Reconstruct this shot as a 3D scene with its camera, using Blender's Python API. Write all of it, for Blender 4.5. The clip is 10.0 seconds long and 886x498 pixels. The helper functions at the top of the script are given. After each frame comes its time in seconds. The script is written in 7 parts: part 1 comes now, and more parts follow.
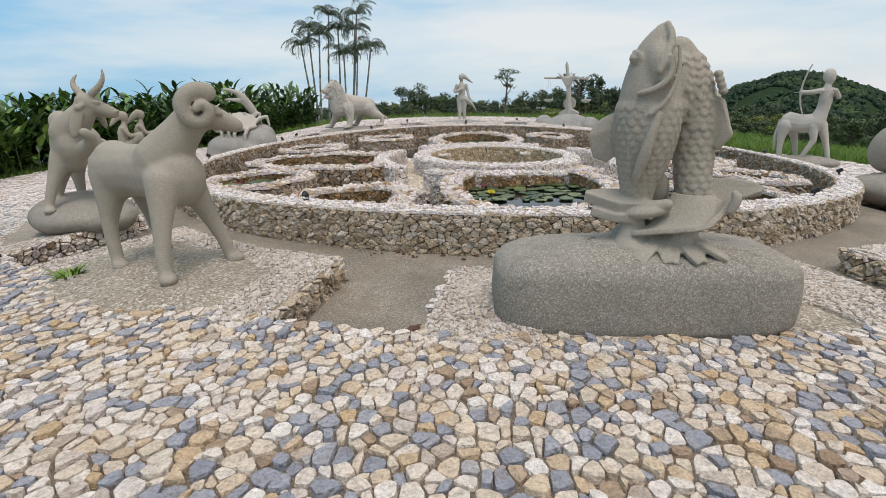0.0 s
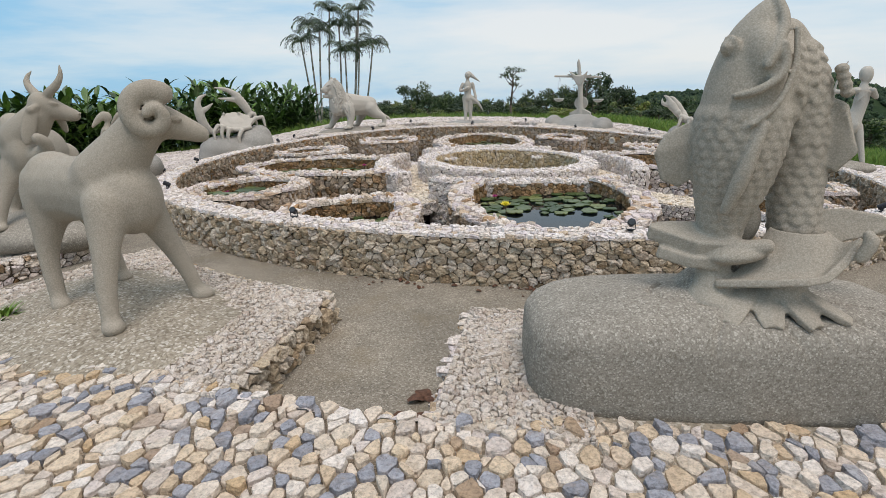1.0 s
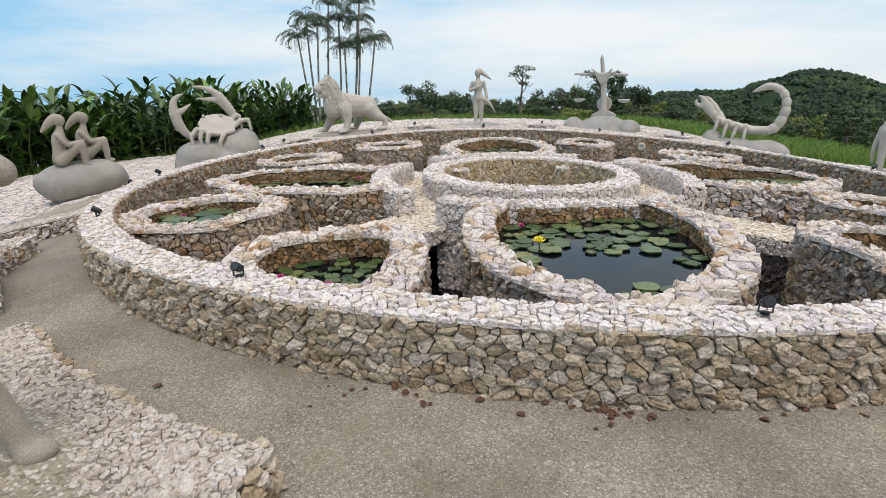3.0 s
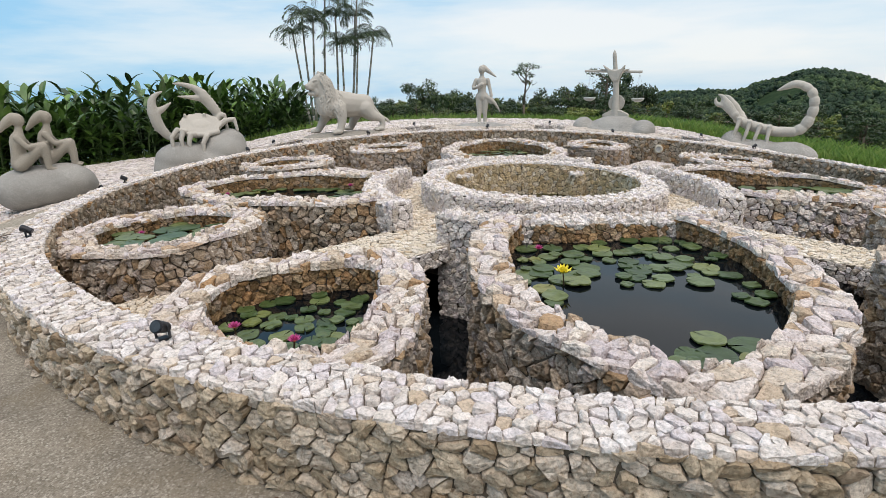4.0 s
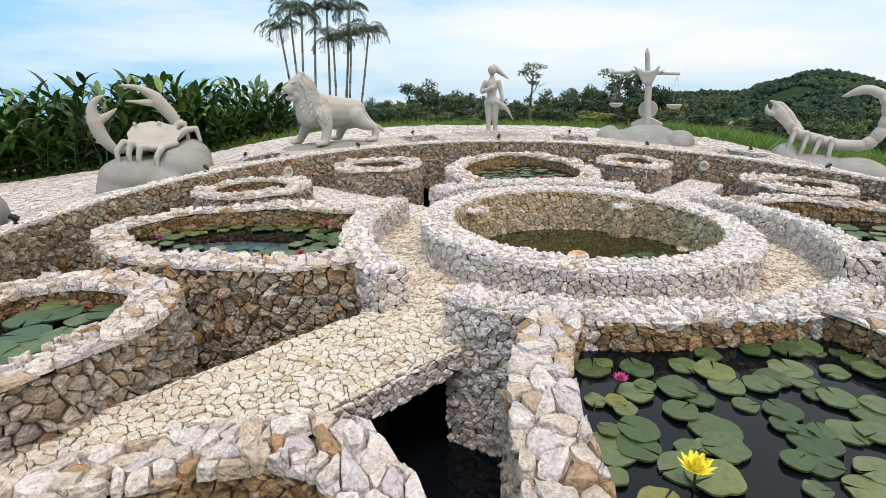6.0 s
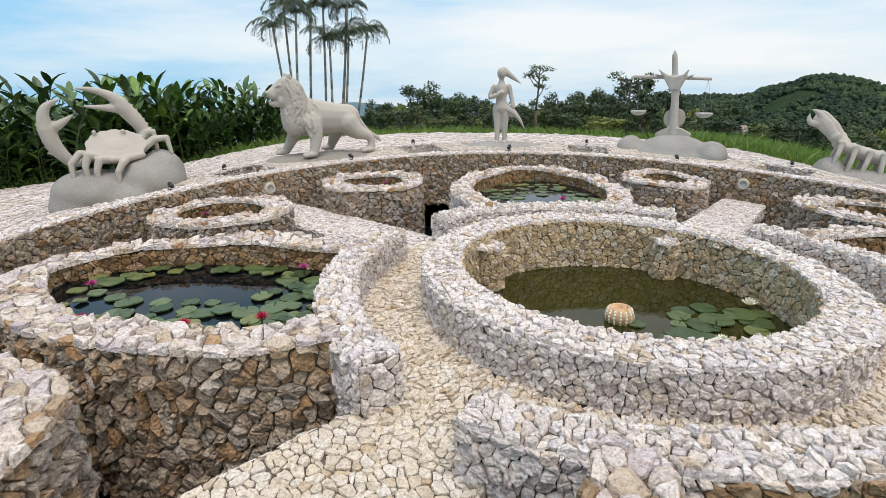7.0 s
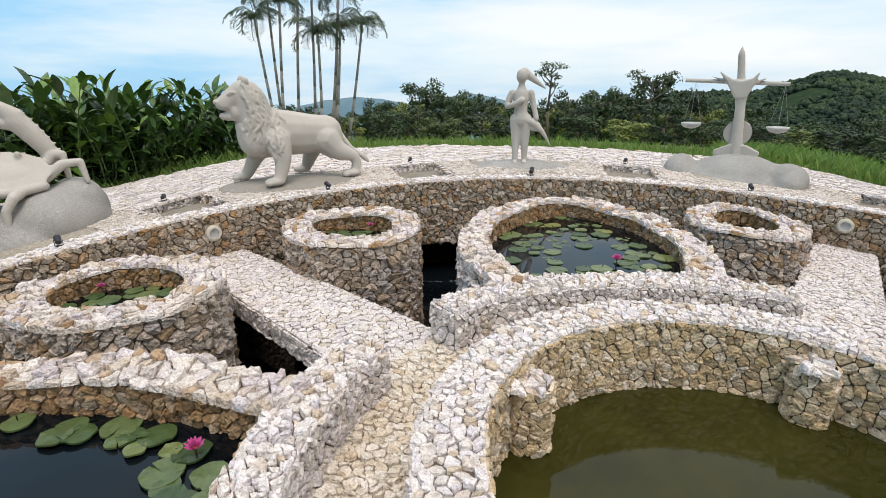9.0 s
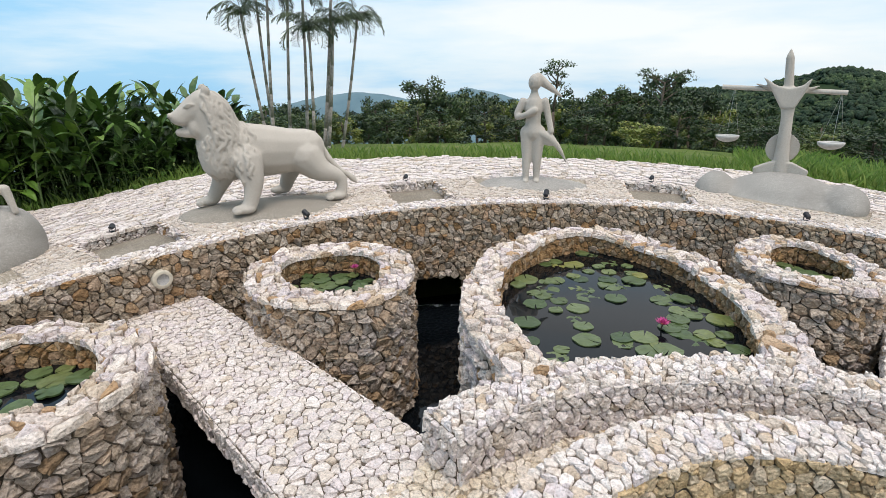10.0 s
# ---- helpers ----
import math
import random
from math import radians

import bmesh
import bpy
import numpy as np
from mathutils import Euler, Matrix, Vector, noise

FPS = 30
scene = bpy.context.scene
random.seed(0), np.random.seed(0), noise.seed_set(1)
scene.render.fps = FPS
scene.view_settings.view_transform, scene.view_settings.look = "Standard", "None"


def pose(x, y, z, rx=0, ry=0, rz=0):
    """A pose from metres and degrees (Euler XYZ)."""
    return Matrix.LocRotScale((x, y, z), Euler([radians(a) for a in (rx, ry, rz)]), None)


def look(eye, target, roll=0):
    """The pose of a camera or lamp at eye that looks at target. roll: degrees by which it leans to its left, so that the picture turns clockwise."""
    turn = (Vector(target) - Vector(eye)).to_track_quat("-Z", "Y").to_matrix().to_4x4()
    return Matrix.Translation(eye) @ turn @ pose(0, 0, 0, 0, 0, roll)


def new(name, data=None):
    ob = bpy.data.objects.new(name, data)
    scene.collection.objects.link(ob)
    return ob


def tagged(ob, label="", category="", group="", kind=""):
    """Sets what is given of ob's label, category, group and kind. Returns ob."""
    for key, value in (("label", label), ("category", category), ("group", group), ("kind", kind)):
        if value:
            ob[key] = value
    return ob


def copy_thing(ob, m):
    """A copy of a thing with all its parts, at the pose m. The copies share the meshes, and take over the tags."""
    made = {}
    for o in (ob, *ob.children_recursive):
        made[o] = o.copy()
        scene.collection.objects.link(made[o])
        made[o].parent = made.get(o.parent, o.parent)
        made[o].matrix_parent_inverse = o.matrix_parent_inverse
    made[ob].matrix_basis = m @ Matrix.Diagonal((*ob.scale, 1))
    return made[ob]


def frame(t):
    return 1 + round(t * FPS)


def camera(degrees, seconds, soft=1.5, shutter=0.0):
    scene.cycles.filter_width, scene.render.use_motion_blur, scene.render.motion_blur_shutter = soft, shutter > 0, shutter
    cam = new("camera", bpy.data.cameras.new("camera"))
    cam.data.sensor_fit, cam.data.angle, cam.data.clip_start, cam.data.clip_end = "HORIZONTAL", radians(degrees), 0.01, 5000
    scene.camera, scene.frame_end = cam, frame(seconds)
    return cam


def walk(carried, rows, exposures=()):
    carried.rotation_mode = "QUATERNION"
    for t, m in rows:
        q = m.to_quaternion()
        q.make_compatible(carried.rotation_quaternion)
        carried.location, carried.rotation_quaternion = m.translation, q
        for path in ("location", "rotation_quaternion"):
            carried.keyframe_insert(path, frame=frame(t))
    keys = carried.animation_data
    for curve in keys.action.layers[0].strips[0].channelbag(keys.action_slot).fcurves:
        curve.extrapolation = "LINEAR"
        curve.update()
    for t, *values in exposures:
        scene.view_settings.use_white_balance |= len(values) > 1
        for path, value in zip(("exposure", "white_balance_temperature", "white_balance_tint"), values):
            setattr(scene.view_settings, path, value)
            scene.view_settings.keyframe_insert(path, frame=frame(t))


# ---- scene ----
# camera: seconds, eye, yaw, pitch, roll
cam = camera(82.3, 10.0, soft=0.6)
PATH = [
    (0.0, 0.003, 0.0, 1.636, 0.8, -17.13, -1.65),
    (0.5, -0.037, 0.413, 1.64, 0.96, -17.2, -1.58),
    (1.0, -0.078, 0.866, 1.651, 1.1, -17.27, -1.6),
    (1.5, -0.101, 1.282, 1.67, 1.2, -17.33, -1.57),
    (2.0, -0.125, 1.735, 1.668, 1.36, -17.35, -1.55),
    (2.5, -0.159, 2.169, 1.656, 1.55, -17.27, -1.62),
    (4.0, -0.214, 3.62, 1.611, 1.7, -17.37, -1.49),
    (4.5, -0.246, 4.132, 1.59, 1.6, -17.38, -1.43),
    (5.0, -0.284, 4.655, 1.605, 1.53, -17.55, -1.39),
    (5.5, -0.312, 5.165, 1.67, 1.58, -17.55, -1.3),
    (6.8, -0.42, 6.82, 1.774, 1.57, -17.28, -0.9),
    (7.0, -0.432, 7.075, 1.792, 1.62, -17.32, -0.79),
    (7.5, -0.465, 7.653, 1.811, 1.71, -17.36, -0.67),
    (8.0, -0.494, 8.245, 1.847, 1.81, -17.46, -0.67),
    (8.5, -0.508, 8.83, 1.908, 1.84, -17.59, -0.63),
    (9.0, -0.511, 9.453, 1.982, 1.93, -17.82, -0.56),
    (9.5, -0.519, 10.069, 2.05, 2.0, -17.95, -0.53),
    (10.0, -0.533, 10.714, 2.157, 2.05, -18.32, -0.46),
]
# the clip's camera opens up a little as it leaves the bright paving: seconds, stops
EXPOSURE = [(0.0, -0.40), (1.5, -0.36), (2.7, -0.25), (4.0, -0.24), (5.5, -0.08), (7.0, -0.19), (8.5, -0.11), (10.0, -0.11)]
walk(cam, [(t, pose(x, y, z, 90 + pitch, 0, yaw) @ pose(0, 0, 0, 0, 0, roll)) for t, x, y, z, yaw, pitch, roll in PATH], EXPOSURE)

# world: bright thin overcast, bluer to one side, sun veiled
SUN_EL, SUN_AZ = 70.0, 165.0
world = bpy.data.worlds.new("sky")
scene.world = world
world.use_nodes = True
wn, wl = world.node_tree.nodes, world.node_tree.links
wn.clear()
sky = wn.new("ShaderNodeTexSky")
sky.sky_type, sky.sun_disc = "NISHITA", False
sky.sun_elevation, sky.sun_rotation = radians(SUN_EL), radians(SUN_AZ)
sky.dust_density, sky.air_density = 1.0, 1.0
bg_sky = wn.new("ShaderNodeBackground")
bg_sky.inputs[1].default_value = 0.15
wl.new(sky.outputs[0], bg_sky.inputs[0])
wc = wn.new("ShaderNodeTexCoord")
wm = wn.new("ShaderNodeMapping")
wm.inputs[1].default_value = (0.35, 0.1, 0.0)
wm.inputs[3].default_value = (1.0, 1.0, 6.0)
wl.new(wc.outputs["Generated"], wm.inputs[0])
wno = wn.new("ShaderNodeTexNoise")
wno.inputs["Scale"].default_value, wno.inputs["Detail"].default_value, wno.inputs["Roughness"].default_value = 1.5, 8.0, 0.55
wl.new(wm.outputs[0], wno.inputs["Vector"])
wsep = wn.new("ShaderNodeSeparateXYZ")
wl.new(wc.outputs["Generated"], wsep.inputs[0])
wside = wn.new("ShaderNodeMath")
wside.operation = "MULTIPLY_ADD"
wl.new(wsep.outputs[0], wside.inputs[0])
wside.inputs[1].default_value = 0.30
wl.new(wno.outputs[0], wside.inputs[2])
wr2 = wn.new("ShaderNodeValToRGB")
wr2.color_ramp.elements[0].position, wr2.color_ramp.elements[0].color = 0.36, (0.36, 0.68, 0.96, 1)
wr2.color_ramp.elements[1].position, wr2.color_ramp.elements[1].color = 0.66, (0.955, 0.985, 1.0, 1)
mid_el = wr2.color_ramp.elements.new(0.49)
mid_el.color = (0.70, 0.86, 0.98, 1)
wl.new(wside.outputs[0], wr2.inputs[0])
# the veil is whiter and brighter overhead, where the sun stands behind it
wup = wn.new("ShaderNodeMapRange")
wl.new(wsep.outputs[2], wup.inputs[0])
wup.inputs[1].default_value, wup.inputs[2].default_value = 0.40, 0.95
wup.interpolation_type = "SMOOTHSTEP"
wwhite = wn.new("ShaderNodeMix")
wwhite.data_type = "RGBA"
wl.new(wup.outputs[0], wwhite.inputs[0])
wl.new(wr2.outputs[0], wwhite.inputs[6])
wwhite.inputs[7].default_value = (1.28, 1.32, 1.37, 1)
bg_cloud = wn.new("ShaderNodeBackground")
bg_cloud.inputs[1].default_value = 1.15
wl.new(wwhite.outputs[2], bg_cloud.inputs[0])
wmix = wn.new("ShaderNodeMixShader")
wmix.inputs[0].default_value = 0.86
wl.new(bg_sky.outputs[0], wmix.inputs[1])
wl.new(bg_cloud.outputs[0], wmix.inputs[2])
wout = wn.new("ShaderNodeOutputWorld")
wl.new(wmix.outputs[0], wout.inputs[0])

sun_data = bpy.data.lights.new("sun", "SUN")
sun_data.energy, sun_data.angle, sun_data.color = 2.3, radians(30), (1.0, 0.91, 0.865)
sun = new("sun", sun_data)
sd = Vector((math.sin(radians(SUN_AZ)) * math.cos(radians(SUN_EL)), math.cos(radians(SUN_AZ)) * math.cos(radians(SUN_EL)), math.sin(radians(SUN_EL))))
sun.matrix_world = look(sd * 60, (0, 0, 0))

# ---- materials ----
def mat(name, rough=0.8, metal=0.0, spec=0.4):
    m = bpy.data.materials.new(name)
    m.use_nodes = True
    b = m.node_tree.nodes["Principled BSDF"]
    b.inputs["Roughness"].default_value, b.inputs["Metallic"].default_value = rough, metal
    b.inputs["Specular IOR Level"].default_value = spec
    return m, m.node_tree.nodes, m.node_tree.links, b


def noise_node(n, l, scale, detail=4.0, rough=0.55, coord=None):
    if coord is None:
        c = n.new("ShaderNodeTexCoord")
        coord = c.outputs["Object"]
    t = n.new("ShaderNodeTexNoise")
    t.inputs["Scale"].default_value, t.inputs["Detail"].default_value, t.inputs["Roughness"].default_value = scale, detail, rough
    l.new(coord, t.inputs["Vector"])
    return t.outputs[0]


def ramp(n, l, fac, stops, constant=False):
    r = n.new("ShaderNodeValToRGB")
    r.color_ramp.interpolation = "CONSTANT" if constant else "LINEAR"
    e = r.color_ramp.elements
    while len(e) < len(stops):
        e.new(0.5)
    for k, (p, c) in enumerate(stops):
        e[k].position, e[k].color = p, (*c, 1)
    l.new(fac, r.inputs[0])
    return r.outputs[0]


def mix(n, l, fac, a, b, kind="MIX"):
    x = n.new("ShaderNodeMix")
    x.data_type, x.blend_type = "RGBA", kind
    for s, v in ((0, fac), (6, a), (7, b)):
        if hasattr(v, "links"):
            l.new(v, x.inputs[s])
        else:
            x.inputs[s].default_value = v if s == 0 else (*v, 1)
    return x.outputs[2]


def bump(n, l, b, height, strength, dist=0.01):
    k = n.new("ShaderNodeBump")
    k.inputs["Strength"].default_value, k.inputs["Distance"].default_value = strength, dist
    l.new(height, k.inputs["Height"])
    l.new(k.outputs[0], b.inputs["Normal"])


def stone_mat(name, stops, single=False, stain=(0.34, 0.25, 0.14), stain_amt=0.35, rough=0.85, grain=60.0, strength=0.72):
    """Mixed field stone: one colour a stone, mottled, with lichen stains and a rough skin."""
    m, n, l, b = mat(name, rough, 0, 0.25)
    if single:
        rnd = n.new("ShaderNodeObjectInfo").outputs["Random"]
    else:
        rnd = n.new("ShaderNodeNewGeometry").outputs["Random Per Island"]
    base = ramp(n, l, rnd, stops)
    geo = n.new("ShaderNodeNewGeometry").outputs["Position"]
    big = noise_node(n, l, 9.0, 5, 0.6, geo)
    st = ramp(n, l, big, [(0.50, (0, 0, 0)), (0.72, (stain_amt,) * 3)])
    c = mix(n, l, st, base, stain)
    spot_n = noise_node(n, l, 31.0, 5, 0.65, geo)
    sp = ramp(n, l, spot_n, [(0.56, (0, 0, 0)), (0.70, (min(1.0, stain_amt * 1.2),) * 3)])
    c = mix(n, l, sp, c, (0.27, 0.18, 0.10))
    pit = ramp(n, l, noise_node(n, l, 75.0, 3, 0.5, geo), [(0.62, (0, 0, 0)), (0.72, (min(1.0, stain_amt * 1.3),) * 3)])
    c = mix(n, l, pit, c, (0.16, 0.115, 0.07))
    fine = noise_node(n, l, grain, 7, 0.75, geo)
    fr = ramp(n, l, fine, [(0.30, (0.55, 0.53, 0.52)), (0.52, (1.08, 1.08, 1.08)), (0.75, (1.2, 1.2, 1.2))])
    mid = noise_node(n, l, 24.0, 4, 0.6, geo)
    mr = ramp(n, l, mid, [(0.3, (0.80, 0.79, 0.79)), (0.55, (1.08, 1.07, 1.08))])
    c = mix(n, l, 1.0, c, mr, "MULTIPLY")
    c = mix(n, l, 1.0, c, fr, "MULTIPLY")
    c = mix(n, l, 1.0, c, (1.02, 0.985, 0.95), "MULTIPLY")
    l.new(c, b.inputs["Base Color"])
    ad = n.new("ShaderNodeMath")
    ad.operation = "MULTIPLY_ADD"
    l.new(mid, ad.inputs[0])
    ad.inputs[1].default_value = 1.4
    l.new(fine, ad.inputs[2])
    chip = n.new("ShaderNodeTexVoronoi")
    chip.inputs["Scale"].default_value = 42.0
    l.new(geo, chip.inputs["Vector"])
    ad2 = n.new("ShaderNodeMath")
    ad2.operation = "MULTIPLY_ADD"
    l.new(chip.outputs["Distance"], ad2.inputs[0])
    ad2.inputs[1].default_value = -1.1
    l.new(ad.outputs[0], ad2.inputs[2])
    bump(n, l, b, ad2.outputs[0], strength, 0.022)
    return m


WHITE = [(0.0, (0.66, 0.62, 0.60)), (0.2, (0.72, 0.68, 0.63)), (0.4, (0.82, 0.79, 0.76)), (0.6, (0.66, 0.625, 0.65)), (0.8, (0.83, 0.81, 0.79)), (0.93, (0.58, 0.48, 0.36)), (1.0, (0.75, 0.71, 0.675))]
FACE = [(0.0, (0.46, 0.39, 0.28)), (0.18, (0.56, 0.49, 0.38)), (0.36, (0.60, 0.56, 0.50)), (0.52, (0.42, 0.34, 0.23)), (0.68, (0.62, 0.57, 0.49)), (0.82, (0.50, 0.43, 0.32)), (0.94, (0.33, 0.25, 0.16)), (1.0, (0.56, 0.52, 0.47))]
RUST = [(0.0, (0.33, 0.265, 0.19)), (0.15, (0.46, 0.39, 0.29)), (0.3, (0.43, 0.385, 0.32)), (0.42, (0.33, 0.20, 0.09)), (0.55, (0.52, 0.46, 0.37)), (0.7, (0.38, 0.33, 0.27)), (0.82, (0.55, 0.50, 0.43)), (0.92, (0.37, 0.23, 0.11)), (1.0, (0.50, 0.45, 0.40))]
RUGGED = [(0.0, (0.56, 0.50, 0.45)), (0.2, (0.74, 0.69, 0.65)), (0.42, (0.57, 0.52, 0.54)), (0.64, (0.77, 0.73, 0.68)), (0.86, (0.56, 0.48, 0.38)), (0.95, (0.42, 0.27, 0.14)), (1.0, (0.70, 0.65, 0.60))]
CREAM = [(0.0, (0.62, 0.55, 0.43)), (0.25, (0.74, 0.69, 0.60)), (0.5, (0.70, 0.63, 0.50)), (0.75, (0.78, 0.745, 0.68)), (0.95, (0.56, 0.45, 0.30)), (1.0, (0.73, 0.69, 0.62))]
PAVE = [(0.0, (0.27, 0.29, 0.335)), (0.22, (0.37, 0.39, 0.44)), (0.23, (0.60, 0.52, 0.41)), (0.36, (0.72, 0.67, 0.60)), (0.46, (0.54, 0.40, 0.24)), (0.54, (0.70, 0.63, 0.54)), (0.70, (0.76, 0.73, 0.69)), (0.78, (0.33, 0.24, 0.165)), (0.84, (0.66, 0.55, 0.40)), (1.0, (0.62, 0.57, 0.54))]
PEBBLE = [(0.0, (0.50, 0.445, 0.38)), (0.3, (0.61, 0.57, 0.52)), (0.55, (0.54, 0.48, 0.40)), (0.8, (0.65, 0.62, 0.585)), (1.0, (0.47, 0.40, 0.34))]
MIXPALE = [(0.0, (0.36, 0.38, 0.42)), (0.12, (0.45, 0.465, 0.50)), (0.13, (0.62, 0.58, 0.53)), (0.5, (0.70, 0.69, 0.665)), (0.8, (0.63, 0.58, 0.51)), (1.0, (0.71, 0.70, 0.69))]
DRUM = [(0.0, (0.38, 0.33, 0.275)), (0.2, (0.50, 0.45, 0.39)), (0.4, (0.40, 0.37, 0.36)), (0.55, (0.37, 0.265, 0.155)), (0.75, (0.56, 0.51, 0.45)), (0.9, (0.31, 0.215, 0.125)), (1.0, (0.48, 0.435, 0.38))]
PALE = [(0.0, (0.62, 0.58, 0.54)), (0.3, (0.75, 0.71, 0.675)), (0.6, (0.65, 0.605, 0.61)), (0.8, (0.80, 0.77, 0.745)), (1.0, (0.60, 0.53, 0.44))]
POOL = [(0.0, (0.54, 0.41, 0.23)), (0.25, (0.68, 0.58, 0.41)), (0.5, (0.58, 0.45, 0.26)), (0.8, (0.74, 0.67, 0.55)), (0.95, (0.45, 0.34, 0.20)), (1.0, (0.66, 0.58, 0.45))]
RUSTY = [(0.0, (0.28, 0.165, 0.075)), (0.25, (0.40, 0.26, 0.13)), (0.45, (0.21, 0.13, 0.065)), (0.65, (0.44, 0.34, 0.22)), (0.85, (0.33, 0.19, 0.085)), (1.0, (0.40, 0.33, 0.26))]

M = {}
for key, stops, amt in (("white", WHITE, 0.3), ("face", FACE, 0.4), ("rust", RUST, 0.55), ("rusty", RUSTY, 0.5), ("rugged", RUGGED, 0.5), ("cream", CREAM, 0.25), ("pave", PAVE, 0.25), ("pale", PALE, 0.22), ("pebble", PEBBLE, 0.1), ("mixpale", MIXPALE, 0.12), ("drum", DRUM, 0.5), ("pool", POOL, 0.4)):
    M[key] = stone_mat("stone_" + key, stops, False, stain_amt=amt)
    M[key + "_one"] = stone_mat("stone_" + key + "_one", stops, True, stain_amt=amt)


def mortar_mat():
    m, n, l, b = mat("mortar", 0.95, 0, 0.1)
    geo = n.new("ShaderNodeNewGeometry").outputs["Position"]
    c = ramp(n, l, noise_node(n, l, 14, 6, 0.6, geo), [(0.3, (0.06, 0.049, 0.037)), (0.7, (0.16, 0.133, 0.103))])
    l.new(c, b.inputs["Base Color"])
    bump(n, l, b, noise_node(n, l, 90, 4, 0.6, geo), 0.6, 0.01)
    return m


def speckle_mat(name, dark, mid, light, scale=75.0, strength=0.5, blotch=0.5, rough=0.85, mossy=None, mossy_amt=0.0):
    """Exposed-aggregate concrete: pebbles of several tones in a sandy binder, with large damp blotches."""
    m, n, l, b = mat(name, rough, 0, 0.25)
    geo = n.new("ShaderNodeNewGeometry").outputs["Position"]
    v = n.new("ShaderNodeTexVoronoi")
    v.inputs["Scale"].default_value = scale
    l.new(geo, v.inputs["Vector"])
    sep = n.new("ShaderNodeSeparateColor")
    l.new(v.outputs["Color"], sep.inputs[0])
    c = ramp(n, l, sep.outputs[0], [(0.0, dark), (0.35, mid), (0.7, mid), (1.0, light)])
    edge = ramp(n, l, v.outputs["Distance"], [(0.25, (1.04, 1.04, 1.04)), (0.75, (0.80, 0.79, 0.77))])
    c = mix(n, l, 1.0, c, edge, "MULTIPLY")
    big = noise_node(n, l, 1.3, 6, 0.6, geo)
    bl = ramp(n, l, big, [(0.3, (1 - blotch * 0.5,) * 3), (0.65, (1.06, 1.06, 1.06))])
    c = mix(n, l, 1.0, c, bl, "MULTIPLY")
    if mossy:
        st = ramp(n, l, noise_node(n, l, 2.1, 7, 0.65, geo), [(0.52, (0, 0, 0)), (0.7, (mossy_amt,) * 3)])
        c = mix(n, l, st, c, mossy)
    l.new(c, b.inputs["Base Color"])
    bump(n, l, b, v.outputs["Distance"], -strength, 0.006)
    return m


M["mortar"] = mortar_mat()
M["sand"] = speckle_mat("joint_sand", (0.10, 0.08, 0.058), (0.19, 0.155, 0.115), (0.32, 0.27, 0.21), 150, 0.5, 0.5)
M["concrete"] = speckle_mat("path_concrete", (0.175, 0.15, 0.118), (0.28, 0.245, 0.195), (0.44, 0.40, 0.335), 110, 0.4, 0.7, mossy=(0.19, 0.15, 0.095), mossy_amt=0.5)
M["gravel"] = speckle_mat("platform_gravel", (0.20, 0.165, 0.122), (0.335, 0.29, 0.225), (0.58, 0.535, 0.47), 62, 0.8, 0.4)
M["statue_pale"] = speckle_mat("pale_statue_stone", (0.44, 0.408, 0.36), (0.49, 0.455, 0.402), (0.545, 0.508, 0.452), 190, 0.12, 0.26, mossy=(0.30, 0.277, 0.235), mossy_amt=0.3)
M["rock_pale"] = speckle_mat("pale_cast_rock", (0.25, 0.24, 0.22), (0.34, 0.325, 0.298), (0.50, 0.48, 0.445), 125, 0.5, 0.45, mossy=(0.20, 0.19, 0.165), mossy_amt=0.35)
M["statue"] = speckle_mat("statue_stone", (0.325, 0.289, 0.236), (0.37, 0.331, 0.272), (0.415, 0.373, 0.312), 150, 0.14, 0.30, mossy=(0.235, 0.21, 0.17), mossy_amt=0.35)
M["rock"] = speckle_mat("cast_rock", (0.20, 0.178, 0.148), (0.295, 0.268, 0.226), (0.47, 0.435, 0.378), 125, 0.4, 0.4, mossy=(0.18, 0.163, 0.132), mossy_amt=0.35)


def water_mat(name, c1, c2, rough=0.02):
    m, n, l, b = mat(name, rough, 0, 0.5)
    b.inputs["IOR"].default_value, b.inputs["Specular IOR Level"].default_value = 1.33, 0.5
    geo = n.new("ShaderNodeNewGeometry").outputs["Position"]
    c = ramp(n, l, noise_node(n, l, 1.6, 5, 0.6, geo), [(0.35, c1), (0.7, c2)])
    l.new(c, b.inputs["Base Color"])
    bump(n, l, b, noise_node(n, l, 5, 2, 0.5, geo), 0.03, 0.02)
    return m


M["water"] = water_mat("pond_water", (0.002, 0.003, 0.004), (0.005, 0.007, 0.009))
M["murky"] = water_mat("murky_water", (0.021, 0.021, 0.004), (0.037, 0.035, 0.007))


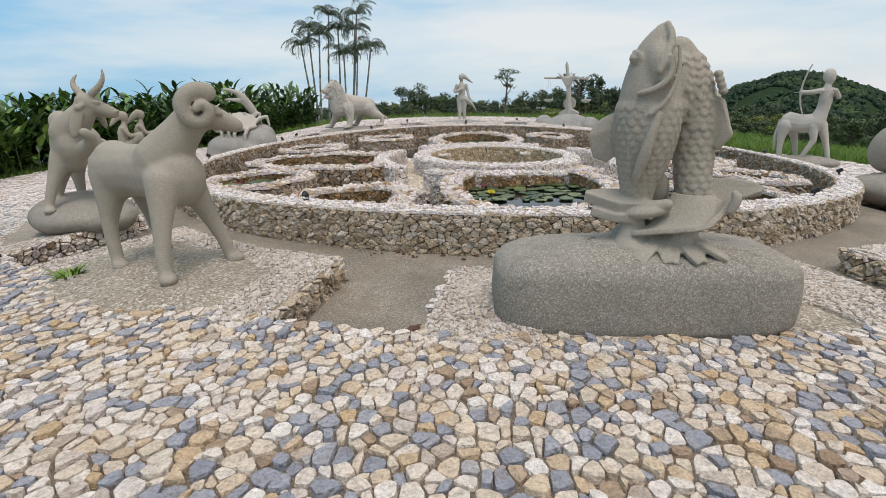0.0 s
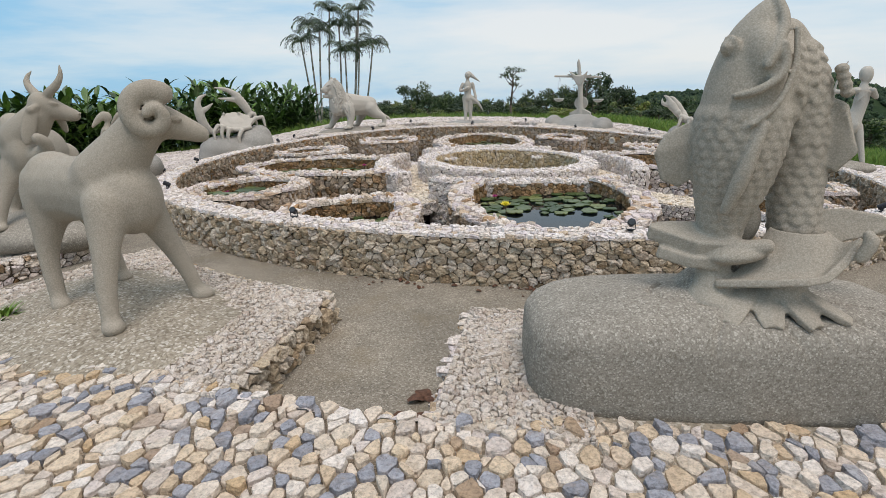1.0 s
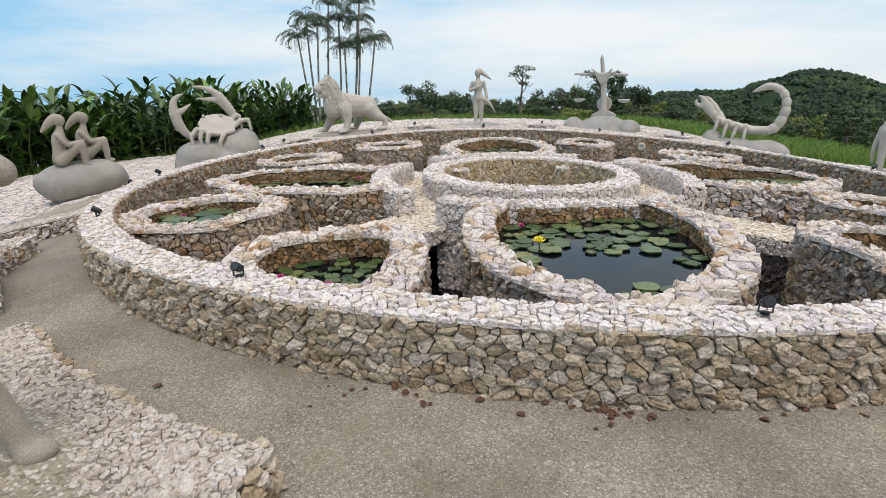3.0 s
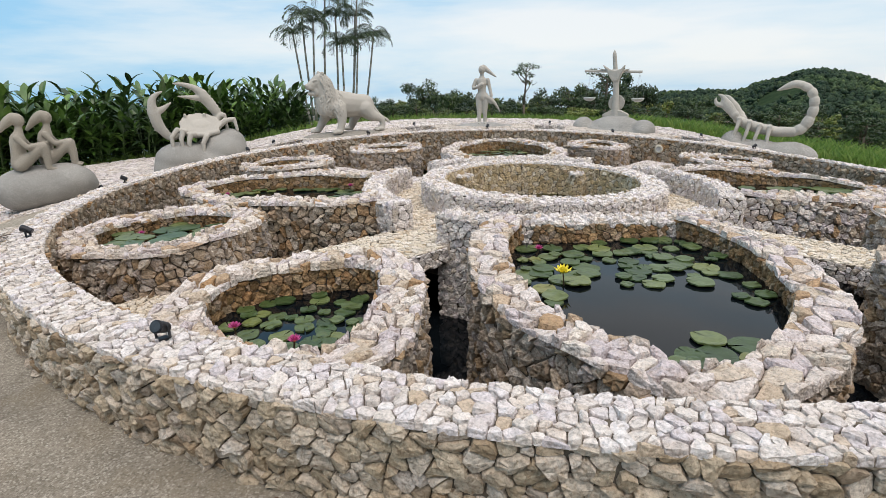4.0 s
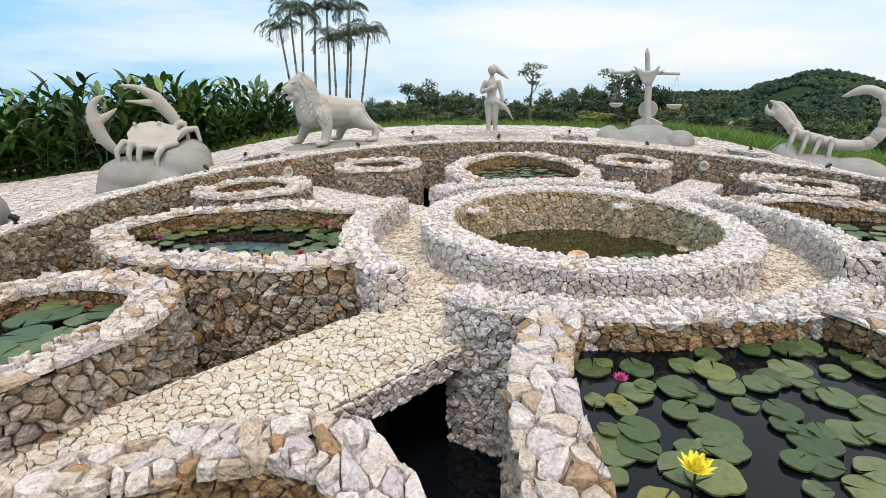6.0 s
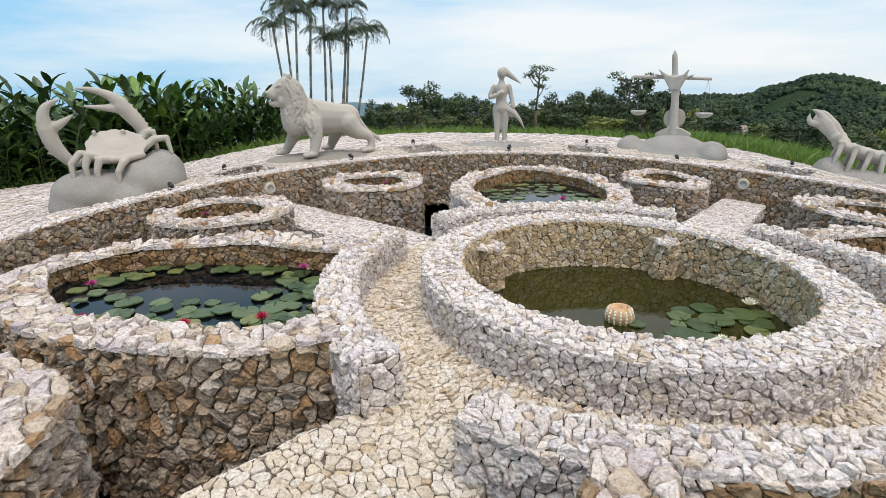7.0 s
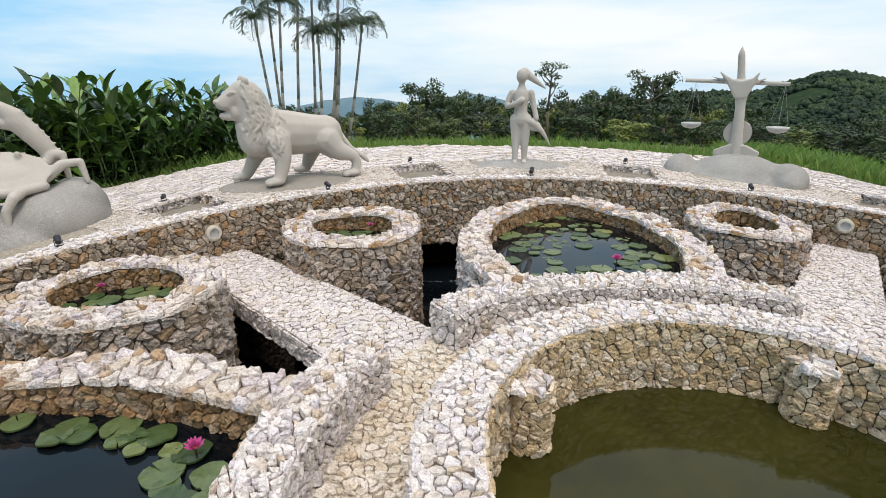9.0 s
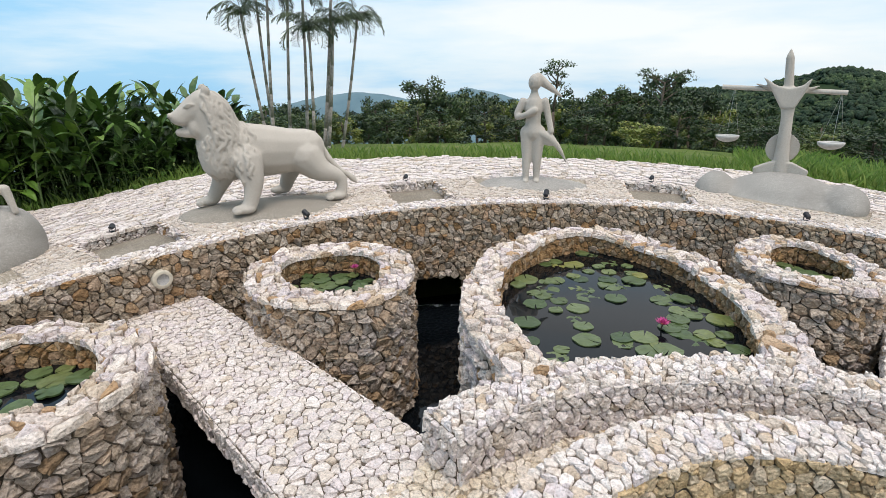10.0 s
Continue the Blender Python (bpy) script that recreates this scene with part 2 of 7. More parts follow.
def leaf_mat(name, stops, rough=0.45, vein=40.0, obj=True):
    m, n, l, b = mat(name, rough, 0, 0.5)
    rnd = n.new("ShaderNodeObjectInfo").outputs["Random"] if obj else n.new("ShaderNodeNewGeometry").outputs["Random Per Island"]
    c = ramp(n, l, rnd, stops)
    geo = n.new("ShaderNodeNewGeometry").outputs["Position"]
    if not obj:
        each = ramp(n, l, n.new("ShaderNodeObjectInfo").outputs["Random"], [(0.0, (0.62, 0.66, 0.7)), (0.5, (1.0, 1.0, 1.0)), (1.0, (1.5, 1.38, 1.1))])
        c = mix(n, l, 1.0, c, each, "MULTIPLY")
    f = ramp(n, l, noise_node(n, l, vein, 4, 0.6, geo), [(0.3, (0.72, 0.74, 0.7)), (0.65, (1.12, 1.1, 1.1))])
    c = mix(n, l, 1.0, c, f, "MULTIPLY")
    l.new(c, b.inputs["Base Color"])
    return m


M["pad"] = leaf_mat("lily_pad", [(0.0, (0.058, 0.086, 0.026)), (0.3, (0.085, 0.118, 0.04)), (0.6, (0.11, 0.145, 0.055)), (0.9, (0.135, 0.158, 0.045)), (0.97, (0.20, 0.19, 0.045)), (1.0, (0.08, 0.11, 0.045))], 0.34, 30)
M["pad_far"] = leaf_mat("lily_pad_far", [(0.0, (0.055, 0.095, 0.03)), (0.5, (0.10, 0.145, 0.05)), (1.0, (0.15, 0.175, 0.055))], 0.4, 30, False)
M["pad_deep"] = leaf_mat("lily_pad_deep", [(0.0, (0.03, 0.054, 0.017)), (0.5, (0.046, 0.078, 0.022)), (1.0, (0.062, 0.092, 0.028))], 0.38, 30)
M["foliage"] = leaf_mat("broad_leaf", [(0.0, (0.022, 0.052, 0.012)), (0.4, (0.042, 0.096, 0.018)), (0.75, (0.075, 0.16, 0.028)), (1.0, (0.12, 0.21, 0.042))], 0.45, 8, False)
M["shrub"] = leaf_mat("shrub_leaf", [(0.0, (0.016, 0.034, 0.012)), (0.5, (0.03, 0.06, 0.018)), (0.85, (0.052, 0.092, 0.025)), (1.0, (0.10, 0.125, 0.032))], 0.6, 6, False)
M["palm"] = leaf_mat("palm_leaf", [(0.0, (0.05, 0.08, 0.05)), (0.5, (0.075, 0.11, 0.07)), (1.0, (0.11, 0.145, 0.085))], 0.5, 6, False)
M["grass"] = leaf_mat("grass_blade", [(0.0, (0.08, 0.16, 0.022)), (0.5, (0.13, 0.23, 0.035)), (1.0, (0.21, 0.28, 0.07))], 0.6, 3, False)


def plain(name, c, rough=0.6, metal=0.0, var=0.25, scale=20.0):
    m, n, l, b = mat(name, rough, metal, 0.4)
    geo = n.new("ShaderNodeNewGeometry").outputs["Position"]
    k = ramp(n, l, noise_node(n, l, scale, 5, 0.6, geo), [(0.3, tuple(v * (1 - var) for v in c)), (0.7, tuple(min(1, v * (1 + var)) for v in c))])
    l.new(k, b.inputs["Base Color"])
    return m


M["black"] = plain("black_lamp_paint", (0.012, 0.012, 0.016), 0.45)
M["lens"] = plain("lamp_glass", (0.04, 0.045, 0.05), 0.1)
M["speaker"] = plain("cast_plaster", (0.55, 0.50, 0.40), 0.8, 0, 0.15)
M["speaker_in"] = plain("speaker_mesh", (0.36, 0.35, 0.33), 0.7, 0, 0.3, 120)
M["pot"] = plain("fountain_pot", (0.55, 0.36, 0.20), 0.7, 0, 0.35, 25)
M["yellow"] = plain("yellow_petal", (0.85, 0.72, 0.06), 0.5, 0, 0.1)
M["pink"] = plain("pink_petal", (0.50, 0.07, 0.24), 0.5, 0, 0.2)
M["red"] = plain("red_petal", (0.42, 0.02, 0.06), 0.5, 0, 0.2)
M["whitef"] = plain("white_petal", (0.8, 0.78, 0.62), 0.5, 0, 0.1)
M["stem"] = plain("flower_stem", (0.09, 0.06, 0.035), 0.6)
M["deadleaf"] = plain("dead_leaf", (0.10, 0.048, 0.028), 0.8, 0, 0.55, 40)
M["cane"] = plain("plant_cane", (0.07, 0.11, 0.035), 0.6)
M["trunk"] = plain("palm_trunk", (0.27, 0.25, 0.22), 0.9, 0, 0.4, 14)
M["bark"] = plain("bark", (0.10, 0.08, 0.06), 0.9, 0, 0.35, 6)
M["pan"] = plain("scale_pan_metal", (0.46, 0.45, 0.42), 0.5, 0.2, 0.15)
M["wire"] = plain("chain_wire", (0.40, 0.40, 0.38), 0.4, 0.6)
M["house"] = plain("far_house_wall", (0.55, 0.50, 0.42), 0.8, 0, 0.2, 0.4)
M["roof"] = plain("far_house_roof", (0.30, 0.24, 0.21), 0.8, 0, 0.2, 0.4)

# ---- builders ----
def mesh_ob(name, verts, faces, material, parent=None, label="", smooth=False):
    me = bpy.data.meshes.new(name)
    me.from_pydata([tuple(map(float, v)) for v in verts], [], faces)
    me.materials.append(material)
    if smooth:
        me.polygons.foreach_set("use_smooth", [True] * len(me.polygons))
    me.update()
    ob = new(name, me)
    if parent is not None:
        ob.parent = parent
    if label:
        tagged(ob, label)
    return ob


def part(name, bm, material, parent=None, label="", smooth=False):
    me = bpy.data.meshes.new(name)
    bm.to_mesh(me)
    bm.free()
    me.materials.append(material)
    if smooth:
        me.polygons.foreach_set("use_smooth", [True] * len(me.polygons))
    ob = new(name, me)
    if parent is not None:
        ob.parent = parent
    if label:
        tagged(ob, label)
    return ob


def empty(name, m=None):
    ob = new(name)
    ob.empty_display_size = 0.1
    if m is not None:
        ob.matrix_world = m
    return ob


# plan: centre of the wheel and its axis of symmetry
CX, CY, AX = 1.08, 11.44, 93.9
R_OUT, R_IN, Z_RIM = 6.41, 6.13, 0.49
Z_WALK, Z_LOW, Z_POND = -0.07, -0.93, 0.09


def xy(r, a):
    t = radians(a + AX)
    return CX + r * math.cos(t), CY + r * math.sin(t)


def lift(x, y):
    """The crown of the mound: the whole garden climbs gently away and falls off at both sides."""
    u, d = np.clip((x - CX) / 6.2, -1.5, 1.5), np.clip(y - CY, -8.5, 12.0)
    return 0.011 * d - 0.26 * u * u - 0.17 * u


def ground_z(x, y):
    return float(0.40 + 0.019 * np.clip(y - CY, -8.5, 12.0) + lift(x, y) - 0.10 * max(0.0, min(9.0, CX - x) - 5.2) - 0.11 * max(0.0, min(9.0, x - CX) - 5.4))


def path_z(x, y):
    return ground_z(x, y) - step_z(y)


def step_z(y):
    """Depth of the sunken path below the platforms."""
    return 0.235 - 0.10 * min(1.0, max(0.0, (y - 9.0) / 7.0))


N_TILE = 36


def stone_tile():
    """A repeating field of fitted stone outlines: cells round jittered points, cut by their neighbours."""
    rng = random.Random(7)
    n = N_TILE
    pt = {(i, j): (i + 0.5 + rng.uniform(-0.46, 0.46) + (0.25 if j % 2 else -0.25), j + 0.5 + rng.uniform(-0.42, 0.42)) for i in range(n) for j in range(n)}

    gone = {k for k in pt if rng.random() < 0.12}
    big = {k: rng.choice((-0.20, -0.10, 0.0, 0.08, 0.22, 0.34)) for k in pt}

    def at(i, j):
        p = pt[i % n, j % n]
        return p[0] + (i - i % n), p[1] + (j - j % n)

    cells = []
    for j in range(n):
        for i in range(n):
            if (i, j) in gone:
                cells.append(None)
                continue
            cx, cy = at(i, j)
            poly = [(cx - 2, cy - 2), (cx + 2, cy - 2), (cx + 2, cy + 2), (cx - 2, cy + 2)]
            for dj in range(-3, 4):
                for di in range(-3, 4):
                    if di == dj == 0 or ((i + di) % n, (j + dj) % n) in gone:
                        continue
                    qx, qy = at(i + di, j + dj)
                    nx, ny = qx - cx, qy - cy
                    d = (qx * qx + qy * qy - cx * cx - cy * cy + big[i, j] - big[(i + di) % n, (j + dj) % n]) / 2
                    out = []
                    for k in range(len(poly)):
                        a, b = poly[k - 1], poly[k]
                        sa, sb = a[0] * nx + a[1] * ny - d, b[0] * nx + b[1] * ny - d
                        if (sa <= 0) != (sb <= 0):
                            s = sa / (sa - sb)
                            out.append((a[0] + s * (b[0] - a[0]), a[1] + s * (b[1] - a[1])))
                        if sb <= 0:
                            out.append(b)
                    poly = out
            if len(poly) < 3:
                cells.append(None)
                continue
            keep = []
            for p in poly:
                if not keep or math.hypot(p[0] - keep[-1][0], p[1] - keep[-1][1]) > 0.13:
                    keep.append(p)
            if len(keep) > 3 and math.hypot(keep[0][0] - keep[-1][0], keep[0][1] - keep[-1][1]) < 0.13:
                keep.pop()
            if len(keep) < 3:
                cells.append(None)
                continue
            cells.append(((sum(p[0] for p in keep) / len(keep), sum(p[1] for p in keep) / len(keep)), keep))
    return cells


TILE = stone_tile()
STONES = [0]


def stones(where, U, V, size, relief=0.03, gap=0.02, seed=0, keep=None, stretch=1.0, rugged=0.0, worn=False, flat=False):
    """Fitted stones over a surface. where(u, v, h) takes arrays in metres to places; returns a list of (verts, faces, u, v)."""
    rng = np.random.RandomState(seed + 11)
    size = size * 0.76
    su, sv = size * stretch, size
    nu, nv = int(math.ceil(U / su)), int(math.ceil(V / sv))
    oi, oj = rng.randint(0, N_TILE), rng.randint(0, N_TILE)
    made = []
    for j in range(-1, nv + 1):
        for i in range(-1, nu + 1):
            cell = TILE[((j + oj) % N_TILE) * N_TILE + (i + oi) % N_TILE]
            if cell is None:
                continue
            (cx, cy), poly = cell
            bx = i - (i + oi) % N_TILE
            by = j - (j + oj) % N_TILE
            c = np.array([(cx + bx) * su, (cy + by) * sv])
            if not (-0.4 * su <= c[0] < U + 0.4 * su and -0.4 * sv <= c[1] < V + 0.4 * sv):
                continue
            if keep is not None and not keep(c[0], c[1]):
                continue
            p = np.array(poly) + (bx, by)
            p = p * (su, sv)
            p[:, 0], p[:, 1] = p[:, 0].clip(0, U), p[:, 1].clip(0, V)
            if min(np.ptp(p[:, 0]) / su, np.ptp(p[:, 1]) / sv) < 0.3:
                continue
            mid = p.mean(0)
            g = 1 - gap * rng.uniform(0.2, 1.7)
            h = relief * rng.uniform(0.4, 1.6)
            tilt = rng.uniform(-0.65, 0.65, 2) * (0.25 if flat else 1.0 + rugged) * relief / size
            crest = mid + rng.uniform(-0.16, 0.16, (1, 2)) * (su, sv)
            if worn:
                q = np.roll(p, -1, 0)
                cut = rng.uniform(0.12, 0.26, (len(p), 1))
                p = np.stack([p * (1 - cut) + q * cut, p * cut + q * (1 - cut)], 1).reshape(-1, 2)
            n = len(p)
            r0 = mid + (p - mid) * g * rng.uniform(0.96, 1.05, (n, 1))
            faces = []
            if worn:
                r1 = mid + (r0 - mid) * rng.uniform(0.84 - 0.14 * rugged, 0.97, (n, 1))
                uv = np.concatenate([r0, r1, crest])
                ring = rng.uniform(0.85, 1.05, n) if flat else rng.uniform(0.6 - 0.3 * rugged, 1.05 + 0.5 * rugged, n)
                hh = np.concatenate([np.full(n, -0.012), h * ring, [h * rng.uniform(0.95, 1.12 if flat else 1.2 + 0.6 * rugged)]])
                for k in range(n):
                    k2 = (k + 1) % n
                    faces.append((k, k2, n + k2, n + k))
                    faces.append((n + k, n + k2, 2 * n))
            else:
                r1 = mid + (p - mid) * (g * rng.uniform(0.88, 1.04, (n, 1)))
                r2 = mid + (p - mid) * (g * rng.uniform(0.45, 0.86, (n, 1)))
                uv = np.concatenate([r0, r1, r2, crest])
                hh = np.concatenate([np.full(n, -0.012), h * rng.uniform(0.38, 0.95, n), h * rng.uniform(0.70, 1.25 + rugged, n), [h * rng.uniform(0.95, 1.3 + 0.6 * rugged)]])
                for k in range(n):
                    k2 = (k + 1) % n
                    faces.append((k, k2, n + k2, n + k))
                    faces.append((n + k, n + k2, 2 * n + k2, 2 * n + k))
                    faces.append((2 * n + k, 2 * n + k2, 3 * n))
            hh[n:] += (uv[n:] - mid) @ tilt
            made.append((where(uv[:, 0], uv[:, 1], hh), faces, mid))
    STONES[0] += len(made)
    return made


def lay(parent, made, key, name="stone", near=None, most=300, rest="stone_facing", raw=False):
    """Stones within near(place) become pieces of their own, up to `most`; the others are joined."""
    if not raw:
        for v, _, _ in made:
            v[:, 2] += lift(v[:, 0], v[:, 1])
    if near is not None:
        order = sorted(range(len(made)), key=lambda k: near(made[k][0].mean(0)))
        chosen = set(order[:most])
    else:
        chosen = set()
    V, F, base = [], [], 0
    for k, (verts, faces, _) in enumerate(made):
        if k in chosen:
            c = verts.mean(0)
            ob = mesh_ob(name, verts - c, faces, M[key + "_one"], parent)
            ob.location = c
        else:
            V.append(verts)
            F += [tuple(i + base for i in f) for f in faces]
            base += len(verts)
    if V:
        ob = mesh_ob(rest, np.concatenate(V), F, M[key], parent)
        tagged(ob, kind="stuff")


def nearest(x, y, z=0.3):
    p = np.array([x, y, z])
    return lambda c: float(np.sum((c - p) ** 2))


class Line:
    """A plan curve with arc length: place(u, off) is off metres to its left, times a taper along it."""

    def __init__(self, pts, closed=False, step=0.06, taper=(1.0, 1.0)):
        self.taper = taper
        p = np.array(pts, float)
        if closed:
            p = np.vstack([p, p[:1]])
        s = np.r_[0, np.cumsum(np.hypot(*np.diff(p, axis=0).T))]
        n = max(8, int(s[-1] / step))
        t = np.linspace(0, s[-1], n + 1)
        self.p = np.stack([np.interp(t, s, p[:, 0]), np.interp(t, s, p[:, 1])], 1)
        self.s, self.length, self.closed, self.n = t, s[-1], closed, n
        if closed:
            d = np.roll(self.p[:-1], -1, 0) - np.roll(self.p[:-1], 1, 0)
            d = np.vstack([d, d[:1]])
        else:
            d = np.gradient(self.p, axis=0)
        d /= np.hypot(*d.T)[:, None]
        self.nrm = np.stack([-d[:, 1], d[:, 0]], 1)

    def place(self, u, off):
        u = np.mod(u, self.length) if self.closed else np.clip(u, 0, self.length)
        off = off * (self.taper[0] + (self.taper[1] - self.taper[0]) * u / self.length)
        x = np.interp(u, self.s, self.p[:, 0]) + np.interp(u, self.s, self.nrm[:, 0]) * off
        y = np.interp(u, self.s, self.p[:, 1]) + np.interp(u, self.s, self.nrm[:, 1]) * off
        return x, y


def arc(r, a0, a1):
    n = max(12, int(abs(a1 - a0) / 2))
    return [xy(r, a0 + (a1 - a0) * k / n) for k in range(n + 1)]


def smooth_closed(pts, rounds=3):
    p = np.array(pts, float)
    for _ in range(rounds):
        q = np.roll(p, -1, 0)
        p = np.stack([0.75 * p + 0.25 * q, 0.25 * p + 0.75 * q], 1).reshape(-1, 2)
    return p


def core(name, line, o0, o1, z0a, z0b, z1, parent):
    """The mortar body of a wall between the offsets o0 and o1; feet at z0a and z0b."""
    u = line.s
    rows = []
    for off, z in ((o0, z0a), (o0, z1), (o1, z1), (o1, z0b)):
        x, y = line.place(u if not line.closed else u % line.length, off)
        rows.append(np.stack([x, y, z + lift(x, y)], 1))
    n = len(u)
    V = np.concatenate(rows)
    F = []
    for r in range(4):
        r2 = (r + 1) % 4
        for k in range(n - 1):
            F.append((r * n + k, r * n + k + 1, r2 * n + k + 1, r2 * n + k))
    if not line.closed:
        F += [(0, n, 2 * n, 3 * n), (n - 1, 4 * n - 1, 3 * n - 1, 2 * n - 1)]
    return mesh_ob(name, V, F, M["mortar"], parent)


def side_stones(line, off, z0, z1, size, sign, **kw):
    """Stones on an upright face at the offset; sign: towards which side the face looks."""
    x0, y0 = line.place(line.s, off)
    U = float(np.sum(np.hypot(np.diff(x0), np.diff(y0))))
    k = line.length / U

    def where(u, v, h):
        x, y = line.place(u * k, off + sign * h)
        return np.stack([x, y, z0 + v], 1)

    return stones(where, U, z1 - z0, size, **kw)


def top_stones(line, o0, o1, z, size, wob=0.0, **kw):
    def where(u, v, h):
        x, y = line.place(u, o0 + v)
        w = wob * (1.6 + np.sin(x * 5.1 + y * 3.3) + np.sin(x * 2.3 - y * 6.1))
        return np.stack([x, y, z + h + w], 1)

    return stones(where, line.length, o1 - o0, size, **kw)


def sheet(name, fn, us, vs, material, parent=None, smooth=True):
    """A grid mesh from fn(u, v)."""
    V = [fn(u, v) for u in us for v in vs]
    nv = len(vs)
    F = [(i * nv + j, (i + 1) * nv + j, (i + 1) * nv + j + 1, i * nv + j + 1) for i in range(len(us) - 1) for j in range(nv - 1)]
    return mesh_ob(name, V, F, material, parent, smooth=smooth)

# ---- the wheel of walls and ponds ----
def ring_line(r):
    return Line(arc(r, 0, 360)[:-1], True)


NEAR_N = nearest(*xy(6.3, 190), 0.3)

outer = tagged(empty("wall_outer"), "round low wall of fitted pale limestone fieldstones enclosing the lily ponds", "wall", kind="structure")
ol = ring_line(R_OUT)
# a culvert runs out under the wall between a drum and the far pond
CULVERT, Z_LINTEL = (11.0, 20.5), -0.52
around = 360 * ol.s / ol.length
core("wall_core", ol, 0.0, R_OUT - R_IN, -0.1, np.where((around > CULVERT[0]) & (around < CULVERT[1]), Z_LINTEL, -1.1), Z_RIM, outer)

centre = tagged(empty("wall_centre"), "round white stone parapet wall round the murky centre pool", "wall", kind="structure")
R_C, R_CI, Z_C, Z_POOL = 1.80, 1.48, 0.29, -0.25
cl = ring_line(R_C)
core("wall_core", cl, 0.0, R_C - R_CI, -0.3, -0.7, Z_C, centre)

PARAPETS = [(-35.5, 41.5), (59.5, 127.0), (142.5, 218.5), (-121.0, -56.5)]
W_P, Z_P = 0.28, 0.27


def r_par(a):
    """Outer radius of the parapet ring, a little flattened along the axis."""
    return np.interp(np.mod(a, 360.0), (0, 30, 60, 95, 130, 150, 180, 210, 270, 330, 360), (2.46, 2.50, 2.60, 2.68, 2.76, 2.72, 2.60, 2.70, 2.78, 2.56, 2.46))


def par_arc(a0, a1, d=0.0):
    return [xy(float(r_par(a)) + d, a) for a in np.linspace(a0, a1, max(12, int(abs(a1 - a0) / 2)))]


parapets = []
for a0, a1 in PARAPETS:
    ob = tagged(empty("wall_parapet"), "curved white fieldstone parapet along the round walkway", "wall", group="walkway parapets", kind="structure")
    ln = Line(par_arc(a0, a1))
    core("wall_core", ln, 0.0, W_P, -1.1, -0.3, Z_P, ob)
    parapets.append((ob, ln, a0, a1))

walkway = tagged(empty("pavement_walkway"), "round walkway of cream fitted stones about the centre pool", "pavement", kind="structure")
wl_line = Line(par_arc(0, 360, -0.02)[:-1], True)
WV = []
for rr, zz in ((R_C - 0.1, -0.45), (R_C - 0.1, Z_WALK - 0.01), (None, Z_WALK - 0.01), (None, -0.45)):
    for a in range(0, 360, 2):
        x, y = xy(float(r_par(a)) - 0.02 if rr is None else rr, a)
        WV.append((x, y, zz + float(lift(x, y))))
mesh_ob("walkway_slab", WV, [(r * 180 + k, r * 180 + (k + 1) % 180, (r + 1) % 4 * 180 + (k + 1) % 180, (r + 1) % 4 * 180 + k) for r in range(4) for k in range(180)], M["mortar"], walkway)

# inner angle, outer angle, width factors
BRIDGES = [(49.0, 45.6, 1.12, 0.90), (135.2, 132.4, 1.20, 1.22), (226.5, 229.0, 1.1, 1.1), (-42.5, -41.5, 0.98, 0.82)]
HALF_B = 0.41
bridges = []
for a, a_out, f_in, f_out in BRIDGES:
    ob = tagged(empty("bridge"), "flat footbridge paved with small cream stones over dark water", "bridge", group="footbridges")
    p0, p1 = xy(float(r_par(a)) - 0.08, a), xy(R_IN + 0.02, a_out)
    ln = Line([p0, p1], taper=(f_in, f_out))
    core("bridge_slab", ln, -HALF_B, HALF_B, -0.27, -0.27, Z_WALK, ob)
    bridges.append((ob, ln))

# ponds: half widths in degrees by radius, from the walkway out to the tip
GOTHIC = [(2.66, 18.4), (2.95, 19.4), (3.3, 18.8), (3.75, 16.5), (4.2, 13.7), (4.65, 9.8), (5.05, 4.4)]


def smooth_open(pts, rounds=2):
    p = np.array(pts, float)
    for _ in range(rounds):
        q = np.stack([0.75 * p[:-1] + 0.25 * p[1:], 0.25 * p[:-1] + 0.75 * p[1:]], 1).reshape(-1, 2)
        p = np.vstack([p[:1], q, p[-1:]])
    return p


def pond_shape(axis, tip, lean, wide):
    """The open line of a pond's wall, from the parapet round the tip and back, and the closed line of its water."""
    k = (tip - 2.66) / (5.3 - 2.66)

    def side(s):
        out = [(2.66 + (r - 2.66) * k, axis + s * h * wide + lean * (r - 2.66) / 2.6) for r, h in GOTHIC]
        a = axis + s * GOTHIC[0][1] * wide
        return [(float(r_par(a)) - 0.06, a)] + out[1:]

    right, left = side(-1), side(1)
    pts = [xy(*p) for p in right] + [xy(tip, axis + lean)] + [xy(*p) for p in reversed(left)]
    wall = smooth_open(pts)
    back = par_arc(left[0][1], right[0][1], -0.06)
    return Line(wall), Line(np.vstack([wall, back[1:-1]]), True)


def drum_shape(r, a, rr, rt, wob=0.06, seed=0):
    rng = random.Random(seed)
    ph = rng.uniform(0, 6)
    c, t = xy(r, a), radians(a + AX)
    pts = []
    for k in range(28):
        b = 2 * math.pi * k / 28
        s = 1 + wob * math.sin(3 * b + ph) * 0.5 + wob * math.sin(2 * b + 2 * ph) * 0.5
        u, v = rr * s * math.cos(b), rt * s * math.sin(b)
        pts.append((c[0] + u * math.cos(t) - v * math.sin(t), c[1] + u * math.sin(t) + v * math.cos(t)))
    return Line(pts, True)


def walled_shape(plan):
    """A small pond that leans on the outer wall, from radii and angles."""
    return Line(smooth_closed([xy(*p) for p in reversed(plan)], 2), True)


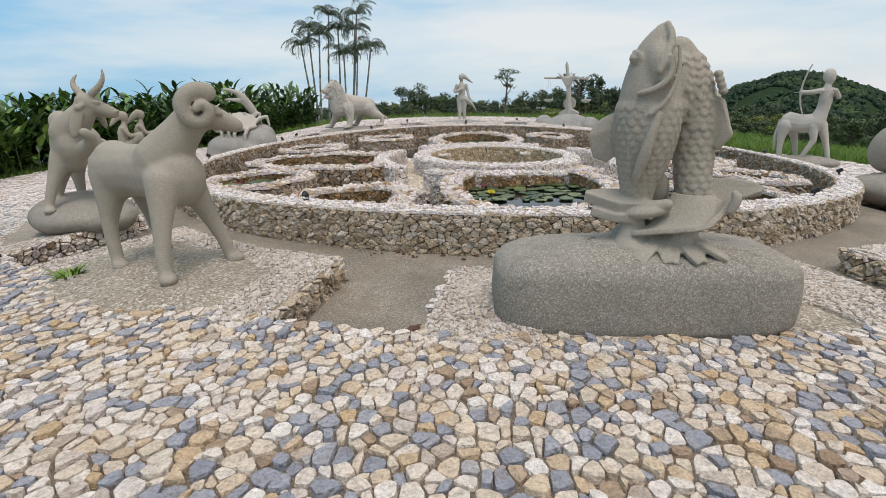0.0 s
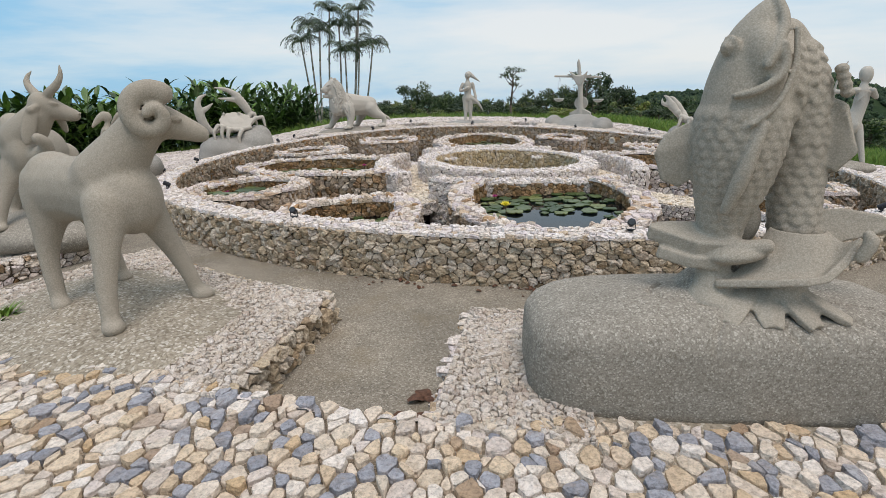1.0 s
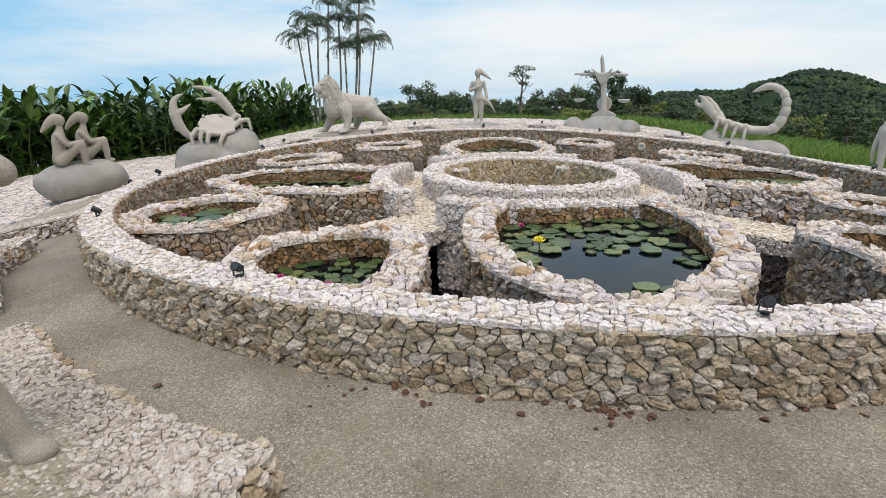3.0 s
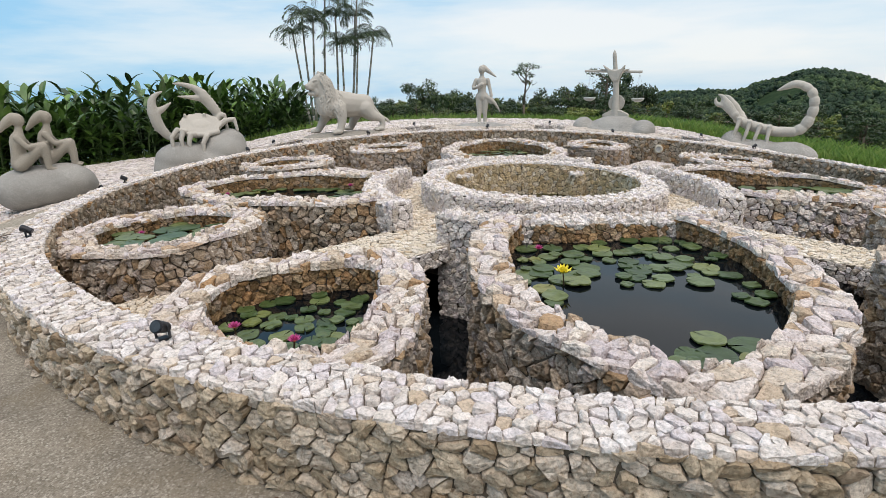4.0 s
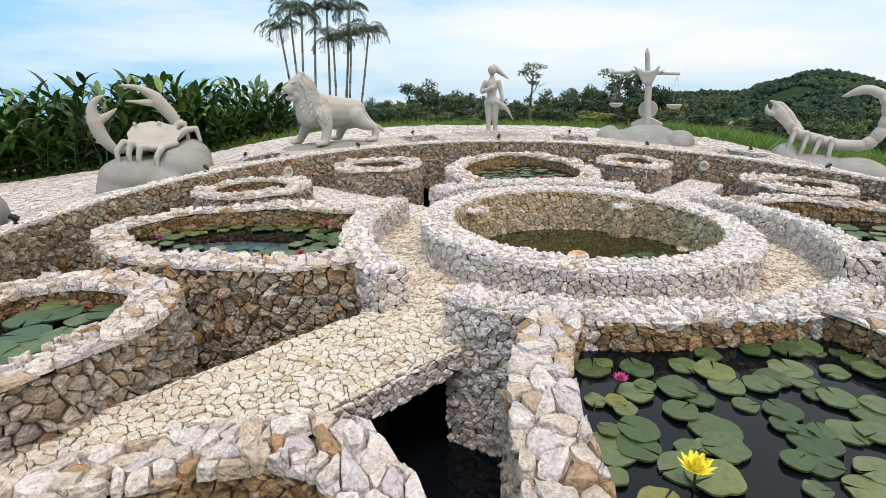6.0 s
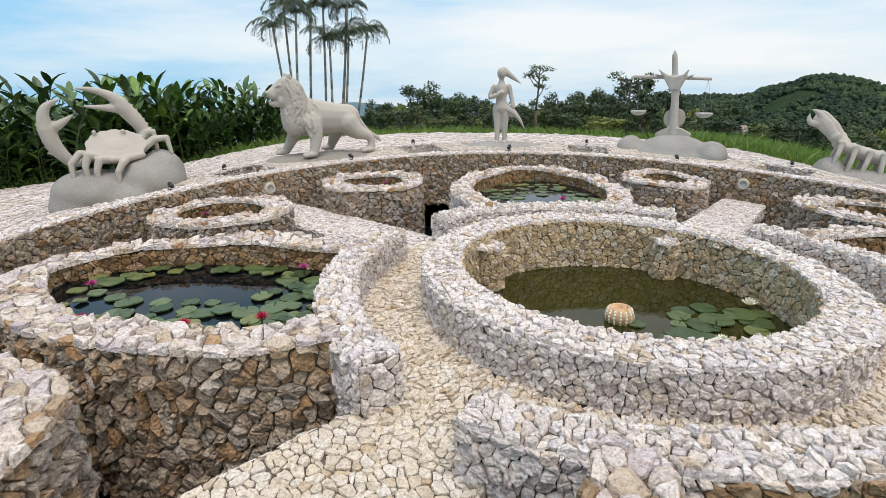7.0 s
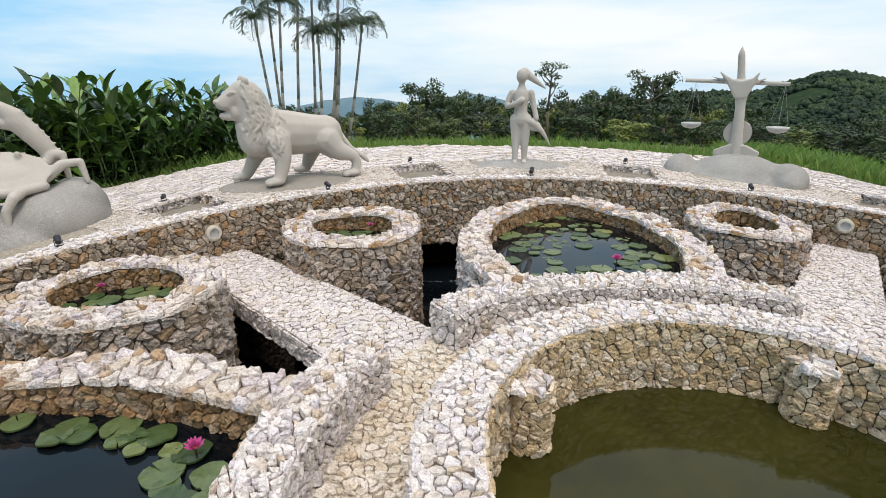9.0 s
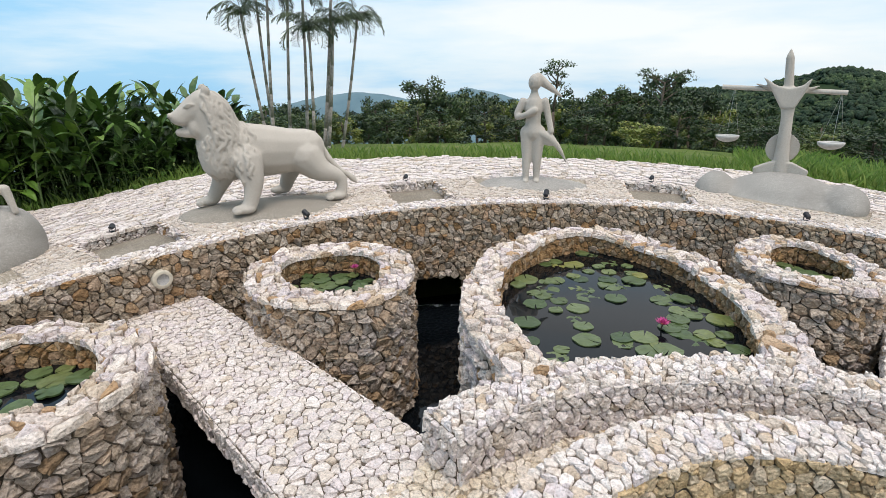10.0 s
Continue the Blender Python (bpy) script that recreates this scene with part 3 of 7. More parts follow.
LEAN_NEAR = [(5.68, 144.0), (5.4, 142.0), (5.0, 142.6), (4.7, 145.5), (4.5, 149.5), (4.62, 152.8), (4.95, 154.6), (5.4, 156.4), (5.75, 156.6), (5.9, 153.0), (5.9, 148.5)]
LEAN_LEFT = [(5.78, 121.0), (5.85, 115.0), (5.6, 110.5), (5.2, 109.5), (4.75, 111.0), (4.42, 115.0), (4.42, 119.5), (4.68, 123.0), (5.15, 126.2), (5.55, 124.0)]
LEAN = {3: LEAN_LEFT, 4: LEAN_NEAR, 5: [(r, 361.0 - a) for r, a in reversed(LEAN_NEAR)]}
BIG = [(2.0, 5.35, -5.0, 0.98), (96.0, 5.35, -10.0, 0.90), (181.5, 5.60, -5.5, 1.0), (-90.0, 5.25, 0.0, 1.0)]
SMALL = [(4.84, 32.5, 0.62, 0.50), (4.95, -29.0, 0.60, 0.42), (5.0, 62.0, 0.66, 0.50), (5.0, 120.5, 0.60, 0.52), (5.27, 148.8, 0.64, 0.57), (5.2, 209.5, 0.56, 0.50), (5.0, -120.0, 0.60, 0.50), (5.0, -61.0, 0.62, 0.50)]
ponds = []
pond_water = []
for k, (a, tip, lean, wide) in enumerate(BIG):
    ob = tagged(empty("pond"), "large pointed lily pond walled with rugged fieldstone, dark water", "pond", group="lily ponds")
    ln, wet = pond_shape(a, tip, lean, wide)
    pond_water.append(wet)
    wide = 0.27
    core("pond_core", ln, -wide, 0.0, -1.1, -0.4, 0.27, ob)
    ponds.append((ob, ln, wide, 0.27, k, xy(4.0, a)))
for k, (r, a, rr, rt) in enumerate(SMALL):
    ob = tagged(empty("pond"), "small drum-shaped lily pond of rough stacked fieldstone", "pond", group="small lily ponds")
    ln = walled_shape(LEAN[k]) if k in LEAN else drum_shape(r, a, rr, rt, seed=k)
    pond_water.append(ln)
    core("pond_core", ln, -0.26, 0.0, -1.1, -0.4, 0.30, ob)
    ponds.append((ob, ln, 0.26, 0.30, 4 + k, xy(r, a)))


def disc(name, line, z, material, off=0.0):
    n = line.n
    x, y = line.place(line.s[:-1], off)
    V = [(a, b, z) for a, b in zip(x, y)]
    return mesh_ob(name, V, [tuple(range(n))], material)


for ob, ln, w, zt, k, c in ponds:
    wt = disc("water_pond", pond_water[k], (Z_POND if k < 4 else Z_POND + 0.03) + lift(*c), M["water"], -0.12)
    tagged(wt, "still dark pond water mirroring the sky", "water", kind="structure")
wt = disc("water_centre", ring_line(R_CI + 0.1), Z_POOL, M["murky"])
tagged(wt, "murky olive water of the centre pool", "water", kind="structure")
wt = disc("water_moat", ring_line(R_IN + 0.5), Z_LOW, M["water"])
tagged(wt, "black still water in the deep channels between ponds", "water", kind="structure")

# ---- ground, ring path, platforms, paving ----
K_STATUE = {0: "virgo", 1: "leo", 2: "cancer", 3: "gemini", 4: "taurus", 5: "aries", 6: "pisces", 7: "aquarius", 8: "capricorn", 9: "sagittarius", 10: "scorpio", 11: "libra"}


def back_mix(a):
    """0 at the entrance side, 1 at the far side."""
    d = abs((a + 180) % 360 - 180)
    return min(1.0, max(0.0, (112 - d) / 80))


def notch_r(a):
    return 8.62 - 1.02 * back_mix(a)


EDGE_IN = {0: 6.37, 1: 6.37, 2: 6.37, 3: 6.62, 4: 7.15, 5: 7.28, 6: 7.40, 7: 7.25, 8: 7.0, 9: 6.62, 10: 6.37, 11: 6.37}
HALF_A = {0: 11.0, 1: 11.0, 2: 11.0, 3: 11.0, 4: 11.0, 5: 9.7, 6: 12.0, 7: 11.5, 8: 11.5, 9: 11.0, 10: 11.0, 11: 11.0}


def ring_sheet(name, r0, r1, zf, material, n=240, m=6):
    def fn(u, v):
        r = (r0(u) if callable(r0) else r0) * (1 - v) + (r1(u) if callable(r1) else r1) * v
        x, y = xy(r, u)
        return x, y, zf(x, y)

    return sheet(name, fn, np.linspace(0, 360, n + 1), np.linspace(0, 1, m), material)


path = tagged(ring_sheet("path", R_OUT - 0.1, lambda a: notch_r(a) + 0.1, path_z, M["concrete"]), "sunken ring path of exposed-aggregate concrete with damp stains", "path", kind="structure")

PAVE_BACK = 9.45


EDGE_A = (-180, -150, -120, -90, -55, -45, -39, -22, 0, 17, 31, 42, 60, 100, 130, 180)
EDGE_R = (14.0, 14.0, 12.6, 12.0, 11.5, 10.9, 10.4, 9.7, 9.45, 10.0, 11.4, 12.5, 13.0, 13.2, 14.0, 14.0)


def pave_edge(a):
    return float(np.interp((a + 180) % 360 - 180, EDGE_A, EDGE_R))


paving = tagged(empty("pavement_outer"), "wide apron of cream, tan and slate-blue cobbles set in sand", "pavement", kind="structure")
bed = ring_sheet("cobble_bed", notch_r, pave_edge, lambda x, y: ground_z(x, y) - 0.012, M["sand"], 240, 30)
bed.parent = paving

def rim(k, u):
    """Inner radius of a platform, u from -1 to 1 across it."""
    if k == 5:
        return 7.26 + 0.12 * u - 0.05 * u * u
    return EDGE_IN[k] + (0.10 * (1 - abs(u)) ** 1.5 if EDGE_IN[k] > 6.5 else 0.0)


platforms = {}
for k, who in K_STATUE.items():
    a = 30.0 * k
    ob = tagged(empty("statue_platform"), "raised platform edged with pale fieldstones and topped with pebbles", "platform", group="statue platforms")
    ro, ha = notch_r(a) + 0.05, HALF_A[k]
    pts = [xy(rim(k, u), a + u * ha) for u in np.linspace(-1, 1, 25)]
    c0, c1 = xy(ro, a - ha - 0.4), xy(ro, a + ha + 0.4)
    edge = Line([c1] + pts[::-1] + [c0])
    platforms[k] = (ob, edge, a)

    def top(u, v, a=a, ro=ro, ha=ha, k=k):
        ri = rim(k, u)
        x, y = xy(ri + (ro + 0.25 - ri) * v, a + u * ha)
        heap = 0.085 * max(0.0, 1 - (abs(u + 0.04) / 0.80) ** 2.6 - (abs(v - 0.53) / 0.43) ** 2.6) ** 0.65 if k == 5 else 0.0
        return x, y, ground_z(x, y) - 0.012 + heap * (0.9 + 0.25 * math.sin(9 * u) * math.sin(8 * v))

    t = sheet("platform_top", top, np.linspace(-1, 1, 49), np.linspace(0, 1, 33), M["gravel"], ob)
    V, F = [], []
    xx, yy = edge.p[:, 0], edge.p[:, 1]
    n = len(xx)
    V = [(x, y, path_z(x, y) - 0.05) for x, y in zip(xx, yy)] + [(x, y, ground_z(x, y) - 0.012) for x, y in zip(xx, yy)]
    F = [(i, i + 1, n + i + 1, n + i) for i in range(n - 1)]
    mesh_ob("platform_side", V, F, M["mortar"], ob)


def terrain(r, a):
    x, y = xy(r, a)
    e = pave_edge(a)
    if r < e:
        return x, y, -1.25 if r < e - 0.3 else ground_z(x, y) - 0.06
    ex, ey = xy(e, a)
    d = r - e
    z = ground_z(ex, ey) - 0.05 - 0.06 * d - 0.0022 * d * d if d < 40 else ground_z(ex, ey) - 0.05 - 2.4 - 3.52 - 0.236 * (d - 40)
    z = max(z, -175.0)
    z += 0.05 * math.sin(x * 0.9) * math.sin(y * 0.8 + 1) * min(1, d / 3)
    return x, y, z


def ground_mat():
    m, n, l, b = mat("grass_ground", 0.95, 0, 0.1)
    geo = n.new("ShaderNodeNewGeometry").outputs["Position"]
    c = ramp(n, l, noise_node(n, l, 0.6, 8, 0.65, geo), [(0.3, (0.06, 0.09, 0.022)), (0.5, (0.095, 0.135, 0.034)), (0.7, (0.15, 0.165, 0.055))])
    l.new(c, b.inputs["Base Color"])
    bump(n, l, b, noise_node(n, l, 12, 5, 0.6, geo), 0.8, 0.05)
    return m


M["ground"] = ground_mat()
AAS = np.linspace(0, 360, 181)
V = []
rows = [0.3, 4.0, "e-", "e", "e+"] + list(np.geomspace(0.6, 3000, 30))
for q in rows:
    for a in AAS[:-1]:
        e = pave_edge(a)
        r = {"e-": e - 0.35, "e": e - 0.02, "e+": e + 0.15}.get(q, q if q in (0.3, 4.0) else (e + q if not isinstance(q, str) else 0))
        V.append(terrain(r, a))
na = len(AAS) - 1
F = [(i * na + j, (i + 1) * na + j, (i + 1) * na + (j + 1) % na, i * na + (j + 1) % na) for i in range(len(rows) - 1) for j in range(na)]
F.append(tuple(range(na)))
tagged(mesh_ob("ground", V, F, M["ground"], smooth=True), "grassy hilltop falling away towards a valley", "ground", kind="structure")

# ---- statues ----
from mathutils.bvhtree import BVHTree


def skin_frame(tree, p, along):
    """Nearest place on a skin, its normal, and the direction along it."""
    q, nrm, _, _ = tree.find_nearest(Vector(p))
    d = Vector(along) - nrm * nrm.dot(Vector(along))
    d.normalize()
    return q, nrm, d


def scale_plate(clay, q, nrm, d, wide, long_, thick):
    """One overlapping fish scale whose free end stands off the skin."""
    t = radians(16)
    dd = d * math.cos(t) + nrm * math.sin(t)
    nn = nrm * math.cos(t) - d * math.sin(t)
    s = nn.cross(dd)
    basis = np.array([tuple(s * wide), tuple(dd * long_), tuple(nn * thick)])
    clay.add(BALL_SV @ basis + np.array(q + d * 0.008 + nrm * 0.001), BALL_SF)


def lock(V, F, tree, p, along, length, r, wave, n=7):
    """A wavy tapered lock lying on a skin."""
    pts = []
    pos, dr = Vector(p), Vector(along)
    for k in range(n):
        q, nrm, d = skin_frame(tree, pos, dr)
        s = nrm.cross(d)
        pts.append((q + nrm * r * 0.3, nrm, s, d))
        pos = q + d * length / (n - 1) + s * wave * math.cos(k * 1.25) * 0.25
    n0 = len(V)
    for k, (q, nrm, s, d) in enumerate(pts):
        w = r * math.sin(math.pi * (0.10 + 0.88 * k / (n - 1))) ** 0.7
        for b in range(6):
            t = 2 * math.pi * b / 6
            V.append(q + s * w * math.cos(t) + nrm * w * 0.9 * math.sin(t))
    for k in range(n - 1):
        for b in range(6):
            F.append((n0 + k * 6 + b, n0 + k * 6 + (b + 1) % 6, n0 + (k + 1) * 6 + (b + 1) % 6, n0 + (k + 1) * 6 + b))
    F += [tuple(range(n0 + 5, n0 - 1, -1)), tuple(range(n0 + 6 * n - 6, n0 + 6 * n))]


def unit_ball(sub=2):
    bm = bmesh.new()
    bmesh.ops.create_icosphere(bm, subdivisions=sub, radius=1.0)
    v = np.array([tuple(x.co) for x in bm.verts])
    f = [tuple(x.index for x in y.verts) for y in bm.faces]
    bm.free()
    return v, f


BALL_V, BALL_F = unit_ball(3)
BALL_SV, BALL_SF = unit_ball(2)


class Clay:
    """Closed lumps that are fused into one carved skin."""

    def __init__(self):
        self.v, self.f, self.n = [], [], 0

    def add(self, v, f):
        self.v.append(np.asarray(v, float))
        self.f += [tuple(i + self.n for i in q) for q in f]
        self.n += len(v)

    def ball(self, c, r, turn=(0, 0, 0), small=False):
        v, f = (BALL_SV, BALL_SF) if small else (BALL_V, BALL_F)
        r = np.ones(3) * r
        m = np.array(Euler([radians(a) for a in turn]).to_matrix())
        self.add((v * r) @ m.T + np.array(c), f)

    def tube(self, p, q, r0, r1, n=14):
        p, q = np.array(p, float), np.array(q, float)
        d = q - p
        L = np.linalg.norm(d)
        if L < 1e-5:
            return
        d /= L
        s = np.cross(d, (0, 0, 1) if abs(d[2]) < 0.9 else (1, 0, 0))
        s /= np.linalg.norm(s)
        t = np.cross(d, s)
        a = np.linspace(0, 2 * np.pi, n, endpoint=False)
        ring = np.cos(a)[:, None] * s + np.sin(a)[:, None] * t
        v = np.concatenate([p + ring * r0, q + ring * r1])
        f = [(i, (i + 1) % n, n + (i + 1) % n, n + i) for i in range(n)] + [tuple(range(n - 1, -1, -1)), tuple(range(n, 2 * n))]
        self.add(v, f)

    def chain(self, pts, smooth=2):
        p = np.array(pts, float)
        for _ in range(smooth):
            if len(p) < 3:
                break
            q = [p[0]]
            for a, b in zip(p[:-1], p[1:]):
                q += [0.75 * a + 0.25 * b, 0.25 * a + 0.75 * b]
            q.append(p[-1])
            p = np.array(q)
        for a, b in zip(p[:-1], p[1:]):
            self.tube(a[:3], b[:3], a[3], b[3])
        for a in p:
            self.ball(a[:3], a[3], small=True)

    def limb(self, pts, n=7):
        """A plain tapering run of tubes, for branches and thin stems."""
        for a, b in zip(pts[:-1], pts[1:]):
            self.tube(a[:3], b[:3], a[3], b[3], n)

    def slab(self, outline, y, thick):
        """A flat plate in the x-z plane."""
        n = len(outline)
        v = [(x, y - thick / 2, z) for x, z in outline] + [(x, y + thick / 2, z) for x, z in outline]
        f = [tuple(range(n - 1, -1, -1)), tuple(range(n, 2 * n))] + [(i, (i + 1) % n, n + (i + 1) % n, n + i) for i in range(n)]
        self.add(v, f)

    def bake(self, voxel, smooth):
        """Fuse and soften what is there so far, so that details added later stay crisp."""
        ob = self.fuse("lump", Matrix.Identity(4), M["statue"], voxel, smooth)
        me = ob.data
        v = np.array([tuple(p.co) for p in me.vertices])
        f = [tuple(p.vertices) for p in me.polygons]
        bpy.data.objects.remove(ob)
        bpy.data.meshes.remove(me)
        self.v, self.f, self.n = [v], f, len(v)
        return BVHTree.FromPolygons([Vector(p) for p in v], f)

    def ovals(self, pts, n=10):
        """A run of ovals: (x, y, z, half width, half depth, half height) blended from one to the next."""
        p = np.array(pts, float)
        t = np.linspace(0, len(p) - 1, n * (len(p) - 1) + 1)
        for k in t:
            q = [np.interp(k, range(len(p)), p[:, i]) for i in range(6)]
            self.ball(q[:3], q[3:], small=True)

    def rings(self, pts, n=32):
        """A turned solid of oval rings: (x, y, z, rx, ry, tilt); closed at both ends."""
        V = []
        for x, y, z, rx, ry, tilt in pts:
            for k in range(n):
                b = 2 * math.pi * k / n
                V.append((x + rx * math.cos(b), y + ry * math.sin(b), z + tilt * math.cos(b) * rx))
        m = len(pts)
        F = [(i * n + k, i * n + (k + 1) % n, (i + 1) * n + (k + 1) % n, (i + 1) * n + k) for i in range(m - 1) for k in range(n)]
        F += [tuple(range(n - 1, -1, -1)), tuple(range((m - 1) * n, m * n))]
        self.add(V, F)

    def fin(self, rows, thick):
        """A thick curved sheet through rows of points."""
        g = np.array(rows, float)
        a, b = g.shape[:2]
        up = np.cross(np.gradient(g, axis=0), np.gradient(g, axis=1))
        up /= np.linalg.norm(up, axis=2)[..., None] + 1e-9
        top, low = (g + up * thick / 2).reshape(-1, 3), (g - up * thick / 2).reshape(-1, 3)
        q = a * b
        F = []
        for i in range(a - 1):
            for j in range(b - 1):
                k = i * b + j
                F += [(k, k + 1, k + b + 1, k + b), (q + k, q + k + b, q + k + b + 1, q + k + 1)]
        rim = [j for j in range(b)] + [i * b + b - 1 for i in range(1, a)] + [(a - 1) * b + j for j in range(b - 2, -1, -1)] + [i * b for i in range(a - 2, 0, -1)]
        F += [(rim[k], q + rim[k], q + rim[(k + 1) % len(rim)], rim[(k + 1) % len(rim)]) for k in range(len(rim))]
        self.add(np.concatenate([top, low]), F)

    def fuse(self, name, m, material, voxel=0.02, smooth=3, scale=1.0):
        me = bpy.data.meshes.new(name)
        me.from_pydata([tuple(v) for v in np.concatenate(self.v) * scale], [], self.f)
        ob = new(name, me)
        r = ob.modifiers.new("fuse", "REMESH")
        r.mode, r.voxel_size, r.use_smooth_shade = "VOXEL", voxel, True
        s = ob.modifiers.new("soften", "SMOOTH")
        s.iterations, s.factor = smooth, 0.5
        dg = bpy.context.evaluated_depsgraph_get()
        dg.update()
        done = bpy.data.meshes.new_from_object(ob.evaluated_get(dg))
        ob.modifiers.clear()
        ob.data = done
        done.name = name
        bpy.data.meshes.remove(me)
        done.materials.clear()
        done.materials.append(material)
        done.polygons.foreach_set("use_smooth", [True] * len(done.polygons))
        ob.matrix_world = m
        return ob


def spot(x, y, turn, z=0.0):
    return pose(x, y, z, 0, 0, turn)


def cast_rock(name, label, m, lumps, voxel=0.045, rough=0.02, seed=0, key="rock"):
    c = Clay()
    for centre, size in lumps:
        c.ball(centre, size)
    ob = c.fuse(name, m, M[key], voxel, 6)
    co = np.empty(len(ob.data.vertices) * 3)
    ob.data.vertices.foreach_get("co", co)
    co = co.reshape(-1, 3)
    for k in range(len(co)):
        v = Vector(co[k]) * 2.6 + Vector((seed * 7.1, 0, 0))
        co[k] += np.array(noise.noise_vector(v)) * rough
    ob.data.vertices.foreach_set("co", co.ravel())
    ob.data.update()
    return tagged(ob, label, "rock base", "statue bases")


def block_lump(c, half, power=3.5):
    """A rounded block: superellipsoid."""
    v = np.sign(BALL_V) * np.abs(BALL_V) ** (2 / power)
    return v * np.array(half) + np.array(c)


# ram
m = spot(-2.3, 4.2, 29)
c = Clay()
c.ovals([(-0.42, 0.48, 1.06, 0.21, 0.23, 0.25), (-0.24, 0.24, 1.08, 0.20, 0.22, 0.225), (-0.06, 0.02, 1.06, 0.22, 0.22, 0.25), (0.05, -0.08, 1.03, 0.22, 0.21, 0.255)])
c.ball((-0.40, 0.46, 1.16), (0.17, 0.19, 0.17))
c.chain([(-0.06, 0.0, 1.17, 0.20), (0.06, -0.06, 1.30, 0.175), (0.15, -0.10, 1.41, 0.145), (0.23, -0.12, 1.50, 0.135)])
c.chain([(0.27, -0.12, 1.53, 0.128), (0.40, -0.13, 1.485, 0.098), (0.51, -0.14, 1.435, 0.07), (0.545, -0.14, 1.42, 0.062)], 1)
c.chain([(-0.07, -0.17, 1.02, 0.145), (-0.12, -0.26, 0.76, 0.086), (-0.16, -0.31, 0.50, 0.062), (-0.17, -0.35, 0.28, 0.056)])
c.ball((-0.16, -0.385, 0.265), (0.075, 0.085, 0.055))
c.chain([(0.12, -0.02, 0.98, 0.135), (0.21, -0.01, 0.74, 0.082), (0.31, -0.02, 0.48, 0.060), (0.36, -0.03, 0.28, 0.055)])
c.ball((0.39, -0.05, 0.265), (0.085, 0.075, 0.055))
c.chain([(-0.45, 0.44, 1.02, 0.175), (-0.50, 0.40, 0.82, 0.105), (-0.545, 0.38, 0.60, 0.062), (-0.53, 0.31, 0.28, 0.056)])
c.ball((-0.515, 0.27, 0.265), (0.07, 0.085, 0.055))
c.chain([(-0.27, 0.62, 1.0, 0.16), (-0.22, 0.70, 0.66, 0.075), (-0.17, 0.74, 0.28, 0.056)])
c.ball((-0.16, 0.71, 0.265), (0.075, 0.085, 0.055))
c.bake(0.018, 9)
for sy, k in ((-0.215, -1), (-0.03, 1)):
    pts = []
    for i in range(19):
        t = i / 18
        b = radians(52 + 450 * t)
        rr = 0.142 - 0.108 * t ** 0.9
        pts.append((0.262 + 0.018 * t + rr * math.cos(b), sy + k * (0.015 + 0.075 * t), 1.568 - 0.02 * t + rr * 1.06 * math.sin(b), 0.073 - 0.042 * t))
    c.chain(pts, 1)
for y in (-0.232, -0.03):
    c.ball((0.408, y, 1.525), (0.036, 0.014, 0.016), (0, 20, 0), True)
    c.chain([(0.37, y, 1.535, 0.008), (0.405, y - 0.004 * (1 if y < -0.1 else -1), 1.552, 0.010), (0.45, y, 1.525, 0.006)], 1)
tagged(c.fuse("ram_statue", m, M["statue"], 0.011, 2), "beige cast-stone ram statue with curled horns standing on gravel", "statue", "zodiac statues")

# fish pair
m = spot(1.345, 3.31, -22) @ Matrix.Diagonal((1.03, 1.03, 1.0, 1.0))
c = Clay()
FISH_A = [(-0.09, -0.06, 0.88, 0.075), (-0.09, -0.06, 1.04, 0.10), (-0.07, -0.06, 1.24, 0.165), (-0.065, -0.06, 1.44, 0.19), (-0.07, -0.06, 1.64, 0.165), (-0.06, -0.06, 1.80, 0.125), (-0.02, -0.06, 1.92, 0.075), (-0.01, -0.06, 1.965, 0.04)]
FISH_B = [(0.245, 0.09, 0.84, 0.092), (0.235, 0.12, 1.0, 0.098), (0.22, 0.15, 1.22, 0.115), (0.185, 0.17, 1.46, 0.145), (0.125, 0.15, 1.68, 0.15), (0.07, 0.11, 1.84, 0.095)]
c.chain(FISH_A)
c.chain(FISH_B)
c.ball((-0.02, -0.12, 1.74), (0.09, 0.12, 0.16), (0, -8, 0))
c.ball((0.05, 0.02, 1.62), (0.12, 0.10, 0.24))
skin = c.bake(0.014, 5)
c.ball((-0.158, -0.145, 1.80), (0.034, 0.034, 0.038))
c.ball((-0.168, -0.158, 1.80), 0.024, small=True)
c.chain([(-0.172, -0.13, 1.838, 0.009), (-0.15, -0.168, 1.842, 0.011), (-0.122, -0.175, 1.80, 0.010), (-0.138, -0.168, 1.758, 0.008)], 1)
c.chain([(0.0, -0.10, 1.985, 0.018), (0.035, -0.15, 1.90, 0.020), (0.01, -0.22, 1.80, 0.022), (-0.02, -0.245, 1.72, 0.018)], 2)
c.chain([(0.03, -0.23, 1.80, 0.014), (0.045, -0.225, 1.72, 0.020), (0.02, -0.245, 1.66, 0.018), (-0.05, -0.255, 1.615, 0.018), (-0.12, -0.24, 1.60, 0.014)], 2)
c.chain([(0.07, -0.18, 1.86, 0.012), (0.085, -0.20, 1.72, 0.014), (0.04, -0.245, 1.56, 0.014), (-0.05, -0.262, 1.48, 0.012)], 2)
c.fin([[(-0.22, -0.05, 1.50), (-0.30, -0.04, 1.46), (-0.37, -0.03, 1.41)], [(-0.23, -0.06, 1.40), (-0.32, -0.06, 1.36), (-0.41, -0.05, 1.33)], [(-0.23, -0.05, 1.32), (-0.30, -0.05, 1.25), (-0.37, -0.04, 1.20)], [(-0.22, -0.05, 1.26), (-0.25, -0.04, 1.20), (-0.29, -0.03, 1.17)]], 0.045)
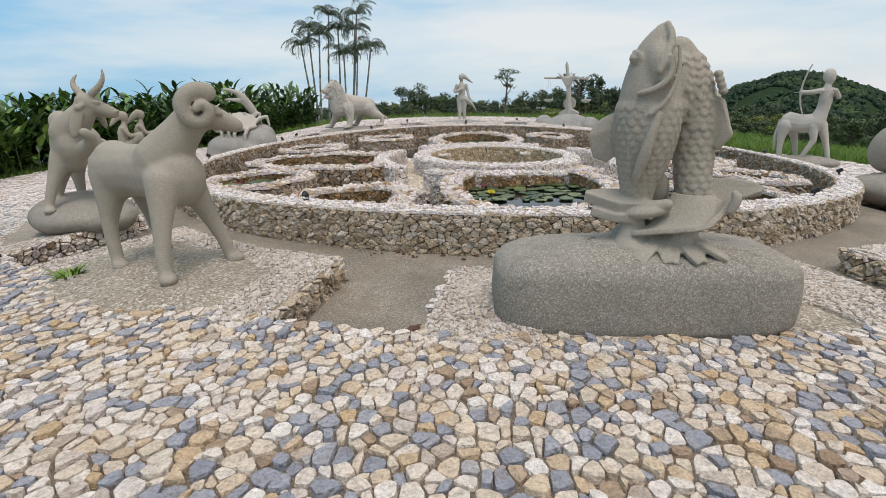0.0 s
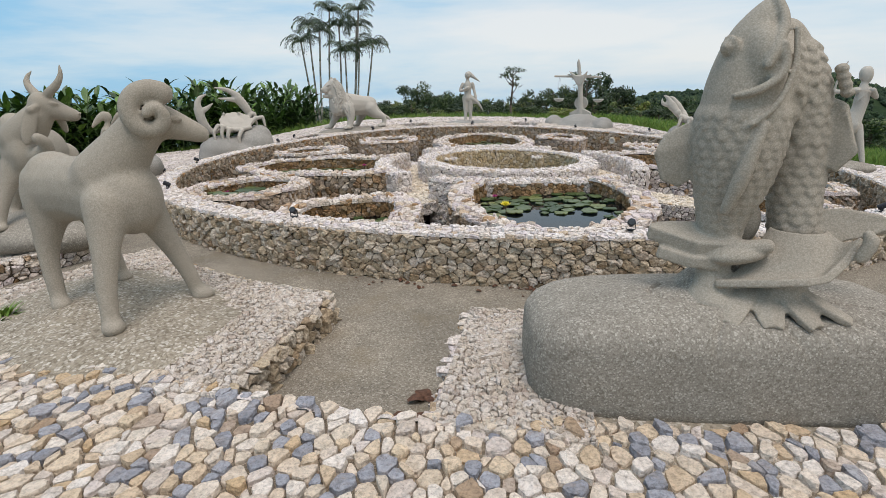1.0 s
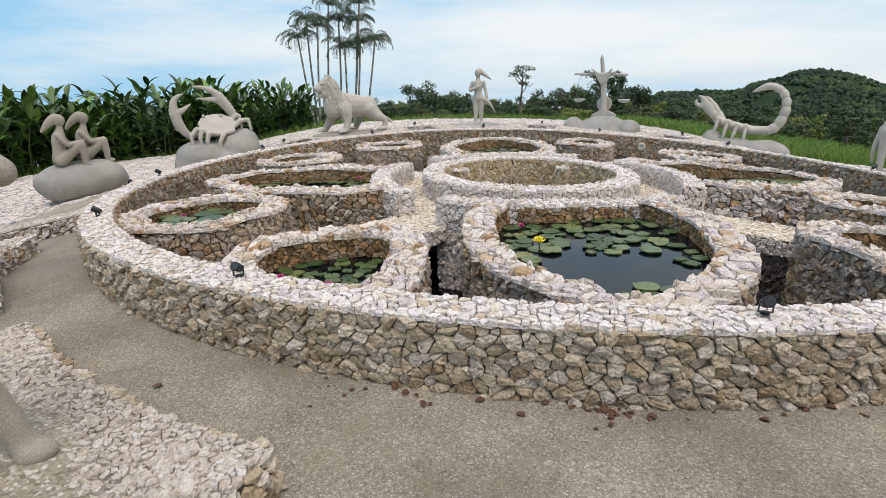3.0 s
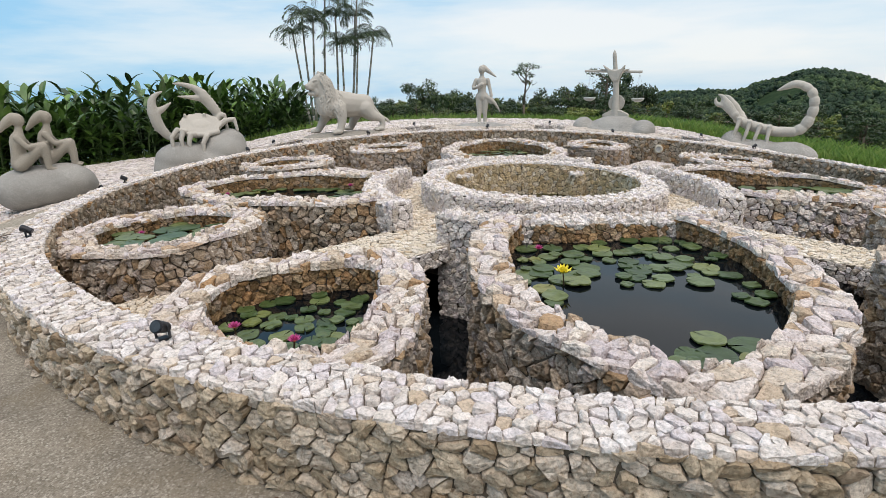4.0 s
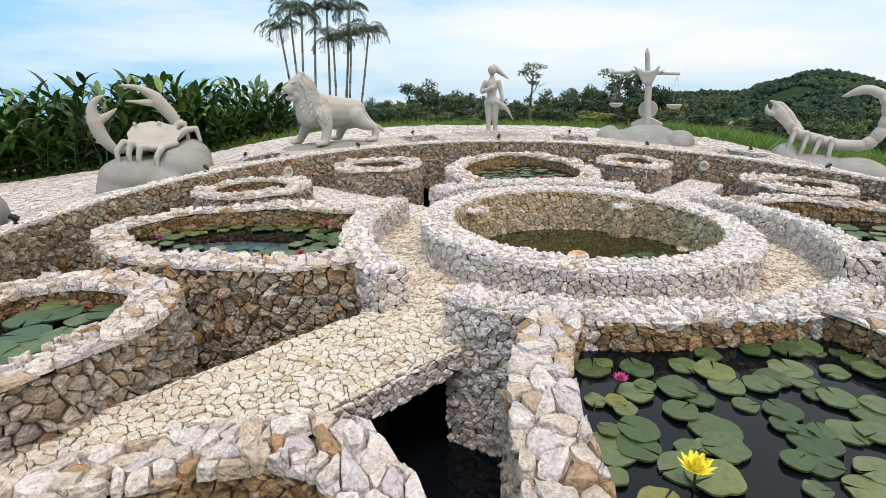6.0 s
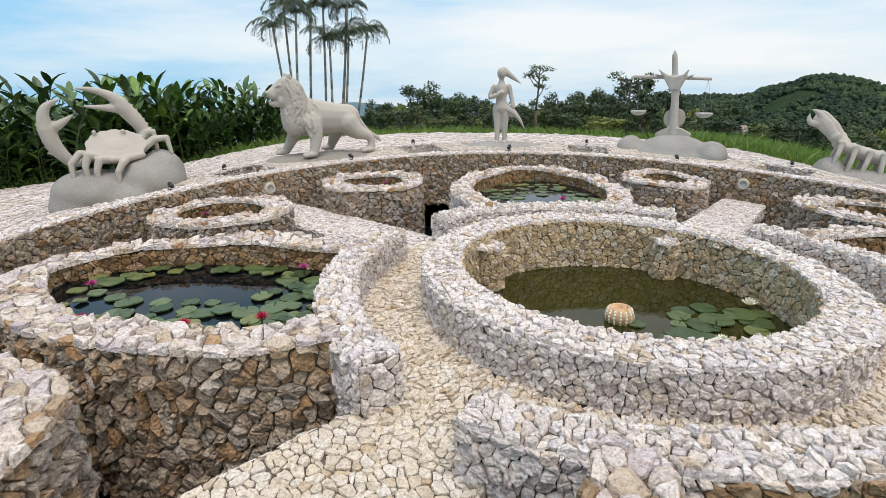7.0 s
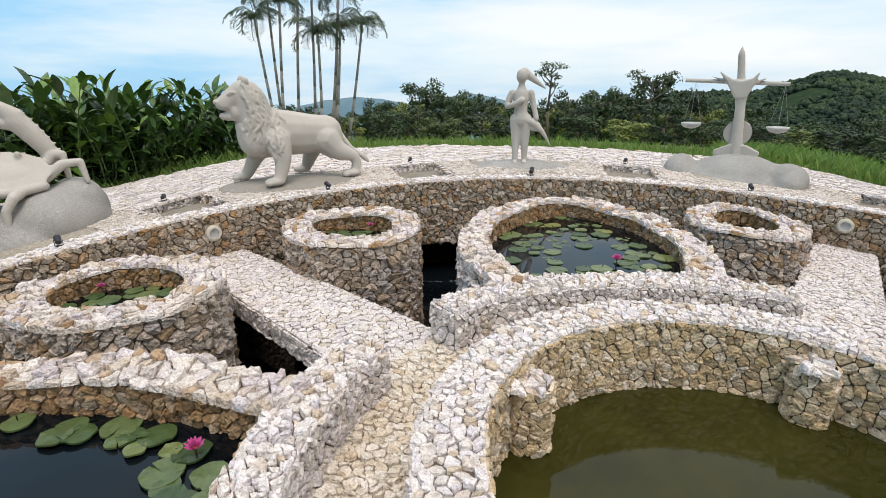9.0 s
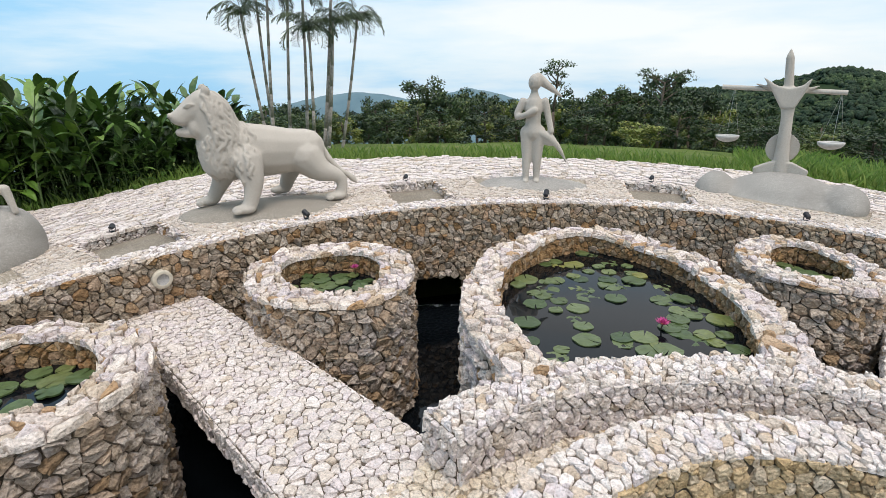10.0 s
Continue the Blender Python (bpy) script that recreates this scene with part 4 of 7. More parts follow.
c.fin([[(0.28, 0.10, 1.58), (0.33, 0.08, 1.56), (0.35, 0.07, 1.54)], [(0.29, 0.10, 1.48), (0.36, 0.08, 1.45), (0.39, 0.07, 1.42)], [(0.29, 0.10, 1.38), (0.37, 0.07, 1.35), (0.42, 0.06, 1.34)], [(0.29, 0.10, 1.30), (0.33, 0.08, 1.26), (0.35, 0.07, 1.24)]], 0.04)
c.chain([(0.0, -0.25, 1.48, 0.018), (-0.03, -0.265, 1.38, 0.028), (-0.06, -0.265, 1.24, 0.036), (-0.10, -0.235, 1.10, 0.022)], 2)
for i in range(4):
    c.ball((0.30 + 0.012 * i, 0.06, 1.70 - 0.034 * i), (0.028, 0.03, 0.024), small=True)
# forked tail, fanned tail and the petals on the rock
c.rings([(-0.04, -0.16, 0.50, 0.22, 0.16, 0), (-0.05, -0.16, 0.60, 0.18, 0.14, 0), (-0.07, -0.16, 0.66, 0.135, 0.115, 0), (-0.09, -0.14, 0.71, 0.092, 0.085, 0), (-0.10, -0.12, 0.77, 0.074, 0.070, 0), (-0.11, -0.11, 0.84, 0.085, 0.075, 0), (-0.11, -0.10, 0.92, 0.07, 0.07, 0)])
c.fin([[(-0.06, -0.02, 0.98), (-0.08, -0.10, 0.93), (-0.06, -0.18, 0.90)], [(-0.18, -0.01, 0.96), (-0.20, -0.11, 0.925), (-0.18, -0.20, 0.90)], [(-0.31, -0.04, 0.965), (-0.31, -0.11, 0.94), (-0.30, -0.17, 0.925)], [(-0.40, -0.09, 0.96), (-0.405, -0.115, 0.95), (-0.40, -0.14, 0.945)]], 0.07)
c.fin([[(-0.08, -0.08, 0.86), (-0.10, -0.14, 0.84), (-0.08, -0.20, 0.83)], [(-0.20, -0.10, 0.85), (-0.21, -0.16, 0.835), (-0.20, -0.21, 0.83)], [(-0.35, -0.13, 0.865), (-0.355, -0.155, 0.86), (-0.35, -0.18, 0.86)]], 0.06)
c.chain([(-0.10, -0.12, 0.90, 0.06), (0.0, -0.16, 0.90, 0.048), (0.09, -0.17, 0.93, 0.036)], 1)
c.ball((-0.02, -0.14, 0.88), (0.14, 0.10, 0.05), (0, -10, 10))
c.ball((0.02, 0.10, 0.96), (0.08, 0.05, 0.13), (0, 12, 0))
rows = []
for r in range(5):
    t = r / 4
    row = []
    for j in range(9):
        u = j / 8
        x0, x1 = 0.24 + 0.10 * math.cos(math.pi * (1 - u)), -0.10 + 0.55 * u
        y0, y1 = 0.02 - 0.09 * math.sin(math.pi * u), -0.23 - 0.06 * math.sin(math.pi * u) + 0.10 * max(0, u - 0.7) / 0.3
        z0, z1 = 0.97, 0.745 + 0.015 * math.sin(math.pi * u) + 0.09 * u + 0.15 * max(0, (u - 0.72) / 0.28) ** 1.6
        k = t ** 0.8
        sag = -0.04 * math.sin(math.pi * t)
        row.append((x0 * (1 - k) + x1 * k, y0 * (1 - k) + y1 * k, z0 * (1 - t) ** 1.7 + z1 * (1 - (1 - t) ** 1.7) + sag))
    rows.append(row)
c.fin(rows, 0.038)
c.chain([(0.43, -0.20, 0.92, 0.026), (0.455, -0.20, 0.99, 0.03), (0.44, -0.19, 1.02, 0.022)], 1)
c.fin([[(0.28, 0.06, 0.90), (0.30, 0.10, 0.98), (0.30, 0.12, 1.05)], [(0.40, 0.08, 0.90), (0.42, 0.12, 1.0), (0.42, 0.14, 1.06)], [(0.54, 0.10, 0.94), (0.56, 0.13, 1.0), (0.57, 0.14, 1.04)], [(0.62, 0.11, 0.97), (0.63, 0.13, 0.99), (0.64, 0.14, 1.0)]], 0.05)
c.chain([(0.20, -0.08, 0.84, 0.09), (0.18, -0.12, 0.70, 0.11), (0.16, -0.10, 0.55, 0.13)], 1)
for tx, ty, tz in ((-0.04, -0.34, 0.60), (0.14, -0.32, 0.60), (0.31, -0.27, 0.605), (0.45, -0.17, 0.615)):
    sx, sy = 0.17 + (tx - 0.30) * 0.40, -0.14
    d = np.array((tx - sx, ty - sy))
    d /= np.hypot(*d)
    rows = []
    for i in range(6):
        t = i / 5
        w = 0.024 + 0.038 * math.sin(math.pi * min(1.0, 0.10 + 0.78 * t))
        q = (sx + (tx - sx) * t, sy + (ty - sy) * t, 0.735 + (tz - 0.735) * t ** 1.1)
        rows.append([(q[0] - d[1] * w * s, q[1] + d[0] * w * s, q[2] - 0.016 * abs(s)) for s in (-1, 0, 1)])
    c.fin(rows, 0.035)
for axis, top, step in ((FISH_A, 1.58, 0.043), (FISH_B, 1.84, 0.046)):
    p = np.array(axis)
    h, row = p[0, 2] + 0.06, 0
    while h < top:
        cx_, cy_, r = (np.interp(h, p[:, 2], p[:, i]) for i in (0, 1, 3))
        n = max(9, int(round(2 * math.pi * r / 0.062)))
        for j in range(n):
            b = 2 * math.pi * (j + 0.5 * (row % 2)) / n
            g = (cx_ + (r + 0.02) * math.cos(b), cy_ + (r + 0.02) * math.sin(b), h)
            q, nrm, d = skin_frame(skin, g, (0, 0, -1))
            if (q - Vector(g)).length < 0.05 and nrm.dot(Vector((math.cos(b), math.sin(b), 0))) > 0.5:
                scale_plate(c, q, nrm, d, 0.034, 0.044, 0.010)
        h += step
        row += 1
ob = c.fuse("fish_statue", m, M["statue"], 0.008, 1)
tagged(ob, "grey cast-stone statue of two upright carp with carved scales", "statue", "zodiac statues")
c = Clay()
c.add(block_lump((0, 0, 0.32), (1.0, 0.43, 0.32), 4.2), BALL_F)
c.ball((-0.15, -0.05, 0.58), (0.6, 0.30, 0.09))
c.chain([(0.02, 0.0, 0.50, 0.30), (0.0, -0.02, 0.66, 0.15)], 1)
ob = c.fuse("concrete_boulder", spot(1.29, 3.31, -3), M["rock"], 0.014, 10)
CRACKS = [[(-0.14, -0.22), (-0.24, -0.17), (-0.34, -0.15), (-0.38, -0.06), (-0.28, 0.04)], [(-0.08, -0.28), (-0.16, -0.36), (-0.18, -0.42)], [(0.12, -0.30), (0.16, -0.38), (0.24, -0.43)], [(0.26, -0.30), (0.34, -0.40)], [(0.40, -0.26), (0.52, -0.34), (0.56, -0.40)], [(0.46, -0.16), (0.60, -0.20), (0.66, -0.28)]]
co = np.array([tuple(v.co) for v in ob.data.vertices])
near_d = np.full(len(co), 9.0)
for line in CRACKS:
    for (x0, y0), (x1, y1) in zip(line[:-1], line[1:]):
        e = np.array((x1 - x0, y1 - y0))
        t = np.clip(((co[:, 0] - x0) * e[0] + (co[:, 1] - y0) * e[1]) / (e @ e), 0, 1)
        near_d = np.minimum(near_d, np.hypot(co[:, 0] - x0 - t * e[0], co[:, 1] - y0 - t * e[1]))
co[:, 2] -= np.where(co[:, 2] > 0.45, 0.022 * np.exp(-(near_d / 0.009) ** 2), 0)
ob.data.vertices.foreach_set("co", co.ravel())
ob.data.update()
tagged(ob, "rounded loaf of grey exposed-aggregate concrete under the carp statue", "rock base", "statue bases")

# bull
m = spot(-4.6, 6.3, 36)
c = Clay()
c.ovals([(0.14, 0.85, 1.10, 0.22, 0.28, 0.27), (0.06, 0.45, 1.10, 0.20, 0.28, 0.26), (-0.04, 0.08, 1.12, 0.20, 0.26, 0.27), (0.0, -0.06, 1.14, 0.18, 0.20, 0.24)])
c.ball((-0.03, 0.10, 0.99), (0.17, 0.26, 0.19))
c.ball((-0.06, 0.16, 1.42), (0.13, 0.20, 0.14))
c.chain([(-0.02, 0.0, 1.28, 0.20), (0.08, -0.08, 1.40, 0.175), (0.18, -0.13, 1.52, 0.14)])
c.chain([(0.23, -0.15, 1.64, 0.125), (0.34, -0.17, 1.57, 0.102), (0.45, -0.19, 1.52, 0.08), (0.485, -0.195, 1.51, 0.072)], 1)
c.chain([(-0.13, 0.02, 1.0, 0.14), (-0.24, -0.02, 0.80, 0.08), (-0.33, -0.06, 0.58, 0.06), (-0.38, -0.08, 0.41, 0.056)])
c.ball((-0.375, -0.12, 0.40), (0.075, 0.09, 0.05))
c.chain([(-0.06, 0.40, 0.98, 0.14), (-0.20, 0.48, 0.72, 0.078), (-0.29, 0.54, 0.44, 0.058)])
c.ball((-0.29, 0.50, 0.43), (0.075, 0.09, 0.05))
c.chain([(0.08, -0.16, 1.10, 0.12), (0.18, -0.34, 1.16, 0.082), (0.20, -0.42, 1.26, 0.064), (0.14, -0.45, 1.31, 0.06)], 1)
c.chain([(0.0, 0.98, 1.0, 0.19), (-0.02, 1.05, 0.70, 0.09), (-0.02, 1.10, 0.42, 0.06)])
c.chain([(0.28, 1.0, 1.0, 0.18), (0.32, 1.08, 0.70, 0.09), (0.32, 1.12, 0.42, 0.06)])
c.bake(0.02, 8)
c.chain([(0.31, -0.22, 1.74, 0.046), (0.40, -0.27, 1.82, 0.038), (0.455, -0.28, 1.92, 0.026), (0.46, -0.27, 2.02, 0.010)], 2)
c.chain([(0.20, -0.07, 1.74, 0.046), (0.15, -0.01, 1.82, 0.038), (0.15, 0.02, 1.90, 0.026), (0.21, 0.02, 1.97, 0.010)], 2)
c.ball((0.09, -0.285, 1.43), (0.068, 0.03, 0.21), (-6, 17, 0))
c.chain([(0.20, -0.24, 1.62, 0.03), (0.13, -0.28, 1.58, 0.04)], 0)
c.ball((0.36, -0.02, 1.46), (0.045, 0.022, 0.15), (0, -12, 0))
c.ball((0.335, -0.265, 1.635), (0.034, 0.014, 0.017), (0, 20, 0))
c.chain([(0.30, -0.262, 1.645, 0.008), (0.335, -0.27, 1.662, 0.011), (0.375, -0.262, 1.635, 0.006)], 1)
for y in (-0.25, -0.15):
    c.ball((0.545, y, 1.53), (0.016, 0.02, 0.016), small=True)
tagged(c.fuse("bull_statue", m, M["statue"], 0.014, 2), "beige cast-stone humped bull statue with upright horns", "statue", "zodiac statues")
cast_rock("concrete_boulder", "low grey concrete mound under the bull statue", m, [((-0.06, 0.45, 0.24), (0.60, 0.95, 0.25)), ((0.15, -0.1, 0.22), (0.42, 0.45, 0.20))], seed=1)


def sitter(c, dx, dy, tall=0.0):
    """A seated plain figure, knees drawn up."""
    o = np.array((dx, dy, tall))

    def ch(pts, s=1):
        c.chain([(p[0] + dx, p[1] + dy, p[2] + tall, p[3]) for p in pts], s)

    ch([(-0.12, 0, 0.52, 0.13), (-0.10, 0, 0.72, 0.105), (-0.07, 0, 0.92, 0.125), (-0.03, 0, 1.04, 0.07), (-0.01, 0, 1.14, 0.05)])
    c.ball(o + (0.0, 0, 1.25), (0.095, 0.09, 0.115))
    ch([(-0.05, 0, 1.29, 0.09), (-0.16, 0, 1.22, 0.075), (-0.30, 0, 1.06, 0.03)])
    for s in (-0.11, 0.11):
        ch([(-0.10, s, 0.50, 0.10), (0.26, s, 0.80, 0.075), (0.28, s, 0.60, 0.06), (0.27, s, 0.42, 0.05)], 0)
        c.ball(o + (0.32, s, 0.41), (0.085, 0.045, 0.035))
        ch([(-0.06, s * 1.3, 0.98, 0.055), (0.06, s * 1.6, 0.80, 0.045), (0.28, s * 0.6, 0.84, 0.04)], 0)


m = spot(-7.05, 12.65, 33)
c = Clay()
sitter(c, -0.66, -0.05, 0.06)
sitter(c, -0.30, 0.22, 0.08)
tagged(c.fuse("twin_figures_statue", m, M["statue"], 0.018, 3), "beige cast-stone statue of two seated plain figures side by side", "statue", "zodiac statues")
cast_rock("concrete_boulder", "grey rounded concrete boulder under the seated twin statue", m, [((-0.52, 0.1, 0.14), (0.80, 0.56, 0.40)), ((-0.22, 0.1, 0.20), (0.48, 0.52, 0.34)), ((-0.75, 0.05, 0.1), (0.5, 0.5, 0.38))], seed=2, key="rock_pale")

# crab
m = spot(-6.2, 15.65, 34, -0.02)
c = Clay()
shell = []
for i in range(28):
    b = 2 * math.pi * i / 28
    shell.append((0.44 * math.cos(b) * (1 + 0.03 * (i % 2)), 0.30 * math.sin(b) * (1 + 0.05 * (i % 2))))
sv = [(x, y, 0.05) for x, y in shell] + [(x * 0.86, y * 0.86, -0.05) for x, y in shell]
ms = np.array((pose(0.02, -0.10, 1.00, 52, 0, 0)).to_3x3())
sf = [tuple(range(28)), tuple(range(55, 27, -1))] + [(i, 28 + i, 28 + (i + 1) % 28, (i + 1) % 28) for i in range(28)]
c.add(np.array(sv) @ ms.T + np.array((0.02, -0.10, 1.0)), sf)
c.ball((0.02, -0.07, 0.99), (0.37, 0.22, 0.10), (52, 0, 0))
c.ball((0.02, 0.02, 0.86), (0.36, 0.24, 0.14), (25, 0, 0))
c.chain([(-0.30, -0.24, 0.82, 0.06), (0.02, -0.30, 0.78, 0.06), (0.36, -0.22, 0.84, 0.06)], 1)
for x in (-0.26, 0.15):
    c.chain([(x, 0.0, 1.14, 0.03), (x, -0.02, 1.24, 0.036)], 0)
LEGS = [((-0.30, -0.14, 0.86), (-0.50, -0.30, 0.93), (-0.64, -0.36, 0.78), (-0.64, -0.40, 0.44)),
        ((-0.24, -0.22, 0.82), (-0.40, -0.40, 0.90), (-0.46, -0.44, 0.72), (-0.44, -0.47, 0.42)),
        ((-0.14, -0.26, 0.80), (-0.26, -0.44, 0.82), (-0.32, -0.48, 0.64), (-0.30, -0.50, 0.40)),
        ((0.10, -0.28, 0.78), (0.06, -0.46, 0.76), (-0.03, -0.50, 0.62), (-0.04, -0.52, 0.38)),
        ((0.34, 0.02, 0.98), (0.48, 0.05, 1.20), (0.60, 0.04, 1.20), (0.62, 0.02, 0.86)),
        ((0.38, -0.08, 0.92), (0.58, -0.08, 1.08), (0.78, -0.10, 1.10), (0.82, -0.12, 0.84))]
for leg in LEGS:
    for (p, q), (r0, r1) in zip(zip(leg[:-1], leg[1:]), ((0.070, 0.062), (0.060, 0.050), (0.048, 0.034))):
        c.chain([(*p, r0), (*q, r1)], 0)
c.chain([(-0.36, -0.02, 0.84, 0.075), (-0.62, 0.0, 0.74, 0.08), (-0.74, 0.0, 0.88, 0.10), (-0.84, 0.0, 1.08, 0.12), (-0.88, 0.0, 1.32, 0.125)], 1)
c.chain([(-0.88, 0, 1.34, 0.115), (-0.89, 0, 1.54, 0.085), (-0.80, 0, 1.69, 0.055), (-0.64, 0, 1.76, 0.02)], 2)
c.chain([(-0.82, 0, 1.32, 0.09), (-0.66, 0, 1.40, 0.06), (-0.50, 0, 1.52, 0.018)], 1)
c.chain([(0.38, 0.1, 1.0, 0.08), (0.48, 0.12, 1.20, 0.10), (0.36, 0.1, 1.42, 0.125), (0.20, 0.1, 1.64, 0.13)], 1)
c.chain([(0.20, 0.1, 1.68, 0.12), (0.06, 0.1, 1.82, 0.075), (-0.16, 0.1, 1.91, 0.05), (-0.38, 0.1, 1.93, 0.02)], 2)
c.chain([(0.16, 0.1, 1.60, 0.09), (-0.06, 0.1, 1.62, 0.05), (-0.32, 0.1, 1.65, 0.018)], 1)
for i in range(6):
    c.chain([(0.47 - 0.045 * i, 0.1, 1.20 + 0.075 * i, 0.05), (0.60 - 0.045 * i, 0.1, 1.27 + 0.078 * i, 0.012)], 0)
    c.chain([(-0.80 - 0.016 * i, 0.0, 0.92 + 0.085 * i, 0.05), (-0.94 - 0.014 * i, 0.0, 0.94 + 0.09 * i, 0.012)], 0)
tagged(c.fuse("crab_statue", m, M["statue_pale"], 0.016, 2), "pale cast-stone crab statue with raised toothed pincers", "statue", "zodiac statues")
cast_rock("concrete_boulder", "sloping grey concrete boulder under the crab statue", m, [((-0.42, -0.10, 0.28), (0.62, 0.66, 0.38)), ((0.40, -0.05, 0.34), (0.62, 0.64, 0.46)), ((0.66, 0.05, 0.46), (0.36, 0.48, 0.44)), ((0, -0.1, 0.1), (1.05, 0.68, 0.44)), ((-0.55, -0.1, 0.05), (0.55, 0.6, 0.5))], seed=3, key="rock_pale")

# lion
m = spot(-2.7, 16.9, 19)
c = Clay()
c.ovals([(0.30, 0.62, 1.30, 0.26, 0.25, 0.275), (0.10, 0.55, 1.30, 0.24, 0.24, 0.29), (-0.16, 0.46, 1.32, 0.25, 0.25, 0.33), (-0.42, 0.37, 1.34, 0.26, 0.27, 0.35), (-0.66, 0.28, 1.34, 0.29, 0.27, 0.36)])
c.ovals([(-0.70, 0.27, 1.28, 0.27, 0.26, 0.28), (-0.72, 0.25, 1.55, 0.265, 0.27, 0.26), (-0.78, 0.22, 1.80, 0.235, 0.24, 0.24), (-0.83, 0.20, 1.93, 0.18, 0.20, 0.17)])
c.chain([(-0.92, 0.18, 1.87, 0.165), (-1.06, 0.14, 1.80, 0.115), (-1.13, 0.12, 1.775, 0.088)], 1)
c.ball((-1.08, 0.13, 1.745), (0.115, 0.105, 0.065))
c.ball((-0.95, 0.17, 1.66), (0.10, 0.14, 0.14))
c.chain([(-0.44, 0.14, 1.24, 0.20), (-0.38, 0.06, 1.03, 0.135), (-0.41, 0.03, 0.85, 0.098), (-0.46, 0.01, 0.70, 0.088)])
c.ball((-0.53, -0.02, 0.675), (0.15, 0.095, 0.062))
c.chain([(-0.72, 0.46, 1.12, 0.17), (-0.82, 0.56, 0.92, 0.105), (-0.95, 0.64, 0.70, 0.085)])
c.ball((-1.03, 0.63, 0.675), (0.14, 0.09, 0.06))
c.chain([(0.28, 0.50, 1.20, 0.235), (0.44, 0.46, 1.03, 0.16), (0.66, 0.46, 0.96, 0.095), (0.74, 0.47, 0.88, 0.078), (0.71, 0.46, 0.70, 0.078)])
c.ball((0.63, 0.43, 0.675), (0.15, 0.095, 0.06))
c.chain([(0.12, 0.84, 1.14, 0.19), (0.04, 1.0, 0.90, 0.115), (-0.03, 1.12, 0.70, 0.085)])
c.ball((-0.11, 1.10, 0.675), (0.14, 0.09, 0.055))
skin = c.bake(0.018, 10)
c.chain([(-0.93, 0.15, 1.615, 0.075), (-1.06, 0.14, 1.605, 0.062), (-1.13, 0.125, 1.61, 0.046)], 1)
c.ball((-1.195, 0.095, 1.80), (0.034, 0.055, 0.036))
for y, k in ((0.01, -1), (0.31, 1)):
    c.ball((-0.985, 0.145 + k * 0.115, 1.905), (0.04, 0.018, 0.018), (0, -15, 0), True)
    c.chain([(-0.93, 0.145 + k * 0.118, 1.92, 0.012), (-0.985, 0.145 + k * 0.122, 1.935, 0.014), (-1.03, 0.145 + k * 0.105, 1.90, 0.009)], 1)
c.ball((-0.78, 0.05, 2.07), (0.05, 0.028, 0.055), (0, -20, 0))
c.ball((-0.84, 0.33, 2.085), (0.055, 0.03, 0.065), (0, -20, 0))
c.chain([(0.50, 0.68, 1.30, 0.055), (0.60, 0.62, 1.14, 0.04), (0.72, 0.60, 1.00, 0.034), (0.82, 0.58, 0.94, 0.036), (0.90, 0.57, 0.87, 0.045), (0.94, 0.56, 0.82, 0.016)], 2)
for cx_, cy_ in ((-0.62, -0.05), (-1.12, 0.60), (0.53, 0.40)):
    for k in range(4):
        c.ball((cx_ + 0.012 * abs(k - 1.5), cy_ - 0.06 + 0.042 * k, 0.66), (0.05, 0.022, 0.034), small=True)
V, F = [], []
rng = random.Random(3)
row = 0
h = 2.06
while h > 1.12:
    lo, hi = (-100, 60) if h > 1.60 else (-190, 50)
    b = lo + (row % 2) * 5
    while b < hi:
        ctr = (float(np.interp(h, (1.1, 1.55, 1.8, 2.05), (-0.70, -0.72, -0.76, -0.80))), 0.25, h)
        far = 0.45
        g = (ctr[0] + far * math.cos(radians(b)), ctr[1] + far * math.sin(radians(b)), h + rng.uniform(-0.02, 0.02))
        hit_, nrm, _, _ = skin.ray_cast(Vector(g), Vector(ctr) - Vector(g))
        if hit_ is not None and hit_.x < -0.36 and not (h > 1.55 and hit_.x < -0.86):
            lean = 0.35 if h > 1.6 else (0.1 if b > -80 else -0.15)
            lock(V, F, skin, hit_, (lean + rng.uniform(-0.2, 0.2), 0, -1), rng.uniform(0.14, 0.20), rng.uniform(0.022, 0.030), rng.choice((-0.06, 0.06)))
        b += 13
    h -= 0.062
    row += 1
c.add([tuple(v) for v in V], F)
ob = c.fuse("lion_statue", m, M["statue_pale"], 0.0115, 0)
tagged(ob, "pale beige cast-stone lion statue with a carved mane, striding", "statue", "zodiac statues")
cast_rock("concrete_boulder", "thin grey concrete slab mound under the lion statue", m, [((-0.20, 0.45, 0.52), (1.20, 0.72, 0.13))], rough=0.01, seed=4)

# standing figure
m = spot(0.55, 18.55, -8)
c = Clay()
for s, f in ((-0.075, -0.01), (0.085, 0.02)):
    c.chain([(s * 1.1, 0, 1.42, 0.105), (s, 0, 1.05, 0.072), (s, f, 0.85, 0.056), (s, f, 0.71, 0.048)], 1)
    c.ball((s, f - 0.06, 0.69), (0.05, 0.11, 0.035))
c.chain([(0.0, 0, 1.42, 0.14), (0.0, 0, 1.60, 0.105), (0.0, 0, 1.80, 0.14), (0.0, 0, 1.93, 0.07), (0.0, 0, 2.02, 0.05)], 1)
c.ball((0.0, -0.01, 2.13), (0.095, 0.10, 0.12))
c.chain([(-0.16, 0, 1.86, 0.06), (-0.26, -0.02, 1.64, 0.05), (-0.14, -0.12, 1.66, 0.045), (0.02, -0.15, 1.74, 0.05)], 1)
c.chain([(0.16, 0, 1.86, 0.06), (0.22, 0, 1.64, 0.048), (0.27, -0.06, 1.44, 0.045)], 1)
